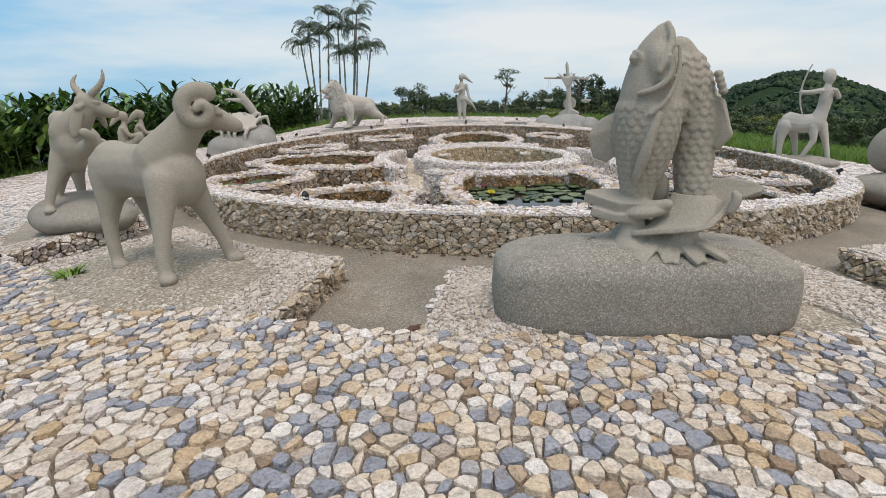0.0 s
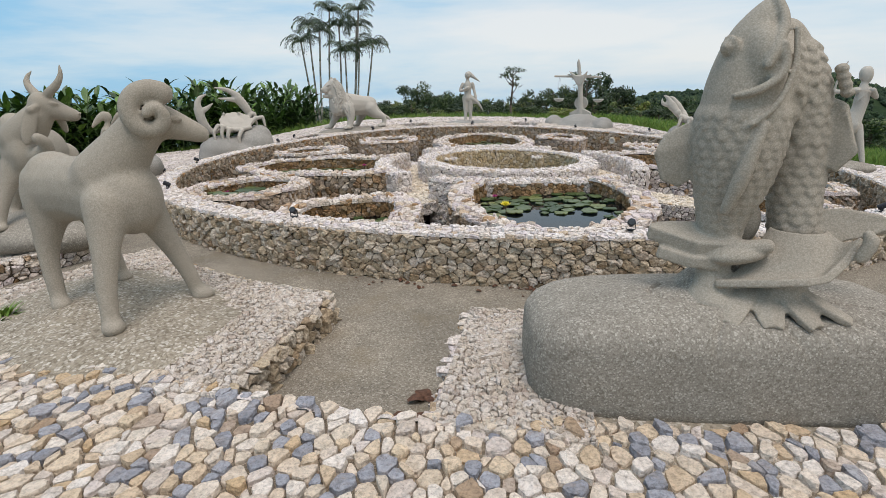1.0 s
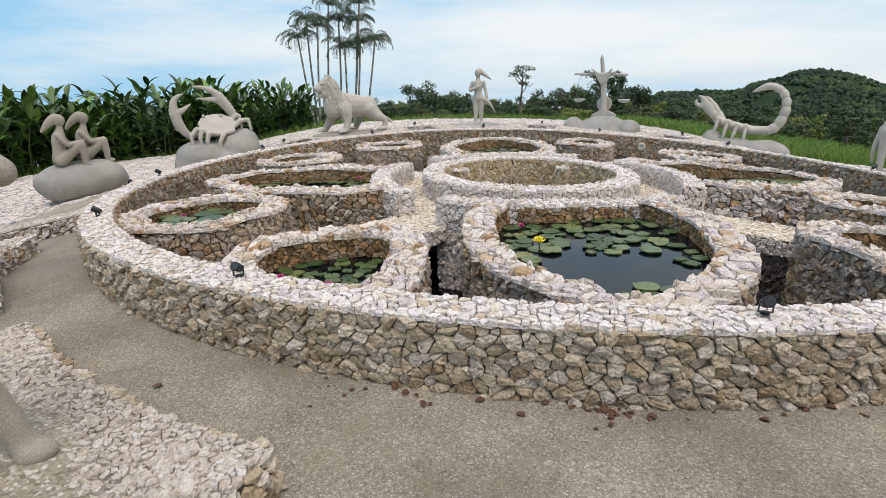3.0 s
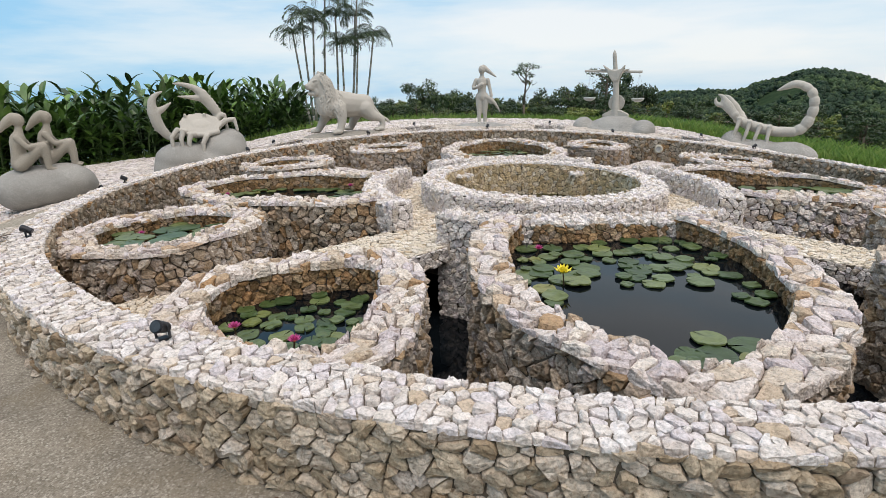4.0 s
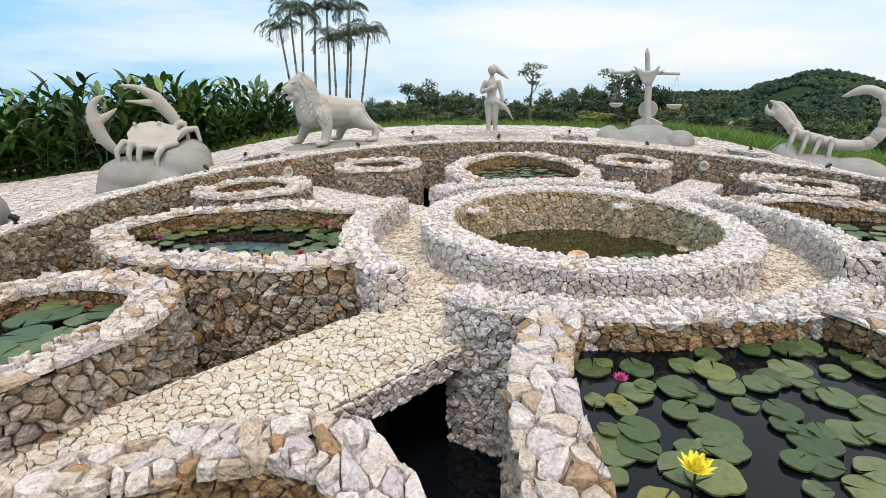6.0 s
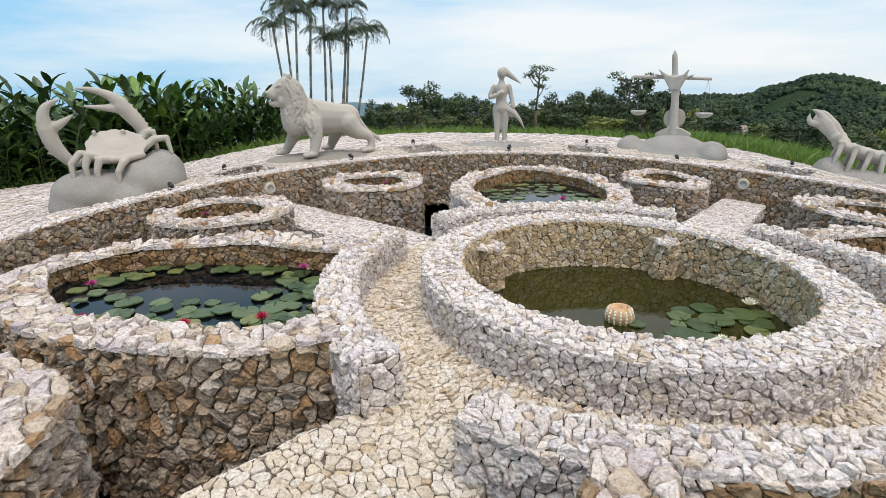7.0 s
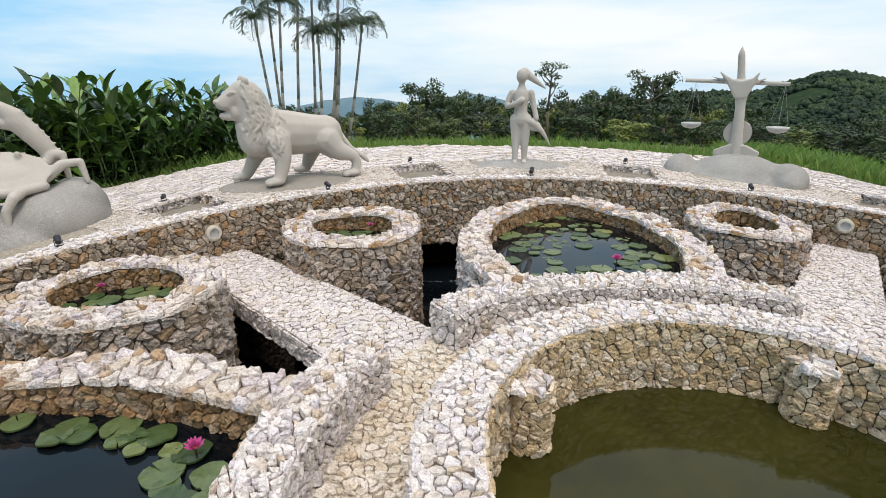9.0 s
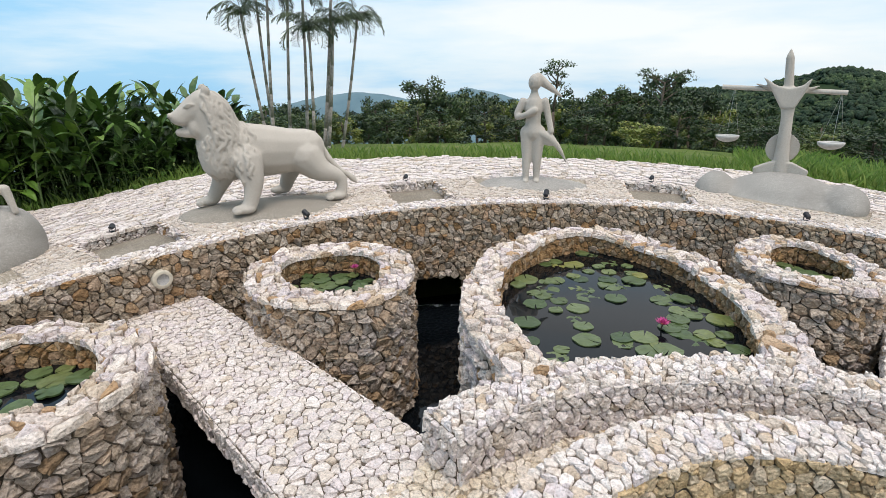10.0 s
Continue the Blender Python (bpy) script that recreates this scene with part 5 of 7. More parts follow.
c.chain([(0.04, 0.03, 2.19, 0.08), (0.14, 0.04, 2.12, 0.065), (0.30, 0.04, 2.0, 0.035), (0.40, 0.04, 1.93, 0.015)], 1)
c.chain([(0.10, -0.05, 1.42, 0.06), (0.26, -0.06, 1.34, 0.055), (0.40, -0.05, 1.20, 0.04), (0.52, -0.04, 0.98, 0.012)], 1)
c.ball((0.22, -0.05, 1.33), (0.16, 0.025, 0.10), (0, 30, 0))
tagged(c.fuse("standing_figure_statue", m, M["statue_pale"], 0.015, 3), "slim grey-beige cast-stone standing figure with a windblown sash", "statue", "zodiac statues")
cast_rock("concrete_boulder", "low pale concrete mound under the standing figure statue", m, [((0.0, 0.1, 0.54), (0.95, 0.62, 0.16)), ((-0.25, 0.0, 0.50), (1.35, 0.60, 0.14))], rough=0.015, seed=5, key="rock_pale")

# balance
m = spot(4.38, 18.6, -30)
bal = tagged(empty("scales_sculpture", m), "tall cast-stone balance sculpture with hanging pans on a rock", "sculpture", "zodiac statues")
c = Clay()
c.chain([(-0.04, 0, 0.78, 0.12), (-0.06, 0, 1.20, 0.088), (-0.08, 0, 1.60, 0.078), (-0.10, 0, 1.85, 0.10)], 0)
c.slab([(-0.40, 0.84), (-0.18, 0.95), (0.10, 0.95), (0.32, 0.84), (0.30, 0.74), (-0.38, 0.74)], 0, 0.16)
c.slab([(-0.19, 1.74), (-0.32, 1.96), (-0.47, 2.18), (-0.28, 2.06), (-0.12, 2.02), (0.04, 2.06), (0.14, 2.17), (0.08, 1.96), (-0.01, 1.74)], -0.04, 0.14)
c.slab([(-0.22, 1.92), (-0.62, 2.11), (-0.24, 2.01)], 0.03, 0.08)
c.slab([(0.0, 1.90), (0.28, 2.07), (0.02, 2.0)], 0.03, 0.08)
c.chain([(-0.12, 0, 1.95, 0.065), (-0.18, 0, 2.42, 0.055), (-0.185, 0, 2.46, 0.05), (-0.19, 0, 2.56, 0.012)], 0)
ob = c.fuse("pillar", Matrix.Identity(4), M["statue_pale"], 0.016, 1)
ob.parent = bal
bm = bmesh.new()
bmesh.ops.create_cone(bm, cap_ends=True, segments=40, radius1=0.22, radius2=0.22, depth=0.10)
bmesh.ops.transform(bm, matrix=pose(-0.06, 0.10, 1.15, 90, 0, 0), verts=bm.verts)
bmesh.ops.bevel(bm, geom=[e for e in bm.edges], offset=0.012, segments=2, affect="EDGES")
part("disc", bm, M["statue_pale"], bal)
bm = bmesh.new()
bmesh.ops.create_cone(bm, cap_ends=True, segments=16, radius1=0.034, radius2=0.034, depth=1.58)
bmesh.ops.transform(bm, matrix=pose(-0.21, 0.05, 2.0, 0, 93, 0), verts=bm.verts)
part("beam", bm, M["statue_pale"], bal)
for x, z, zb in ((-0.82, 1.31, 2.03), (0.52, 1.27, 1.94)):
    bm = bmesh.new()
    bmesh.ops.create_uvsphere(bm, u_segments=24, v_segments=12, radius=0.17)
    bmesh.ops.delete(bm, geom=[v for v in bm.verts if v.co.z > 0.01], context="VERTS")
    bmesh.ops.transform(bm, matrix=pose(x, 0.05, z) @ Matrix.Diagonal((1, 1, 0.62, 1)), verts=bm.verts)
    bmesh.ops.solidify(bm, geom=bm.faces[:], thickness=0.02)
    pan = part("scale_pan", bm, M["pan"], bal, "shallow grey hanging pan", True)
    for k in range(3):
        b = 2 * math.pi * k / 3 + 0.5
        c2 = Clay()
        c2.tube((x + 0.165 * math.cos(b), 0.05 + 0.165 * math.sin(b), z), (x, 0.05, zb), 0.002, 0.002, 6)
        mesh_ob("chain", np.concatenate(c2.v), c2.f, M["wire"], pan)
cast_rock("concrete_boulder", "long lumpy grey concrete boulder under the balance sculpture", m, [((0.0, -0.15, 0.38), (0.80, 0.58, 0.44)), ((-0.86, -0.30, 0.42), (0.30, 0.46, 0.38)), ((0.78, -0.25, 0.38), (0.32, 0.52, 0.34)), ((-0.40, -0.20, 0.32), (0.5, 0.52, 0.36)), ((0, -0.25, 0.22), (1.12, 0.66, 0.36))], seed=6, key="rock_pale")

# scorpion
m = spot(7.65, 17.6, -30, -0.22)
c = Clay()
c.ovals([(-0.34, 0, 0.88, 0.12, 0.13, 0.10), (-0.08, 0, 0.76, 0.16, 0.16, 0.13), (0.22, 0, 0.66, 0.17, 0.17, 0.14), (0.55, 0, 0.59, 0.17, 0.16, 0.135), (0.92, 0, 0.59, 0.16, 0.14, 0.13)], 5)
c.bake(0.018, 6)
TAIL = [(0.97, 0.60, 0.135), (1.14, 0.70, 0.14), (1.25, 0.98, 0.125), (1.28, 1.22, 0.118), (1.24, 1.45, 0.112), (1.14, 1.63, 0.105), (0.95, 1.74, 0.10)]
for (x0, z0, r0), (x1, z1, r1) in zip(TAIL[:-1], TAIL[1:]):
    for t, k in ((0.12, 0.80), (0.32, 0.98), (0.5, 1.04), (0.68, 1.0), (0.88, 0.80)):
        r = (r0 + (r1 - r0) * t) * k
        c.ball((x0 + (x1 - x0) * t, 0, z0 + (z1 - z0) * t), (r, r * 0.95, r), small=True)
c.chain([(0.95, 0, 1.74, 0.095), (0.80, 0, 1.77, 0.10), (0.66, 0, 1.72, 0.085), (0.52, 0, 1.65, 0.045), (0.43, 0, 1.62, 0.014)], 2)
for y, dx, dz in ((-0.13, 0.0, 0.0), (0.17, 0.13, -0.03)):
    c.chain([(-0.34 + dx, y * 0.5, 0.90, 0.085), (-0.44 + dx, y, 1.02 + dz, 0.10)], 0)
    c.ball((-0.44 + dx, y, 1.03 + dz), (0.12, 0.10, 0.11), small=True)
    c.ovals([(-0.50 + dx, y, 1.10 + dz, 0.11, 0.085, 0.11), (-0.62 + dx, y, 1.24 + dz, 0.135, 0.09, 0.135), (-0.70 + dx, y, 1.34 + dz, 0.115, 0.08, 0.12)], 4)
    c.chain([(-0.70 + dx, y, 1.40 + dz, 0.075), (-0.79 + dx, y, 1.51 + dz, 0.05), (-0.88 + dx, y, 1.545 + dz, 0.018)], 1)
    c.chain([(-0.75 + dx, y, 1.27 + dz, 0.075), (-0.88 + dx, y, 1.29 + dz, 0.055), (-0.93 + dx, y, 1.38 + dz, 0.04), (-0.915 + dx, y, 1.46 + dz, 0.014)], 1)
for x0, z0, x1, z1 in ((-0.30, 0.86, -0.40, 0.44), (-0.06, 0.78, -0.16, 0.26), (0.18, 0.70, 0.06, 0.22), (0.40, 0.66, 0.36, 0.08)):
    for k in (-1, 1):
        y1, y2 = k * 0.20, k * 0.28
        c.chain([(x0 + 0.02, k * 0.10, z0 - 0.02, 0.055), (x0, y1, z0 + 0.05, 0.062)], 0)
        c.chain([(x0, y1, z0 + 0.03, 0.058), (x0 * 0.6 + x1 * 0.4, y2, z0 * 0.6 + z1 * 0.4, 0.040)], 0)
        c.chain([(x0 * 0.58 + x1 * 0.42, y2, z0 * 0.58 + z1 * 0.42, 0.048), (x1, y2 * 1.05, z1, 0.028)], 0)
tagged(c.fuse("scorpion_statue", m, M["statue_pale"], 0.013, 1), "pale cast-stone scorpion statue with an arched segmented tail", "statue", "zodiac statues")
cast_rock("concrete_boulder", "long low grey concrete wedge under the scorpion statue", m, [((0.1, -0.08, 0.06), (0.80, 0.55, 0.34)), ((0.86, -0.16, -0.04), (0.70, 0.55, 0.40)), ((-0.42, 0, 0.26), (0.30, 0.45, 0.35))], seed=7, key="rock_pale")

# archer
m = spot(8.93, 13.1, -34, -0.46) @ Matrix.Diagonal((0.90, 1.0, 1.10, 1.0))
c = Clay()
c.chain([(-0.30, 0.05, 0.92, 0.20), (0.0, 0, 0.88, 0.18), (0.26, -0.02, 0.92, 0.19)])
c.chain([(0.28, -0.02, 1.0, 0.17), (0.34, -0.02, 1.18, 0.13), (0.36, -0.02, 1.40, 0.15), (0.34, -0.02, 1.62, 0.07)], 1)
c.ball((0.32, -0.02, 1.80), (0.105, 0.10, 0.13))
c.ball((0.37, 0.0, 1.77), (0.11, 0.11, 0.16))
c.chain([(0.24, -0.10, 1.52, 0.06), (0.06, -0.16, 1.50, 0.045), (-0.14, -0.18, 1.50, 0.04)], 0)
c.chain([(0.46, 0.06, 1.52, 0.06), (0.60, 0.0, 1.40, 0.05), (0.52, -0.14, 1.52, 0.045)], 0)
c.tube((-0.30, -0.18, 1.50), (0.52, -0.16, 1.53), 0.012, 0.012, 8)
c.chain([(-0.02, -0.18, 2.02, 0.014), (-0.10, -0.18, 1.86, 0.02), (-0.18, -0.18, 1.52, 0.026), (-0.12, -0.18, 1.20, 0.02), (-0.02, -0.18, 1.04, 0.014)], 2)
c.tube((-0.02, -0.18, 2.0), (0.48, -0.17, 1.54), 0.008, 0.008, 6)
c.tube((-0.02, -0.18, 1.04), (0.48, -0.17, 1.52), 0.008, 0.008, 6)
c.chain([(-0.36, -0.06, 0.85, 0.15), (-0.42, -0.08, 0.58, 0.075), (-0.40, -0.08, 0.22, 0.055)], 1)
c.chain([(-0.24, 0.16, 0.85, 0.14), (-0.12, 0.18, 0.55, 0.07), (-0.05, 0.18, 0.22, 0.05)], 1)
c.chain([(0.20, -0.10, 0.85, 0.12), (0.26, -0.12, 0.58, 0.07), (0.06, -0.12, 0.22, 0.05)], 0)
c.chain([(0.38, 0.06, 0.85, 0.12), (0.52, 0.06, 0.52, 0.065), (0.62, 0.06, 0.18, 0.05)], 1)
c.chain([(-0.48, 0.05, 0.92, 0.05), (-0.55, 0.05, 0.60, 0.05), (-0.53, 0.05, 0.35, 0.02)], 1)
tagged(c.fuse("archer_statue", m, M["statue_pale"], 0.016, 3, 1.13), "pale cast-stone statue of a plain horse-bodied archer drawing a bow", "statue", "zodiac statues")
cast_rock("concrete_boulder", "low beige concrete mound under the archer statue", m, [((0.08, 0, 0.14), (0.95, 0.50, 0.16))], rough=0.01, seed=8)

# sea goat and water jar, at the edge of view
m = spot(7.45, 8.6, -50, -0.43)
c = Clay()
c.ball((0.0, 0, 0.98), (0.34, 0.30, 0.42), (0, 18, 0))
c.chain([(0.26, -0.10, 1.2, 0.12), (0.24, -0.14, 0.80, 0.07), (0.20, -0.15, 0.48, 0.06)], 1)
c.chain([(0.30, 0, 1.25, 0.20), (0.45, 0, 1.60, 0.14), (0.40, 0, 1.75, 0.12), (0.25, 0, 1.70, 0.07)], 1)
c.chain([(0.45, 0, 1.82, 0.04), (0.60, 0, 1.95, 0.02)], 0)
tagged(c.fuse("sea_goat_statue", m, M["statue"], 0.02, 3), "beige cast-stone sea goat statue with a rounded flank", "statue", "zodiac statues")
cast_rock("concrete_boulder", "grey split concrete boulder under the sea goat statue", m, [((0.05, -0.1, 0.30), (0.62, 0.55, 0.28)), ((0.3, 0.2, 0.28), (0.5, 0.5, 0.30))], seed=9)
m = spot(5.35, 5.05, -40, -0.15)
c = Clay()
c.chain([(0.2, 0, 0.5, 0.22), (0.22, 0, 0.9, 0.26), (0.2, 0, 1.2, 0.16), (0.2, 0, 1.35, 0.10), (0.2, 0, 1.45, 0.14)], 1)
tagged(c.fuse("water_jar_statue", m, M["statue"], 0.02, 3), "beige cast-stone water jar statue on a boulder", "statue", "zodiac statues")
cast_rock("concrete_boulder", "smooth grey concrete boulder under the water jar statue", m, [((0.2, 0, 0.25), (0.70, 0.55, 0.42))], seed=10)

# ---- planting, trees, hills ----
def blade(L, w, droop, turn, rise, base=(0, 0, 0), segs=5, fold=0.25):
    """An arching broad leaf: verts and faces."""
    V, F = [], []
    ca, sa = math.cos(turn), math.sin(turn)
    x, z, ang = 0.0, 0.0, rise
    step = L / segs
    for i in range(segs + 1):
        t = i / segs
        ww = w * math.sin(math.pi * min(1, 0.12 + 0.86 * t)) ** 0.8 * (0.25 if t < 0.12 else 1.0)
        for s, lift in ((-1, 0.0), (0, -fold * ww), (1, 0.0)):
            yy = s * ww
            V.append((base[0] + x * ca - yy * sa, base[1] + x * sa + yy * ca, base[2] + z + lift))
        x += step * math.cos(ang)
        z += step * math.sin(ang)
        ang -= droop / segs
    for i in range(segs):
        for j in range(2):
            a = i * 3 + j
            F.append((a, a + 3, a + 4, a + 1))
    return V, F


def join(parts):
    V, F, n = [], [], 0
    for v, f in parts:
        V += list(v)
        F += [tuple(i + n for i in q) for q in f]
        n += len(v)
    return V, F


def broad_plant(seed):
    """A clump of leaning canes, each with two ranks of broad, arching leaves."""
    rng = random.Random(seed)
    ps = []
    canes = Clay()
    for k in range(rng.randint(20, 24)):
        b, lean, tall = rng.uniform(0, 6.28), rng.uniform(0.05, 0.55), rng.uniform(0.75, 1.75)
        ox, oy = rng.uniform(-0.45, 0.45), rng.uniform(-0.45, 0.45)
        n = int(tall / 0.13)
        canes.limb([(ox + lean * tall * t * t * math.cos(b), oy + lean * tall * t * t * math.sin(b), tall * t * (1 - 0.25 * lean * t), 0.016 - 0.009 * t) for t in (0.0, 0.35, 0.7, 1.0)], 5)
        for i in range(n):
            t = (i + 1) / n
            if t < 0.12:
                continue
            x, y, z = ox + lean * tall * t * t * math.cos(b), oy + lean * tall * t * t * math.sin(b), tall * t * (1 - 0.25 * lean * t)
            side = b + (1.57 if i % 2 else -1.57) * (1 - 0.55 * t) + rng.uniform(-0.35, 0.35)
            ps.append(blade(rng.uniform(0.32, 0.52), rng.uniform(0.055, 0.085), rng.uniform(0.6, 1.6), side, rng.uniform(0.2, 0.8) + 0.6 * t, (x, y, z), 4, 0.3))
    return join(ps), (np.concatenate(canes.v), canes.f)


rng = random.Random(21)
plants = []
for s in range(5):
    leaves, canes = broad_plant(s)
    ob = empty("broadleaf_plant")
    mesh_ob("leaves", *leaves, M["foliage"], ob)
    mesh_ob("cane_clump", *canes, M["cane"], ob, "thin green canes")
    tagged(ob, "lush green broad-leaved ginger plant in the hedge", "plant", "hedge plants")
    plants.append(ob)
count = 0
for row, (rr, dz) in enumerate(((0.85, -0.05), (1.75, 0.0), (2.7, 0.0))):
    a = 30.0 + row * 1.5
    while a < 128:
        r = pave_edge(a) + rr + rng.uniform(-0.3, 0.3)
        if a < 36:
            r += 0.8
        x, y, z = terrain(r, a)
        m = pose(x, y, z + dz, 0, 0, rng.uniform(0, 360)) @ Matrix.Scale(rng.uniform(1.02, 1.42) * (0.85 if a < 38 else 1.0), 4)
        src = plants[count % 5]
        if count < 5:
            src.matrix_world = m
        else:
            o = copy_thing(src, pose(0, 0, 0))
            o.matrix_world = m
        count += 1
        a += rng.uniform(2.9, 4.2)

# long grass along the edge of the paving
rng = np.random.RandomState(5)
GV, GF = [], []
for k in range(16000):
    a = rng.uniform(-125, 120)
    e = pave_edge(a)
    r = e + 0.02 + rng.gamma(1.3, 0.55)
    x, y, z = terrain(r, a)
    h = rng.uniform(0.06, 0.20) * (1.5 if r > e + 0.5 else 1.0)
    t, w = rng.uniform(0, 6.28), rng.uniform(0.006, 0.014)
    lx, ly = rng.normal(0, 0.35 * h, 2)
    n = len(GV)
    GV += [(x - w * math.cos(t), y - w * math.sin(t), z - 0.02), (x + w * math.cos(t), y + w * math.sin(t), z - 0.02), (x + lx * 0.4 + w * 0.6, y + ly * 0.4, z + h * 0.6), (x + lx, y + ly, z + h)]
    GF += [(n, n + 1, n + 2), (n, n + 2, n + 3)]
for k in range(12000):
    a = rng.uniform(-115, -28)
    r = pave_edge(a) + 0.3 + rng.uniform(0, 1) ** 1.5 * 9.0
    x, y, z = terrain(r, a)
    h = rng.uniform(0.15, 0.42)
    t, w = rng.uniform(0, 6.28), rng.uniform(0.008, 0.018)
    lx, ly = rng.normal(0, 0.4 * h, 2)
    n = len(GV)
    GV += [(x - w * math.cos(t), y - w * math.sin(t), z - 0.02), (x + w * math.cos(t), y + w * math.sin(t), z - 0.02), (x + lx * 0.4 + w * 0.6, y + ly * 0.4, z + h * 0.6), (x + lx, y + ly, z + h)]
    GF += [(n, n + 1, n + 2), (n, n + 2, n + 3)]
tagged(mesh_ob("long_grass", GV, GF, M["grass"]), "tufted bright green grass along the paving edge", "grass", kind="stuff")


def leaf_cloud(rng, centres, per, size, squash=0.8):
    V, F = [], []
    for c, r in centres:
        for k in range(per):
            d = np.array([rng.gauss(0, 1) for _ in range(3)])
            d /= np.linalg.norm(d) + 1e-6
            p = np.array(c) + d * r * (rng.random() ** 0.33) * (1, 1, squash)
            u = np.array([rng.gauss(0, 1) for _ in range(3)])
            u /= np.linalg.norm(u) + 1e-6
            w = np.cross(u, d + 0.01)
            w /= np.linalg.norm(w) + 1e-6
            s = size * rng.uniform(0.6, 1.3)
            n = len(V)
            V += [tuple(p - u * s), tuple(p + w * s * 0.45), tuple(p + u * s), tuple(p - w * s * 0.45)]
            F.append((n, n + 1, n + 2, n + 3))
    return V, F


def tree(seed, h=3.6, spread=1.6, sparse=False, mat_key="shrub"):
    rng = random.Random(seed)
    root = empty("tree")
    c = Clay()
    tips = []
    c.limb([(0, 0, -0.3, 0.10), (rng.uniform(-0.1, 0.1), 0, h * 0.4, 0.075), (rng.uniform(-0.2, 0.2), rng.uniform(-0.2, 0.2), h * 0.85, 0.03)])
    for k in range(9):
        b, z = rng.uniform(0, 6.28), rng.uniform(0.25, 0.8) * h
        if sparse:
            z = rng.uniform(0.62, 0.93) * h
        L = spread * rng.uniform(0.5, 1.0) * (1.15 - 0.55 * z / h)
        tip = (L * math.cos(b), L * math.sin(b), z + rng.uniform(0.1, 0.5))
        c.limb([(0, 0, z - 0.2, 0.04), (tip[0] * 0.6, tip[1] * 0.6, z + 0.1, 0.028), (*tip, 0.012)])
        tips.append(tip)
    mesh_ob("trunk", np.concatenate(c.v), c.f, M["bark"], root, smooth=True)
    cs = [(t, rng.uniform(0.35, 0.6) * (0.9 if sparse else 1.0)) for t in tips]
    if not sparse:
        cs += [((rng.uniform(-0.65, 0.65) * spread, rng.uniform(-0.65, 0.65) * spread, h * rng.uniform(0.03, 0.9)), rng.uniform(0.22, 0.55)) for _ in range(15)]
    else:
        cs += [((rng.uniform(-0.3, 0.3), rng.uniform(-0.3, 0.3), h * 0.92), 0.35)]
    V, F = leaf_cloud(rng, cs, 60 if sparse else 120, 0.07 if sparse else 0.105, 0.35 if sparse else 0.85)
    mesh_ob("crown", V, F, M[mat_key], root)
    return root


M["shrub_light"] = leaf_mat("light_shrub_leaf", [(0.0, (0.07, 0.11, 0.025)), (0.6, (0.12, 0.165, 0.035)), (1.0, (0.20, 0.20, 0.055))], 0.6, 6, False)
TREES = [tree(31, 3.8, 1.7), tree(32, 3.4, 1.8), tree(33, 3.0, 1.5, mat_key="shrub_light"), tree(34, 3.6, 1.5)]
for t in TREES:
    tagged(t, "dense dark green bushy tree beyond the paving", "tree", "trees behind the garden")
TOPS = ((-95, -60, -32, -26, -24.5, -22.8, -21, -17, -14, -9, -4, -1, 1, 2.5, 4.2, 6, 9, 13, 16, 26), (-0.8, -0.5, 0.3, 1.1, 1.6, 2.35, 1.6, 1.4, 1.15, 1.05, 1.1, 1.35, 1.85, 2.0, 1.65, 0.95, 0.55, 0.65, 0.8, 1.0))
rng = random.Random(77)
k = 0
for dist, lo, hi, step in ((12.5, -46, 22, 5.5), (16.0, -60, 25, 4.4), (22.0, -85, 24, 4.0), (30.0, -95, 26, 3.2)):
    a = lo + rng.uniform(0, 3)
    while a < hi:
        r = PAVE_BACK + dist + rng.uniform(-1.5, 1.5)
        x, y, z = terrain(r, a)
        eye = float(np.interp(a, TOPS[0], TOPS[1])) + (rng.uniform(-0.55, 0.18) if dist > 13 else rng.uniform(-1.2, -0.6))
        s = max(0.35, (eye - z) / 3.45)
        m = pose(x, y, z, 0, 0, rng.uniform(0, 360)) @ Matrix.Diagonal((max(s, 0.7), max(s, 0.7), s, 1))
        src = TREES[k % 4]
        if k < 4:
            src.matrix_world = m
        else:
            o = copy_thing(src, pose(0, 0, 0))
            o.matrix_world = m
        k += 1
        a += rng.uniform(0.6, 1.4) * step
for n, (a, r, top, wide) in enumerate(((2.4, 33.0, 2.15, 1.0), (0.6, 34.0, 1.75, 0.9), (4.2, 34.5, 1.7, 0.8), (-22.8, 33.0, 2.45, 0.75), (-16.8, 31.0, 1.6, 0.95), (-12.2, 32.0, 1.35, 0.9), (-6.0, 33.0, 1.45, 0.8), (-25.5, 32.0, 1.6, 0.9), (8.5, 33.0, 1.05, 0.9))):
    x, y, z = terrain(r, a)
    s = (top - z) / 3.45
    o = copy_thing(TREES[n % 4], pose(0, 0, 0))
    o.matrix_world = pose(x, y, z, 0, 0, 67.0 * n) @ Matrix.Diagonal((wide * s, wide * s, s, 1))
for (a, r, top, sp) in ((-10.9, 27.0, 3.15, 1.0), (-21.8, 26.0, 2.6, 1.5)):
    x, y, z = terrain(r, a)
    t = tree(int(40 + r), top - z, sp, True)
    t.matrix_world = pose(x, y, z)
    tagged(t, "tall thin tree with layered sparse branches", "tree", "tall trees")


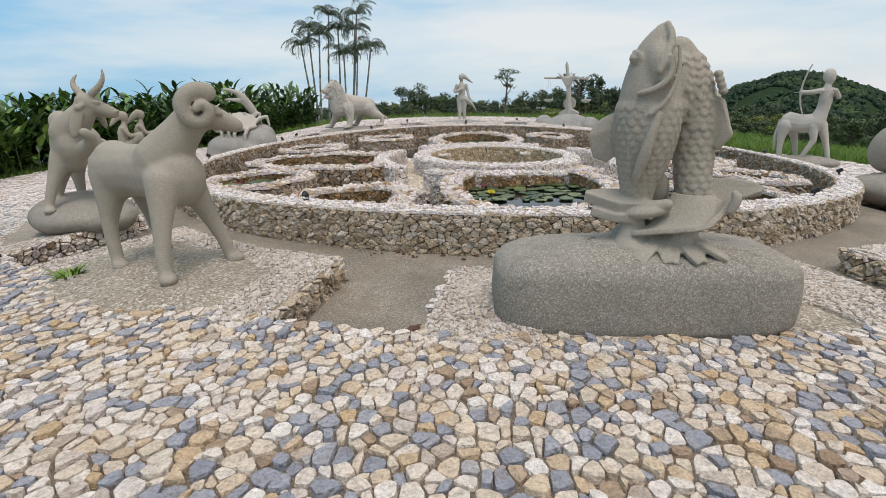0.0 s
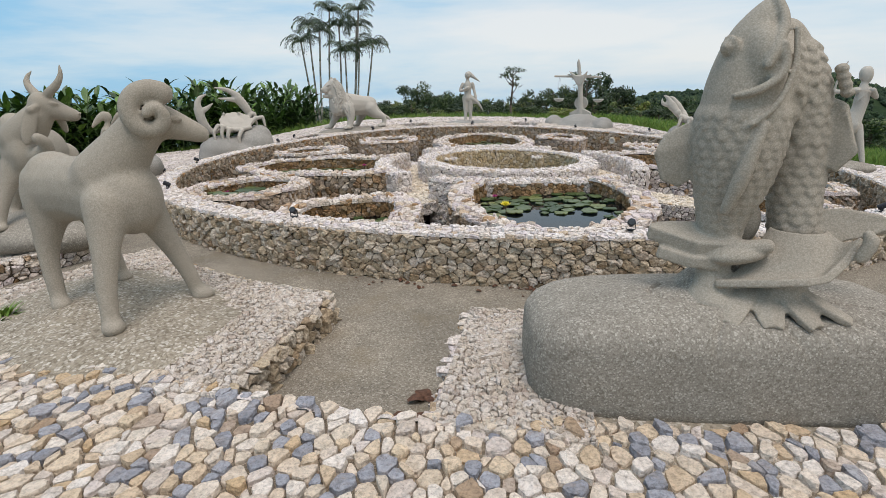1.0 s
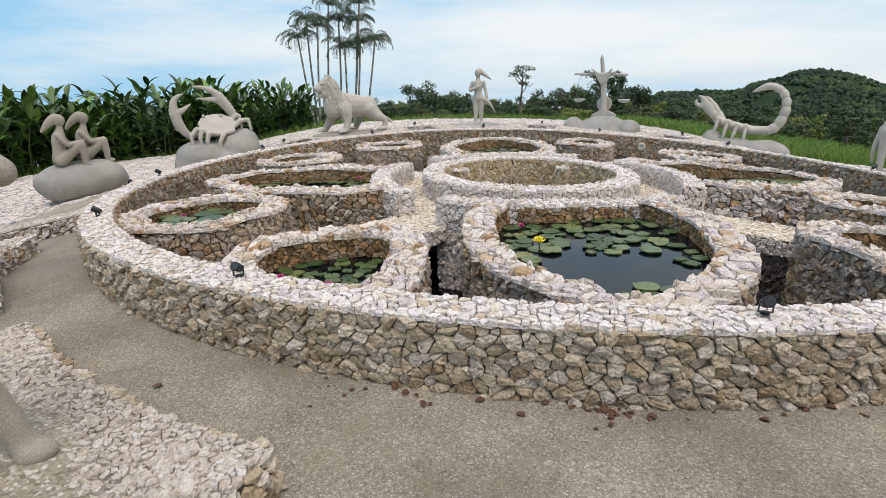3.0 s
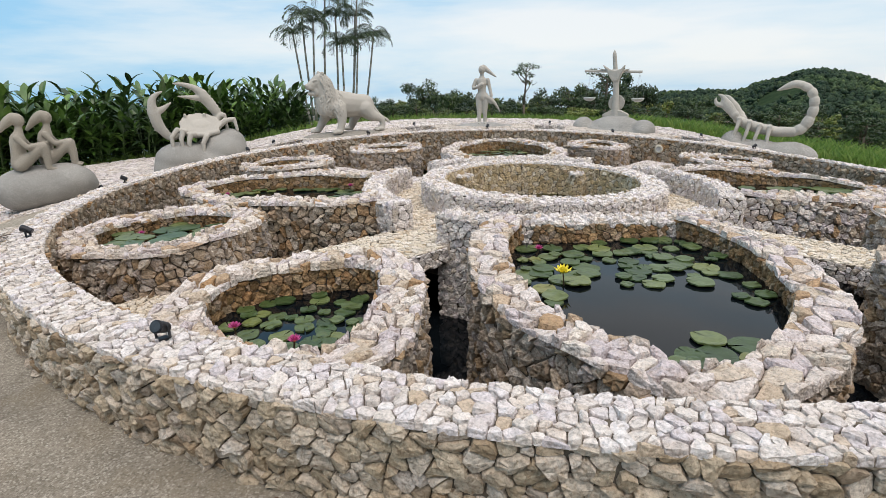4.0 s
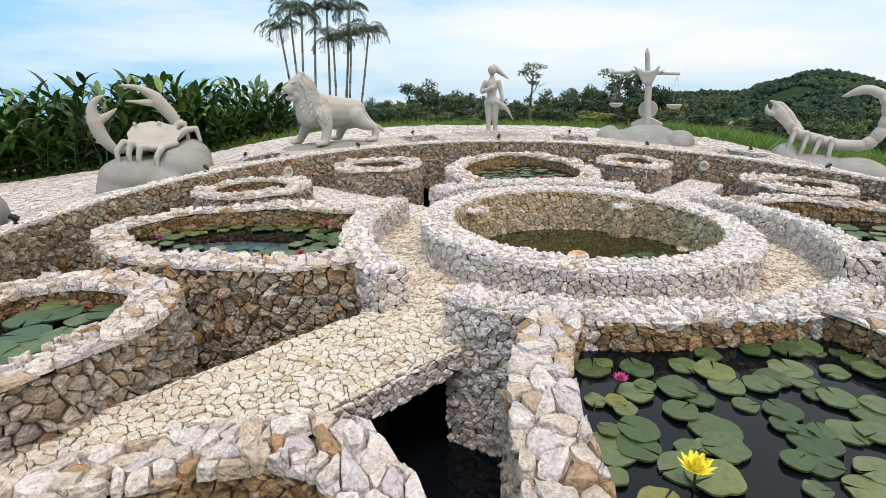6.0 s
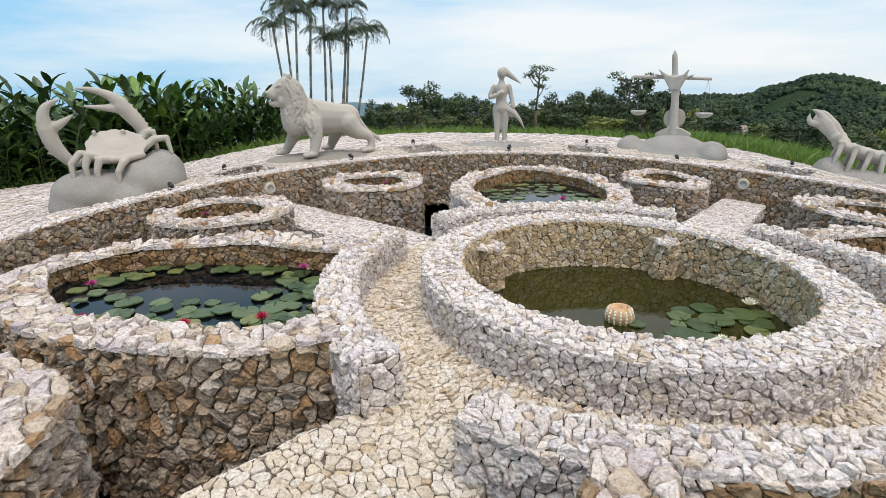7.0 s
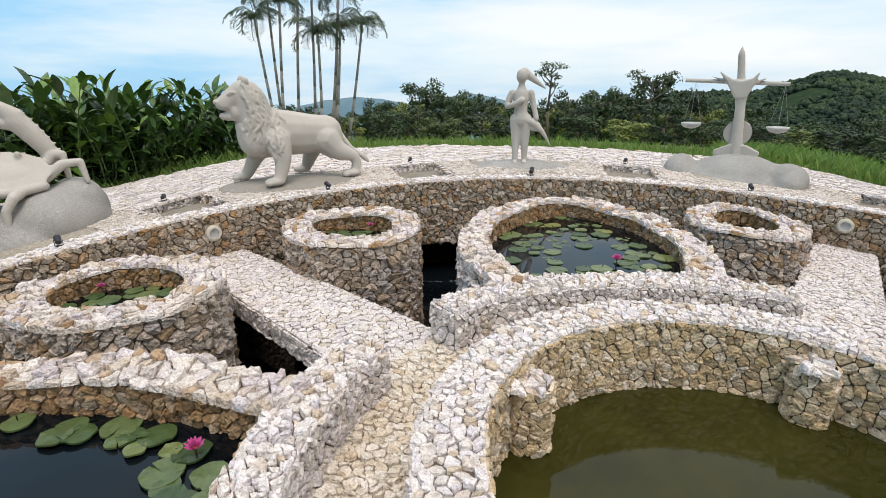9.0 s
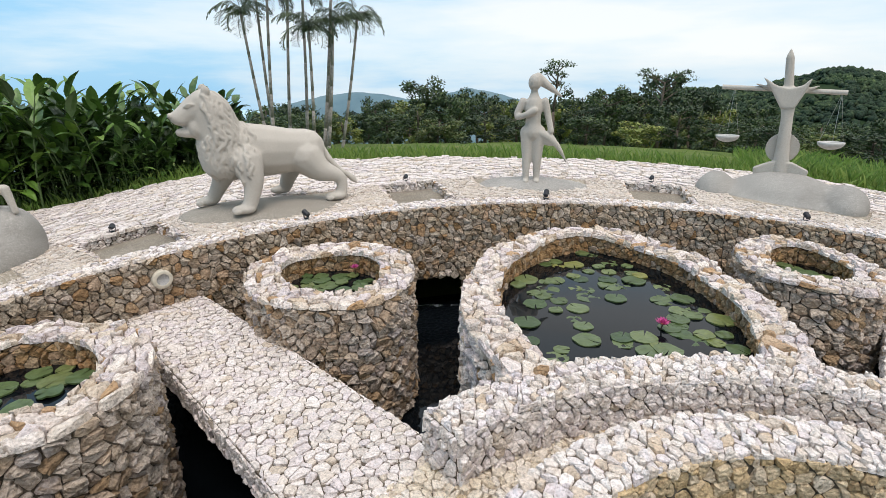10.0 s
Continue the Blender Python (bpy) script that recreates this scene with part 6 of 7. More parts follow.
def palm(seed, base, top, lean):
    rng = random.Random(seed)
    root = tagged(empty("palm_tree"), "slender palm with a grey ringed trunk and drooping fronds", "palm tree", "palm cluster")
    c = Clay()
    b, t = np.array(base), np.array(top)
    n = 9
    pts = []
    for i in range(n + 1):
        s = i / n
        p = b * (1 - s) + t * s + np.array(lean) * math.sin(math.pi * s) * 0.25
        pts.append((*p, 0.062 - 0.026 * s))
    c.limb(pts, 9)
    mesh_ob("trunk", np.concatenate(c.v), c.f, M["trunk"], root, smooth=True)
    for k in range(15):
        turn, rise, droop = 2 * math.pi * k / 15 + rng.uniform(-0.3, 0.3), rng.uniform(0.35, 1.5), rng.uniform(2.0, 3.3)
        L, segs = rng.uniform(0.85, 1.35), 24
        V, F = [], []
        x, z, ang = 0.0, 0.0, rise
        ca, sa = math.cos(turn), math.sin(turn)
        for i in range(segs):
            t0 = i / segs
            ww = 0.24 * math.sin(math.pi * (0.10 + 0.86 * t0)) ** 0.7 * rng.uniform(0.75, 1.1)
            nx, nz = x + L / segs * math.cos(ang), z + L / segs * math.sin(ang)
            hang = rng.uniform(0.35, 0.95)
            for s in (-1, 1):
                q = len(V)
                dx = ww * 0.5
                for (lx, ly, lz) in ((x, 0, z), (x + 0.022, 0, z - 0.004), (x + dx + 0.012, s * ww, z - ww * hang), (x + dx, s * ww, z - ww * hang - 0.012)):
                    V.append((top[0] + lx * ca - ly * sa, top[1] + lx * sa + ly * ca, top[2] + lz))
                F.append((q, q + 1, q + 2, q + 3))
            q = len(V)
            for (lx, ly, lz) in ((x, -0.010, z), (x, 0.010, z), (nx, 0.008, nz), (nx, -0.008, nz)):
                V.append((top[0] + lx * ca - ly * sa, top[1] + lx * sa + ly * ca, top[2] + lz))
            F.append((q, q + 1, q + 2, q + 3))
            x, z = nx, nz
            ang -= droop / segs
        mesh_ob("frond", V, F, M["palm"], root)


# foot, crown and its height, from the middle of the cluster
PX, PY = -5.7, 27.4
for k, (b, tx, tz) in enumerate(((-0.85, -1.54, 4.2), (-0.95, -1.27, 5.05), (-0.75, -0.36, 4.55), (-0.60, -0.12, 5.6), (-0.05, 0.35, 4.9), (0.38, 0.73, 3.65), (0.40, 1.09, 4.95), (0.50, 1.44, 5.5), (0.65, 1.37, 3.85), (0.80, 1.87, 4.1))):
    dy = 0.6 * math.sin(k * 2.3)
    palm(60 + k, (PX + b, PY + dy, -1.6), (PX + tx, PY + dy * 1.5, tz), (-0.25 if tx < 0 else 0.25, 0, 0))


# far hills: lumpy wooded ground; beyond them the blue ridge and the sea
def hill_mat(name, c1, c2, c3, scale):
    m, n, l, b = mat(name, 1.0, 0, 0.05)
    geo = n.new("ShaderNodeNewGeometry").outputs["Position"]
    c = ramp(n, l, noise_node(n, l, scale, 8, 0.7, geo), [(0.32, c1), (0.5, c2), (0.68, c3)])
    l.new(c, b.inputs["Base Color"])
    return m


def woods_mat():
    m, n, l, b = mat("hill_woods_haze_tint", 0.9, 0, 0.2)
    geo = n.new("ShaderNodeNewGeometry")
    # crown greens, raised and blued to paint in the haze over the valley
    c = ramp(n, l, geo.outputs["Random Per Island"], [(0.0, (0.026, 0.047, 0.030)), (0.6, (0.042, 0.070, 0.040)), (1.0, (0.066, 0.095, 0.048))])
    patch = ramp(n, l, noise_node(n, l, 0.06, 5, 0.6, geo.outputs["Position"]), [(0.36, (0.55, 0.62, 0.72)), (0.5, (1.0, 1.0, 1.0)), (0.66, (1.75, 1.6, 1.15))])
    c = mix(n, l, 1.0, c, patch, "MULTIPLY")
    f = ramp(n, l, noise_node(n, l, 1.6, 5, 0.7, geo.outputs["Position"]), [(0.35, (0.5, 0.52, 0.55)), (0.65, (1.35, 1.35, 1.25))])
    c = mix(n, l, 1.0, c, f, "MULTIPLY")
    l.new(c, b.inputs["Base Color"])
    bump(n, l, b, noise_node(n, l, 2.2, 5, 0.7, geo.outputs["Position"]), 1.0, 0.5)
    return m


M["wood"] = woods_mat()
M["hillside"] = hill_mat("hill_ground", (0.015, 0.029, 0.014), (0.024, 0.042, 0.019), (0.038, 0.055, 0.024), 0.4)
# haze of the distance is painted into the ridge and sea colours
M["ridge"] = hill_mat("ridge_haze_tint", (0.10, 0.165, 0.20), (0.125, 0.195, 0.225), (0.15, 0.215, 0.235), 0.01)
M["sea"] = hill_mat("sea_haze_tint", (0.36, 0.52, 0.62), (0.40, 0.56, 0.66), (0.44, 0.58, 0.67), 0.002)


def bearing(px):
    """Direction from the walk's start, by degrees to the right of straight ahead."""
    return math.sin(radians(px)), math.cos(radians(px))


HILL = [(8.0, -9.0), (12.0, -8.0), (15.0, -7.0), (17.5, -6.0), (19.5, -4.0), (21.5, -2.6), (24.0, -1.3), (26.5, -2.2), (28.0, -1.3), (30.0, 1.6), (32.0, 4.0), (33.3, 4.5), (35.0, 3.3), (37.0, 0.5), (39.5, -3.5), (43.0, -6.5), (50.0, -8.5), (60.0, -8.0), (80.0, -8.0)]
HD = 235.0


def hill_z(b, s):
    """Height on the hillside at bearing b, s from its foot (0) to its crest (1)."""
    top = np.interp(b, [p[0] for p in HILL], [p[1] for p in HILL])
    return -26 + (top + 26) * (math.sin(min(1, s) * math.pi / 2) ** 0.9) - max(0, s - 1) * 30


def hill_point(b, s):
    d = 105 + (HD - 105) * s
    x, y = bearing(b)
    z = hill_z(b, s) + 1.2 * noise.noise(Vector((b * 0.5, s * 9, 0.3)))
    return x * d, y * d, z


tagged(sheet("hill", hill_point, np.linspace(6, 88, 90), np.linspace(0, 1.35, 30), M["hillside"]), "wooded green hill across the valley", "hill", kind="structure")
rng = random.Random(9)
UNIT_ICOSA = unit_ball(1)
V, F = [], []
for k in range(19000):
    b, s = rng.uniform(8, 70), rng.random() ** 0.8 * 1.06
    if noise.noise(Vector((b * 0.22, s * 4.0, 5.0))) < -0.45 and s < 0.93:
        continue
    x, y, z = hill_point(b, s)
    r = rng.uniform(0.35, 0.95)
    q = len(V)
    ico_v, ico_f = UNIT_ICOSA
    ph = rng.uniform(0, 9)
    for p in ico_v:
        n1 = 1 + rng.uniform(-0.55, 0.55)
        V.append((x + p[0] * r * n1, y + p[1] * r * n1, z + r * 0.7 + p[2] * r * n1 * 0.95))
    F += [tuple(i + q for i in f) for f in ico_f]
tagged(mesh_ob("far_woods", V, F, M["wood"], smooth=True), "dark green tree crowns covering the far hill", "woods", kind="stuff")

RIDGE = [(-70, -120), (-24, -98), (-21, -68), (-18, -48), (-15, -32), (-11.5, -22), (-8.5, -27), (-5.5, -42), (-3, -38), (-1, -24), (0.9, -14), (3, -23), (6, -42), (9, -62), (14, -85), (30, -110)]


def ridge_point(b, s):
    x, y = bearing(b)
    top = np.interp(b, [p[0] for p in RIDGE], [p[1] for p in RIDGE]) + 2.5 * noise.noise(Vector((b * 0.8, 0, 0)))
    d = 1150 + 250 * s
    return x * d, y * d, -175 + (top + 175) * math.sin(min(s, 1) * math.pi / 2) - max(0, s - 1) * 60


tagged(sheet("backdrop_ridge", ridge_point, np.linspace(-70, 32, 160), np.linspace(0, 1.3, 12), M["ridge"]), "mountain ridge on the skyline, haze painted into its blue", "mountains", kind="structure")
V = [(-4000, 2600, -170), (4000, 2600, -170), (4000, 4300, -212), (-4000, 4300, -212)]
tagged(mesh_ob("backdrop_sea", V, [(0, 1, 2, 3)], M["sea"]), "strip of sea at the horizon, haze painted into its pale blue", "sea", kind="structure")

# two far houses on the hill
for b, s, w in ((44.5, 0.32, 5.0), (27.0, 0.42, 3.4)):
    x, y, z = hill_point(b, s)
    h = tagged(empty("house", pose(x, y, z - 1.7, 0, 0, -b)), "small pale far-off house among the hill trees", "house", "far houses")
    bm = bmesh.new()
    bmesh.ops.create_cube(bm, size=1)
    bmesh.ops.transform(bm, matrix=pose(0, 0, 1.5) @ Matrix.Diagonal((w, 4, 3, 1)), verts=bm.verts)
    part("wall", bm, M["house"], h)
    V = [(-w * 0.56, -2.4, 3), (w * 0.56, -2.4, 3), (w * 0.56, 2.4, 3), (-w * 0.56, 2.4, 3), (-w * 0.4, 0, 4.4), (w * 0.4, 0, 4.4)]
    mesh_ob("roof", V, [(0, 1, 5, 4), (2, 3, 4, 5), (1, 2, 5), (3, 0, 4), (3, 2, 1, 0)], M["roof"], h)
    for wx in (-0.28, 0.0, 0.28):
        bm = bmesh.new()
        bmesh.ops.create_cube(bm, size=1)
        bmesh.ops.transform(bm, matrix=pose(wx * w, -2.02, 1.6) @ Matrix.Diagonal((0.8, 0.1, 1.1, 1)), verts=bm.verts)
        part("window", bm, M["lens"], h)

# ---- lily pads and flowers ----
def pad_mesh(seed):
    rng = random.Random(seed)
    V, F, n = [(0, 0, 0.004)], [], 22
    gap = 0.075
    for ring, rr in ((1, 0.55), (2, 1.0)):
        for i in range(n):
            b = gap + (2 * math.pi - 2 * gap) * i / (n - 1)
            w = 1 + 0.035 * math.sin(5 * b + seed) + rng.uniform(-0.015, 0.015)
            z = 0.004 + (0.004 * math.sin(3 * b + seed) + 0.006 * (rng.random() < 0.12) if ring == 2 else 0.003 * math.sin(2 * b))
            V.append((rr * w * math.cos(b), rr * w * math.sin(b), z * 1.0 / 0.13 * 0.13))
    for i in range(n - 1):
        F.append((0, 1 + i, 2 + i))
        F.append((1 + i, 1 + n + i, 2 + n + i, 2 + i))
    top = len(V)
    V += [(x, y, z - 0.012) for x, y, z in V]
    F += [tuple(reversed([i + top for i in f])) for f in F[:]]
    for i in range(n - 1):
        F.append((1 + n + i, top + 1 + n + i, top + 2 + n + i, 2 + n + i))
    me = bpy.data.meshes.new("lily_pad")
    me.from_pydata(V, [], F)
    me.update()
    return me


PADS, PADS_DEEP = [], []
for s in range(5):
    a, b = pad_mesh(s), pad_mesh(s + 20)
    a.materials.append(M["pad"])
    b.materials.append(M["pad_deep"])
    PADS.append(a)
    PADS_DEEP.append(b)


def pads_in(line, z, count, rmin, rmax, seed, label, where=None, deep=0.2, tries=4000, joined=None):
    z = z + float(lift(*line.p[:-1].mean(0)))
    rng = random.Random(seed)
    lo, hi = line.p.min(0), line.p.max(0)
    poly = line.p[:-1]
    placed = []

    def inside(x, y):
        c = False
        for (x1, y1), (x2, y2) in zip(poly, np.roll(poly, -1, 0)):
            if (y1 > y) != (y2 > y) and x < (x2 - x1) * (y - y1) / (y2 - y1) + x1:
                c = not c
        return c

    for _ in range(tries):
        if len(placed) >= count:
            break
        x, y = rng.uniform(lo[0], hi[0]), rng.uniform(lo[1], hi[1])
        r = rng.uniform(rmin, rmax)
        if where is not None and rng.random() > where(x, y):
            continue
        if not inside(x, y):
            continue
        if min(np.hypot(poly[:, 0] - x, poly[:, 1] - y)) < r * 0.8 + 0.03:
            continue
        if any(math.hypot(x - a, y - b) < 0.54 * (r + c) for a, b, c in placed):
            continue
        placed.append((x, y, r))
        if joined is not None:
            me = rng.choice(PADS)
            mm = pose(x, y, z + 0.004 + 0.0045 * (len(placed) % 4), 0, 0, rng.uniform(0, 360)) @ Matrix.Diagonal((r, r, 1, 1))
            q = len(joined[0])
            joined[0] += [tuple(mm @ v.co) for v in me.vertices]
            joined[1] += [tuple(i + q for i in f.vertices) for f in me.polygons]
            continue
        ob = new("lily_pad", rng.choice(PADS_DEEP if rng.random() < deep else PADS))
        ob.matrix_world = pose(x, y, z + 0.004 + 0.0045 * (len(placed) % 4), rng.uniform(-2, 2), rng.uniform(-2, 2), rng.uniform(0, 360)) @ Matrix.Diagonal((r, r, 1, 1))
        tagged(ob, label, "lily pad", "floating lily pads")
    return placed


def pond_frame(a):
    """Radius and angle from the pond's axis for a place."""
    def f(x, y):
        dx, dy = x - CX, y - CY
        return math.hypot(dx, dy), ((math.degrees(math.atan2(dy, dx)) - AX - a) + 180) % 360 - 180
    return f


def left_where(x, y):
    """Pads crowd along the walls and leave a patch of open water."""
    u, v = (x + 2.85) / 0.85, (y - 11.40) / 0.38
    return 0.02 if u * u + v * v < 1.0 else 1.0


def near_where(x, y):
    r, d = pond_frame(179)(x, y)
    if r < 3.95 or (d > 7 and r < 4.5) or (d < -8 and r < 4.3):
        return 1.0
    if r > 4.8 and d > -3:
        return 0.9
    return 0.018


PADLAB = "flat green notched lily pad floating on the pond"
pads_in(pond_water[2], Z_POND, 76, 0.055, 0.125, 1, PADLAB, near_where, 0.35)
pads_in(pond_water[1], Z_POND, 84, 0.055, 0.115, 2, PADLAB, left_where, 0.25)
pads_in(pond_water[0], Z_POND, 70, 0.06, 0.125, 3, PADLAB, lambda x, y: 1.0 if noise.noise(Vector((x * 1.1, y * 1.1, 4))) > -0.3 else 0.12, 0.25)
FARPADS = [[], []]
pads_in(pond_water[3], Z_POND, 55, 0.08, 0.14, 4, PADLAB, lambda x, y: 1.0 if noise.noise(Vector((x * 0.9, y * 0.9, 7))) > 0.0 else 0.1, 0.3, joined=FARPADS)
for k in range(4, 12):
    pads_in(pond_water[k], Z_POND + (0.13 if k == 7 else 0.03), 48 if k == 8 else 30 if k in (4, 6) else 24, 0.045 if k == 8 else 0.06 if k != 7 else 0.09, 0.088 if k == 8 else 0.11 if k != 7 else 0.15, 10 + k, PADLAB, None, 0.9 if k in (5, 7) else 0.35, joined=None if k == 8 else FARPADS)
tagged(mesh_ob("floating_leaf_cover", FARPADS[0], FARPADS[1], M["pad_far"]), "green lily leaves covering the farther ponds", "lily pads", kind="stuff")
cline = ring_line(R_CI)
pads_in(cline, Z_POOL, 18, 0.10, 0.15, 30, PADLAB, lambda x, y: 1.0 if (x - 2.02) ** 2 + (y - 11.0) ** 2 < 0.66 ** 2 else 0.0, 0.6)
pads_in(cline, Z_POOL, 12, 0.06, 0.11, 31, PADLAB, lambda x, y: 1.0 if y < 11.35 and x < 1.7 and x > 0.3 else 0.0, 0.2)


def lily(x, y, z, key, size, up, label, seed=0):
    rng = random.Random(seed)
    root = tagged(empty("water_lily", pose(x, y, z + float(lift(x, y)), 0, 0, rng.uniform(0, 90))), label, "water lily", "water lilies")
    c = Clay()
    c.limb([(rng.uniform(-0.03, 0.03), 0.02, -0.03, 0.006), (0, 0, up, 0.006)])
    mesh_ob("stem", np.concatenate(c.v), c.f, M["stem"], root)
    for layer, (n, rise, L) in enumerate(((10, 0.35, 1.0), (9, 0.8, 0.9), (7, 1.2, 0.72))):
        for k in range(n):
            V, F = blade(size * L, size * 0.17, -0.5, 2 * math.pi * (k + 0.5 * layer) / n, rise, (0, 0, up), 3, 0.3)
            mesh_ob("petal", V, F, M[key], root)
    bm = bmesh.new()
    bmesh.ops.create_icosphere(bm, subdivisions=1, radius=size * 0.2)
    bmesh.ops.transform(bm, matrix=pose(0, 0, up + size * 0.15), verts=bm.verts)
    part("flower_centre", bm, M["yellow"], root)


YEL = "open yellow water lily standing above the pads"
PNK = "open magenta pink water lily above the water"
RED = "deep red water lily bloom above the pads"
WHT = "cream white water lily bloom in the centre pool"
lily(0.65, 7.55, Z_POND, "yellow", 0.09, 0.10, YEL, 1)
lily(0.57, 8.30, Z_POND, "pink", 0.055, 0.06, PNK, 2)
for n, (x, y) in enumerate(((-1.63, 6.50), (-1.19, 6.31))):
    lily(x, y, Z_POND + 0.03, "pink", 0.052, 0.12, PNK, 3 + n)
lily(-3.72, 8.98, Z_POND + 0.03, "pink", 0.05, 0.10, PNK, 5)
for n, (x, y) in enumerate(((-2.68, 10.37), (-2.45, 10.44), (-3.33, 10.58), (-1.90, 10.53))):
    lily(x, y, Z_POND, "red", 0.068, 0.07, RED, 6 + n)
for n, (x, y) in enumerate(((-3.78, 11.34), (-1.90, 11.63))):
    lily(x, y, Z_POND, "pink", 0.065, 0.07, PNK, 10 + n)
lily(1.17, 14.62, Z_POND, "pink", 0.075, 0.08, PNK, 12)
lily(-1.65, 15.72, Z_POND + 0.03, "pink", 0.055, 0.09, PNK, 13)
lily(-3.89, 13.80, Z_POND + 0.03, "pink", 0.05, 0.09, PNK, 14)
lily(2.35, 11.60, Z_POOL, "whitef", 0.085, 0.10, WHT, 15)
lily(1.76, 10.90, Z_POOL, "whitef", 0.065, 0.07, WHT, 16)
lily(0.62, 10.90, Z_POOL, "pink", 0.06, 0.07, PNK, 17)

# ---- fountain pot and pool buttresses ----
pot = tagged(empty("fountain_pot", pose(1.06, 11.38, Z_POOL)), "small terracotta fountain pot with pale stripes in the pool", "fountain")
prof = [(0.075, -0.08), (0.10, -0.02), (0.125, 0.03), (0.125, 0.08), (0.10, 0.125), (0.085, 0.14), (0.07, 0.135), (0.065, 0.10), (0.0, 0.095)]
ns = 28
V = [(r * math.cos(2 * math.pi * j / ns), r * math.sin(2 * math.pi * j / ns), z) for r, z in prof for j in range(ns)]
F = [(i * ns + j, i * ns + (j + 1) % ns, (i + 1) * ns + (j + 1) % ns, (i + 1) * ns + j) for i in range(len(prof) - 1) for j in range(ns)]
mesh_ob("pot_body", V, F, M["pot"], pot, smooth=True)
for k in range(14):
    c = Clay()
    b = 2 * math.pi * k / 14
    c.chain([(0.104 * math.cos(b), 0.104 * math.sin(b), 0.122, 0.008), (0.126 * math.cos(b), 0.126 * math.sin(b), 0.06, 0.011), (0.113 * math.cos(b), 0.113 * math.sin(b), 0.0, 0.009)], 1)
    mesh_ob("rib", np.concatenate(c.v), c.f, M["whitef"], pot, smooth=True)
c = Clay()
c.tube((0, 0, -0.35), (0, 0, -0.05), 0.05, 0.05, 14)
mesh_ob("stand", np.concatenate(c.v), c.f, M["pot"], pot)

BUTTRESS = [51.0, -40.5]
buttresses = []
for a in BUTTRESS:
    x, y = xy(R_CI - 0.09, a)
    ob = tagged(empty("stone_buttress"), "round stacked-stone buttress against the pool wall", "buttress", "pool buttresses")
    ln = Line([(x + 0.13 * math.cos(t), y + 0.13 * math.sin(t)) for t in np.linspace(0, 2 * math.pi, 24, endpoint=False)], True, 0.03)
    core("buttress_core", ln, 0.0, 0.12, -0.5, -0.5, 0.17, ob)
    lay(ob, side_stones(ln, 0.0, -0.30, 0.18, 0.08, -1, relief=0.02, seed=300, worn=True), "pool", near=nearest(0, 9, 0), most=60)
    def cap_where(u, v, h, x=x, y=y):
        return np.stack([x - 0.15 + u, y - 0.15 + v, 0.175 + h], 1)
    lay(ob, stones(cap_where, 0.30, 0.30, 0.085, relief=0.03, seed=301, keep=lambda u, v: (u - 0.15) ** 2 + (v - 0.15) ** 2 < 0.021), "white", name="cap_stone", near=nearest(0, 9, 0), most=20)

# ---- flood lamps ----
def flood_lamp(m):
    root = tagged(empty("flood_lamp", m), "small black tilted flood lamp on the wall", "lamp", "garden flood lamps")
    bm = bmesh.new()
    bmesh.ops.create_cone(bm, cap_ends=True, segments=18, radius1=0.036, radius2=0.046, depth=0.12)
    bmesh.ops.bevel(bm, geom=bm.edges[:], offset=0.005, segments=1, affect="EDGES")
    bmesh.ops.transform(bm, matrix=pose(0, 0, 0.085, 62, 0, 0), verts=bm.verts)
    housing = part("housing", bm, M["black"], root, "matt black lamp housing")
    bm = bmesh.new()
    bmesh.ops.create_cone(bm, cap_ends=True, segments=18, radius1=0.036, radius2=0.036, depth=0.006)
    bmesh.ops.transform(bm, matrix=pose(0, 0, 0.085, 62, 0, 0) @ pose(0, 0, 0.0645), verts=bm.verts)
    part("lens", bm, M["lens"], housing, "dark glass lens")
    bm = bmesh.new()
    for sx in (-1, 1):
        q = bmesh.ops.create_cube(bm, size=1)["verts"]
        bmesh.ops.transform(bm, matrix=pose(sx * 0.047, 0, 0.05) @ Matrix.Diagonal((0.006, 0.022, 0.09, 1)), verts=q)
    q = bmesh.ops.create_cube(bm, size=1)["verts"]
    bmesh.ops.transform(bm, matrix=pose(0, 0, 0.008) @ Matrix.Diagonal((0.10, 0.022, 0.006, 1)), verts=q)
    part("bracket", bm, M["black"], root)
    bm = bmesh.new()
    bmesh.ops.create_cone(bm, cap_ends=True, segments=14, radius1=0.032, radius2=0.03, depth=0.02)
    part("base_plate", bm, M["black"], root)
    return root


first = None
for k in range(12):
    a = 30.0 * k
    x, y = xy(6.24, a)
    m = pose(x, y, Z_RIM + 0.028 + lift(x, y), 0, 0, a + AX + 90 + (25 if k % 2 else -20)) @ Matrix.Scale(0.86, 4)
    first = flood_lamp(m) if first is None else (copy_thing(first, m) and first)
for k in range(12):
    a = 30.0 * k + 15
    if k in (5, 6):
        continue
    x, y = xy(notch_r(a) + 0.07, a)
    copy_thing(first, pose(x, y, ground_z(x, y) + 0.012, 0, 0, a + AX - 90) @ Matrix.Scale(0.86, 4))

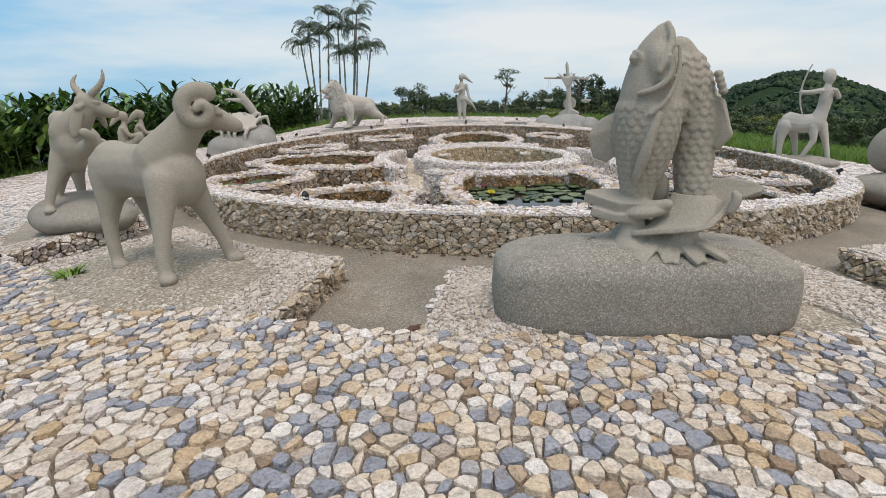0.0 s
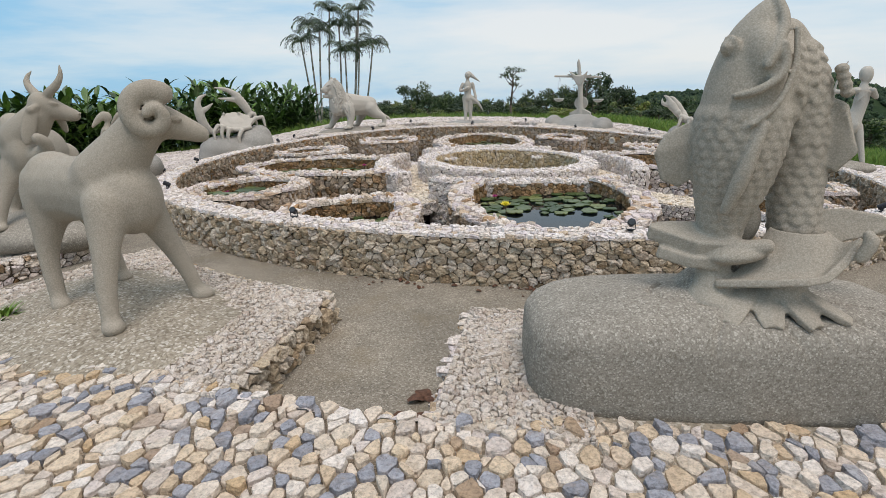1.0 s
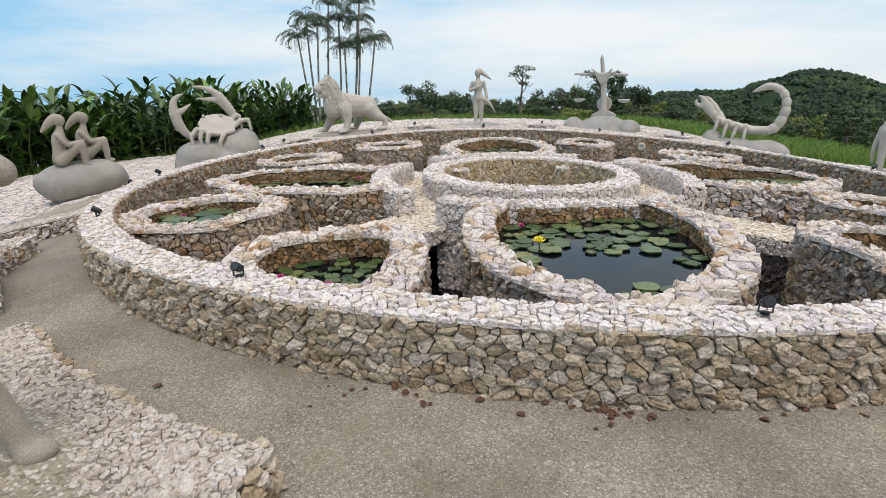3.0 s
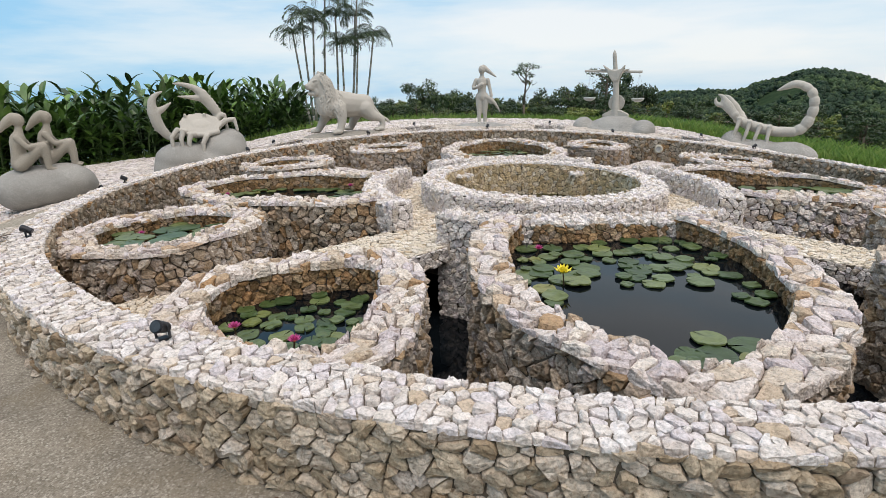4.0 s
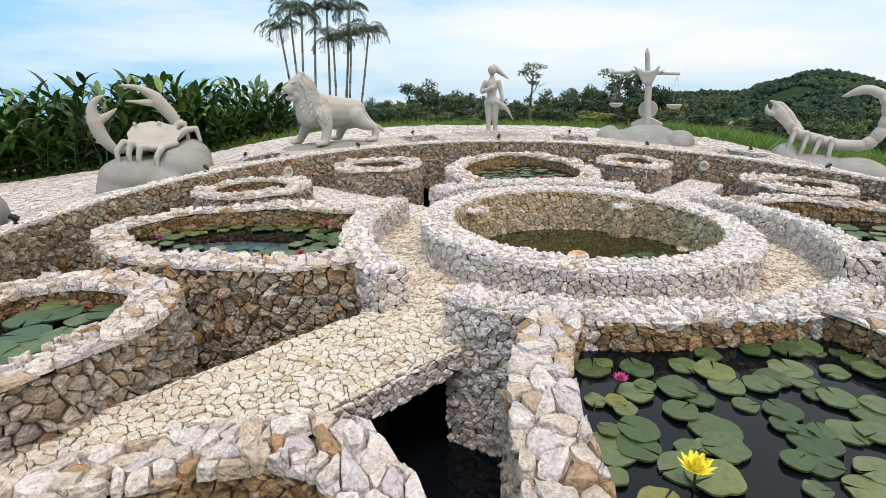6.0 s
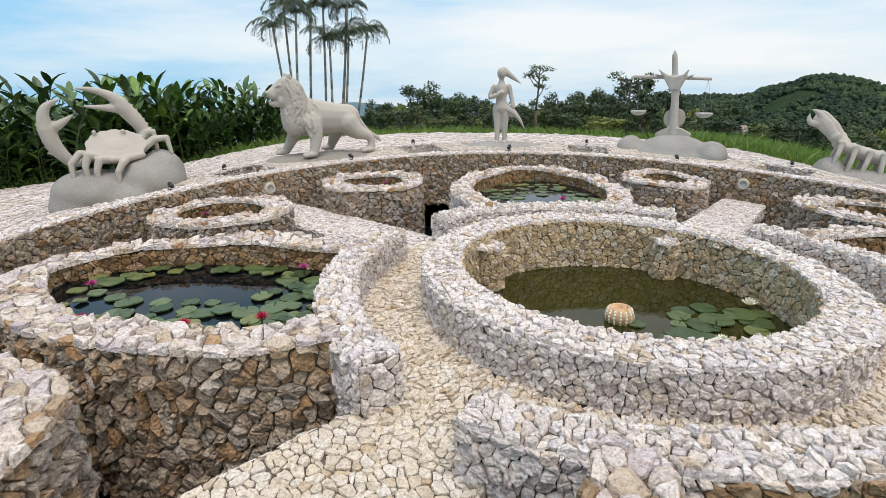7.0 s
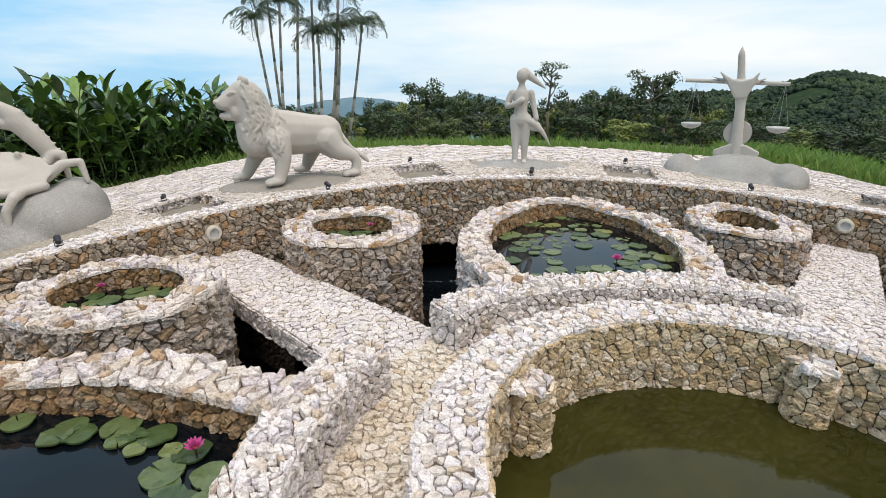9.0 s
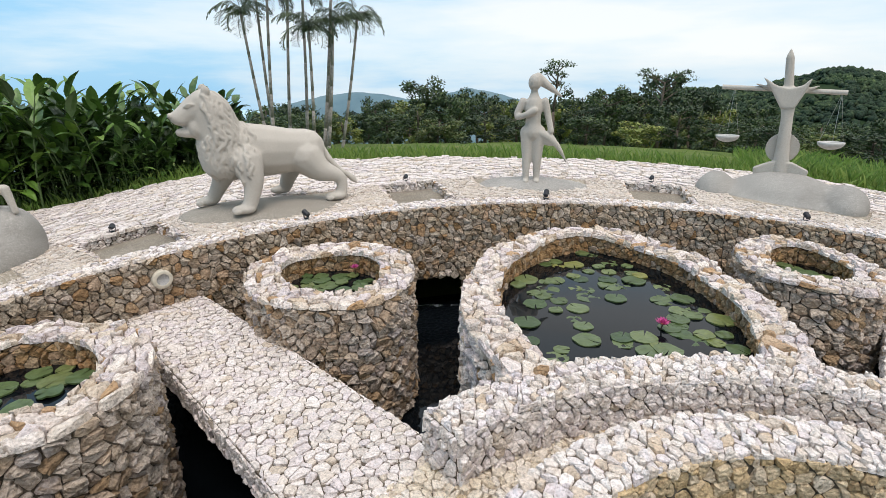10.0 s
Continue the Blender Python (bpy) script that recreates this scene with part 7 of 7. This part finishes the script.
# ---- round wall speakers at the bridge ends ----
for n, a in enumerate((45.6, 131.0, 229.0, -41.0)):
    x, y = xy(R_IN - 0.03, a)
    root = tagged(empty("wall_speaker", pose(x, y, 0.25 + lift(x, y), 90, 0, a + AX - 90)), "round cream plaster wall speaker with a grey mesh face", "speaker", "wall speakers")
    prof = [(0.0, 0.03), (0.055, 0.03), (0.06, 0.04), (0.088, 0.045), (0.098, 0.03), (0.10, -0.03)]
    for nm, lo, hi, key in (("mesh_face", 0, 3, "speaker_in"), ("ring", 2, 6, "speaker")):
        pr = prof[lo:hi]
        V = [(r * math.cos(2 * math.pi * j / 30), r * math.sin(2 * math.pi * j / 30), z) for r, z in pr for j in range(30)]
        F = [(i * 30 + j, i * 30 + (j + 1) % 30, (i + 1) * 30 + (j + 1) % 30, (i + 1) * 30 + j) for i in range(len(pr) - 1) for j in range(30)]
        mesh_ob(nm, V, F, M[key], root, smooth=True)

# ---- fallen leaves ----
rng = random.Random(12)
LEAVES = []
for s in range(3):
    V, F = blade(0.16, 0.05, 1.6 + s * 0.5, 0.0, 0.7, (0, 0, 0), 6, -0.5 + 0.4 * s)
    me = bpy.data.meshes.new("dry_leaf")
    me.from_pydata([(a + 0.02 * math.sin(9 * b), b, max(0.002, c)) for a, b, c in V], [], F)
    me.materials.append(M["deadleaf"])
    LEAVES.append(me)
spots = [(-0.30, 3.28), (-0.25, 3.40), (-0.36, 3.22), (-0.20, 3.36), (-0.28, 3.50)]
for k in range(34):
    a = 166 + rng.uniform(-9, 30)
    spots.append(xy(6.45 + rng.expovariate(16), a))
for k in range(16):
    spots.append(xy(6.46 + abs(rng.gauss(0, 0.05)), 171.5 + rng.gauss(0, 1.2)))
spots += [xy(6.9, 150), xy(6.75, 158), xy(7.0, 143), xy(6.7, 192), xy(7.05, 188)]
for n_spot, (x, y) in enumerate(spots):
    ob = new("dry_leaf", rng.choice(LEAVES))
    ob.matrix_world = pose(x, y, path_z(x, y) + 0.004, rng.uniform(-15, 15), rng.uniform(-15, 15), rng.uniform(0, 360)) @ Matrix.Scale(rng.uniform(0.7, 1.0) if n_spot < 5 else rng.uniform(0.16, 0.42), 4)
    tagged(ob, "curled reddish-brown dry leaf on the path", "leaf", "fallen leaves")
for x, y in (xy(2.2, 135), xy(2.25, 25)):
    ob = new("dry_leaf", LEAVES[0])
    ob.matrix_world = pose(x, y, Z_WALK + 0.02 + lift(x, y), 0, 0, 40) @ Matrix.Scale(0.6, 4)
    tagged(ob, "small dark dry leaf on the cream walkway", "leaf", "fallen leaves")

# weed tuft at the ram's platform
V, F = join([blade(rng.uniform(0.10, 0.2), 0.012, 1.0, rng.uniform(0, 6.28), rng.uniform(0.6, 1.4), (rng.uniform(-0.07, 0.07), rng.uniform(-0.07, 0.07), 0), 4) for _ in range(60)])
ob = mesh_ob("weed", V, F, M["grass"])
ob.location = (-3.30, 4.12, ground_z(-3.3, 4.12) - 0.01)
tagged(ob, "small green weed tuft between platform and cobbles", "weed")

# ---- fitted stones of the walls and pavings ----
lay(outer, side_stones(ol, 0.0, -0.06, Z_RIM, 0.078, -1, relief=0.03, stretch=1.3, seed=1, worn=True), "face", near=NEAR_N, most=300, rest="wall_facing")


def off_culvert(u, v):
    return not (CULVERT[0] < math.degrees(u / R_IN) < CULVERT[1] and Z_LOW - 0.05 + v < Z_LINTEL + 0.02)


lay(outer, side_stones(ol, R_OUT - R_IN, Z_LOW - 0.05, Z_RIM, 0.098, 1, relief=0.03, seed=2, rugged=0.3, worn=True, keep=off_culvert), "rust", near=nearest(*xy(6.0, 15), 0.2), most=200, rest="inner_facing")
lay(outer, top_stones(ol, -0.02, R_OUT - R_IN + 0.02, Z_RIM, 0.074, relief=0.02, seed=3, worn=True), "white", name="cap_stone", near=NEAR_N, most=300, rest="cap_course")

lay(centre, side_stones(cl, 0.0, Z_WALK, Z_C, 0.074, -1, relief=0.025, seed=4, worn=True), "pale", near=nearest(*xy(1.8, 170), 0.1), most=200, rest="wall_facing")
lay(centre, side_stones(cl, R_C - R_CI, -0.33, Z_C, 0.088, 1, relief=0.022, seed=5, worn=True), "pool", near=nearest(*xy(1.5, 0), 0.1), most=120, rest="inner_facing")
lay(centre, top_stones(cl, -0.015, R_C - R_CI + 0.015, Z_C, 0.072, relief=0.025, seed=6, worn=True), "white", name="cap_stone", near=nearest(*xy(1.7, 170), 0.3), most=180, rest="cap_course")

def in_pond(c):
    """Whether a place on a parapet's outer face lies inside one of the large ponds, below the cap."""
    a = math.degrees(math.atan2(c[1] - CY, c[0] - CX)) - AX
    return c[2] < Z_P - 0.03 and any(abs((a - b[0] + 180) % 360 - 180) < 16 * b[3] for b in BIG)


for k, (ob, ln, a0, a1) in enumerate(parapets):
    many = 100 if k in (0, 1, 2) else 0
    nr = nearest(-0.5, 10.0, 0.3)
    w = W_P
    made = side_stones(ln, 0.0, -0.95, Z_P, 0.086, -1, relief=0.028, seed=10 + k, worn=True)
    wet = [q for q in made if in_pond(q[0].mean(0))]
    lay(ob, [q for q in made if not in_pond(q[0].mean(0))], "pale", near=nr, most=many, rest="outer_facing")
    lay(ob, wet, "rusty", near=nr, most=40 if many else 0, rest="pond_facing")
    lay(ob, side_stones(ln, w, Z_WALK - 0.01, Z_P, 0.074, 1, relief=0.025, seed=14 + k, worn=True), "pale", near=nr, most=many, rest="walk_facing")
    lay(ob, top_stones(ln, -0.015, w + 0.015, Z_P, 0.074, relief=0.028, seed=18 + k, rugged=0.3, worn=True), "white", name="cap_stone", near=nr, most=many, rest="cap_course")
    for e, u in enumerate((0.0, ln.length)):
        x0, y0 = ln.place(np.array([u]), 0.0)
        x1, y1 = ln.place(np.array([u]), w)
        d = np.array([x1[0] - x0[0], y1[0] - y0[0]])
        d /= np.hypot(*d)
        out = np.array([d[1], -d[0]]) * (-1 if e == 0 else 1)

        def where(uu, v, h, x0=x0[0], y0=y0[0], d=d, out=out):
            return np.stack([x0 + d[0] * uu + out[0] * h, y0 + d[1] * uu + out[1] * h, -0.3 + v], 1)

        lay(ob, stones(where, w, Z_P + 0.3, 0.10, relief=0.025, seed=22 + 2 * k + e, worn=True), "pale", rest="end_facing")

def on_walk(u, v):
    x, y = wl_line.place(np.array([u]), v)
    return math.hypot(x[0] - CX, y[0] - CY) > R_C + 0.01


lay(walkway, top_stones(wl_line, 0.0, 1.0, Z_WALK, 0.072, relief=0.022, seed=40, keep=on_walk, worn=True), "cream", near=nearest(-0.5, 10.2, -0.07), most=300, rest="paving_field")
for k, (ob, ln) in enumerate(bridges):
    most = 250 if k < 2 else 0
    lay(ob, top_stones(ln, -HALF_B, HALF_B, Z_WALK, 0.072 if k else 0.078, relief=0.014, seed=50 + k, worn=True), "cream" if k in (1, 2) else "pale", near=nearest(-1.0, 12.0, 0), most=most, rest="paving_field")
    lay(ob, side_stones(ln, -HALF_B, -0.27, Z_WALK, 0.075, -1, relief=0.015, seed=54 + k, worn=True), "pale", rest="edge_facing")
    lay(ob, side_stones(ln, HALF_B, -0.27, Z_WALK, 0.075, 1, relief=0.015, seed=58 + k, worn=True), "pale", rest="edge_facing")

for ob, ln, w, zt, k, c in ponds:
    most = 130 if k in (0, 1, 2, 4, 8) else 30
    size = 0.12 if k < 4 else 0.098
    cap = 0.145 if k == 2 else 0.125 if k < 4 else 0.105
    nr = nearest(-0.4, 9.0 if k != 0 else 12.0, 0.3)
    lay(ob, side_stones(ln, -w, Z_LOW - 0.05, zt + 0.012, size, -1, relief=0.034, seed=70 + k, rugged=0.4, worn=True), "rust" if k == 1 else "drum" if k > 3 or k == 2 else "rugged", near=nr, most=most, rest="outer_facing")
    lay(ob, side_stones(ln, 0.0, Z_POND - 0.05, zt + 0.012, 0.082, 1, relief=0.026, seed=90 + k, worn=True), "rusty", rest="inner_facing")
    lay(ob, top_stones(ln, -w - 0.045, 0.04, zt, cap, wob=0.012, relief=0.034, seed=110 + k, rugged=0.3, worn=True), "rugged", name="cap_stone", near=nr, most=most, rest="cap_course")

for k, (ob, edge, a) in platforms.items():
    def where(u, v, h, edge=edge):
        x, y = edge.place(u, -h)
        g = np.array([path_z(p, q) for p, q in zip(x, y)])
        return np.stack([x, y, g - 0.03 + v], 1)

    def where_top(u, v, h, edge=edge):
        x, y = edge.place(u, v)
        g = np.array([ground_z(p, q) for p, q in zip(x, y)])
        return np.stack([x, y, g + h], 1)

    front = k in (5, 6)
    hgt = 0.03 + step_z(xy(7, a)[1])
    lay(ob, stones(where, edge.length, hgt, 0.095, relief=0.035, seed=130 + k, rugged=0.5, worn=True), "face" if k in (5, 7) else "rugged", near=nearest(0, 3, 0.1) if front else None, most=80, rest="side_facing", raw=True)
    wide = {5: 0.46, 6: 0.75, 7: 0.5, 8: 0.5}.get(k, 0.58)
    lay(ob, stones(where_top, edge.length, wide, 0.043 if front else 0.072, relief=0.017 if front else 0.012, seed=150 + k, worn=True), "pebble", near=nearest(0, 3, 0.2) if front else None, most=110, rest="pebble_border", raw=True)


def paving_band(a0, a1, r0, r1, size, key, seed, near=None, most=0, rest="cobbles", stretch=1.0, gap=0.07):
    rm = (r0 + r1) / 2

    def where(u, v, h):
        a = np.radians(a0 + np.degrees(u / rm) + AX)
        r = r0 + v
        x, y = CX + r * np.cos(a), CY + r * np.sin(a)
        g = np.array([ground_z(p, q) for p, q in zip(x, y)])
        return np.stack([x, y, g + h - 0.012], 1)

    def keep(u, v):
        a = a0 + math.degrees(u / rm)
        return notch_r(a) - 0.03 <= r0 + v <= pave_edge(a)

    lay(paving, stones(where, rm * radians(a1 - a0), r1 - r0, size, relief=0.026, gap=gap, seed=seed, keep=keep, stretch=stretch, worn=True, flat=True), key, name="cobble", near=near, most=most, rest=rest, raw=True)


paving_band(136, 238, 8.5, 12.3, 0.102, "pave", 170, near=nearest(-0.1, 2.3, 0.2), most=300, rest="cobble_field", gap=0.075)
paving_band(136, 238, 12.3, 13.95, 0.13, "pave", 175, rest="cobble_field")
paving_band(92, 136, 7.5, 13.4, 0.105, "mixpale", 190, rest="cobble_field")
paving_band(-66, 22, 7.5, 11.7, 0.12, "pale", 200, rest="cobble_field", stretch=1.6)
paving_band(22, 92, 7.5, 13.2, 0.13, "pale", 210, rest="cobble_field", stretch=1.6)
paving_band(-122, -66, 7.5, 12.2, 0.14, "pale", 230, rest="cobble_field")

# low risers where the ring path meets the paving between two platforms
for k in range(12):
    a0, a1 = 30.0 * k + HALF_A[k] - 0.6, 30.0 * (k + 1) - HALF_A[(k + 1) % 12] + 0.6
    ln = Line([xy(notch_r(a) + 0.02, a) for a in np.linspace(a0, a1, 14)])
    ob = tagged(empty("wall_riser"), "low kerb of pale fieldstones at the outer edge of the path", "kerb", "path kerbs", kind="structure")
    pts = [(x, y) for x, y in ln.p]
    V = [(x, y, path_z(x, y) - 0.06) for x, y in pts] + [(x, y, ground_z(x, y) - 0.015) for x, y in pts]
    n = len(pts)
    mesh_ob("riser_core", V, [(i, i + 1, n + i + 1, n + i) for i in range(n - 1)], M["mortar"], ob)

    def where(u, v, h, ln=ln):
        x, y = ln.place(u, h)
        g = np.array([path_z(p, q) for p, q in zip(x, y)])
        return np.stack([x, y, g - 0.02 + v], 1)

    mid = ln.p[len(ln.p) // 2]
    lay(ob, stones(where, ln.length, step_z(mid[1]) + 0.03, 0.082, relief=0.03, seed=400 + k, worn=True), "pale", rest="riser_facing", raw=True)
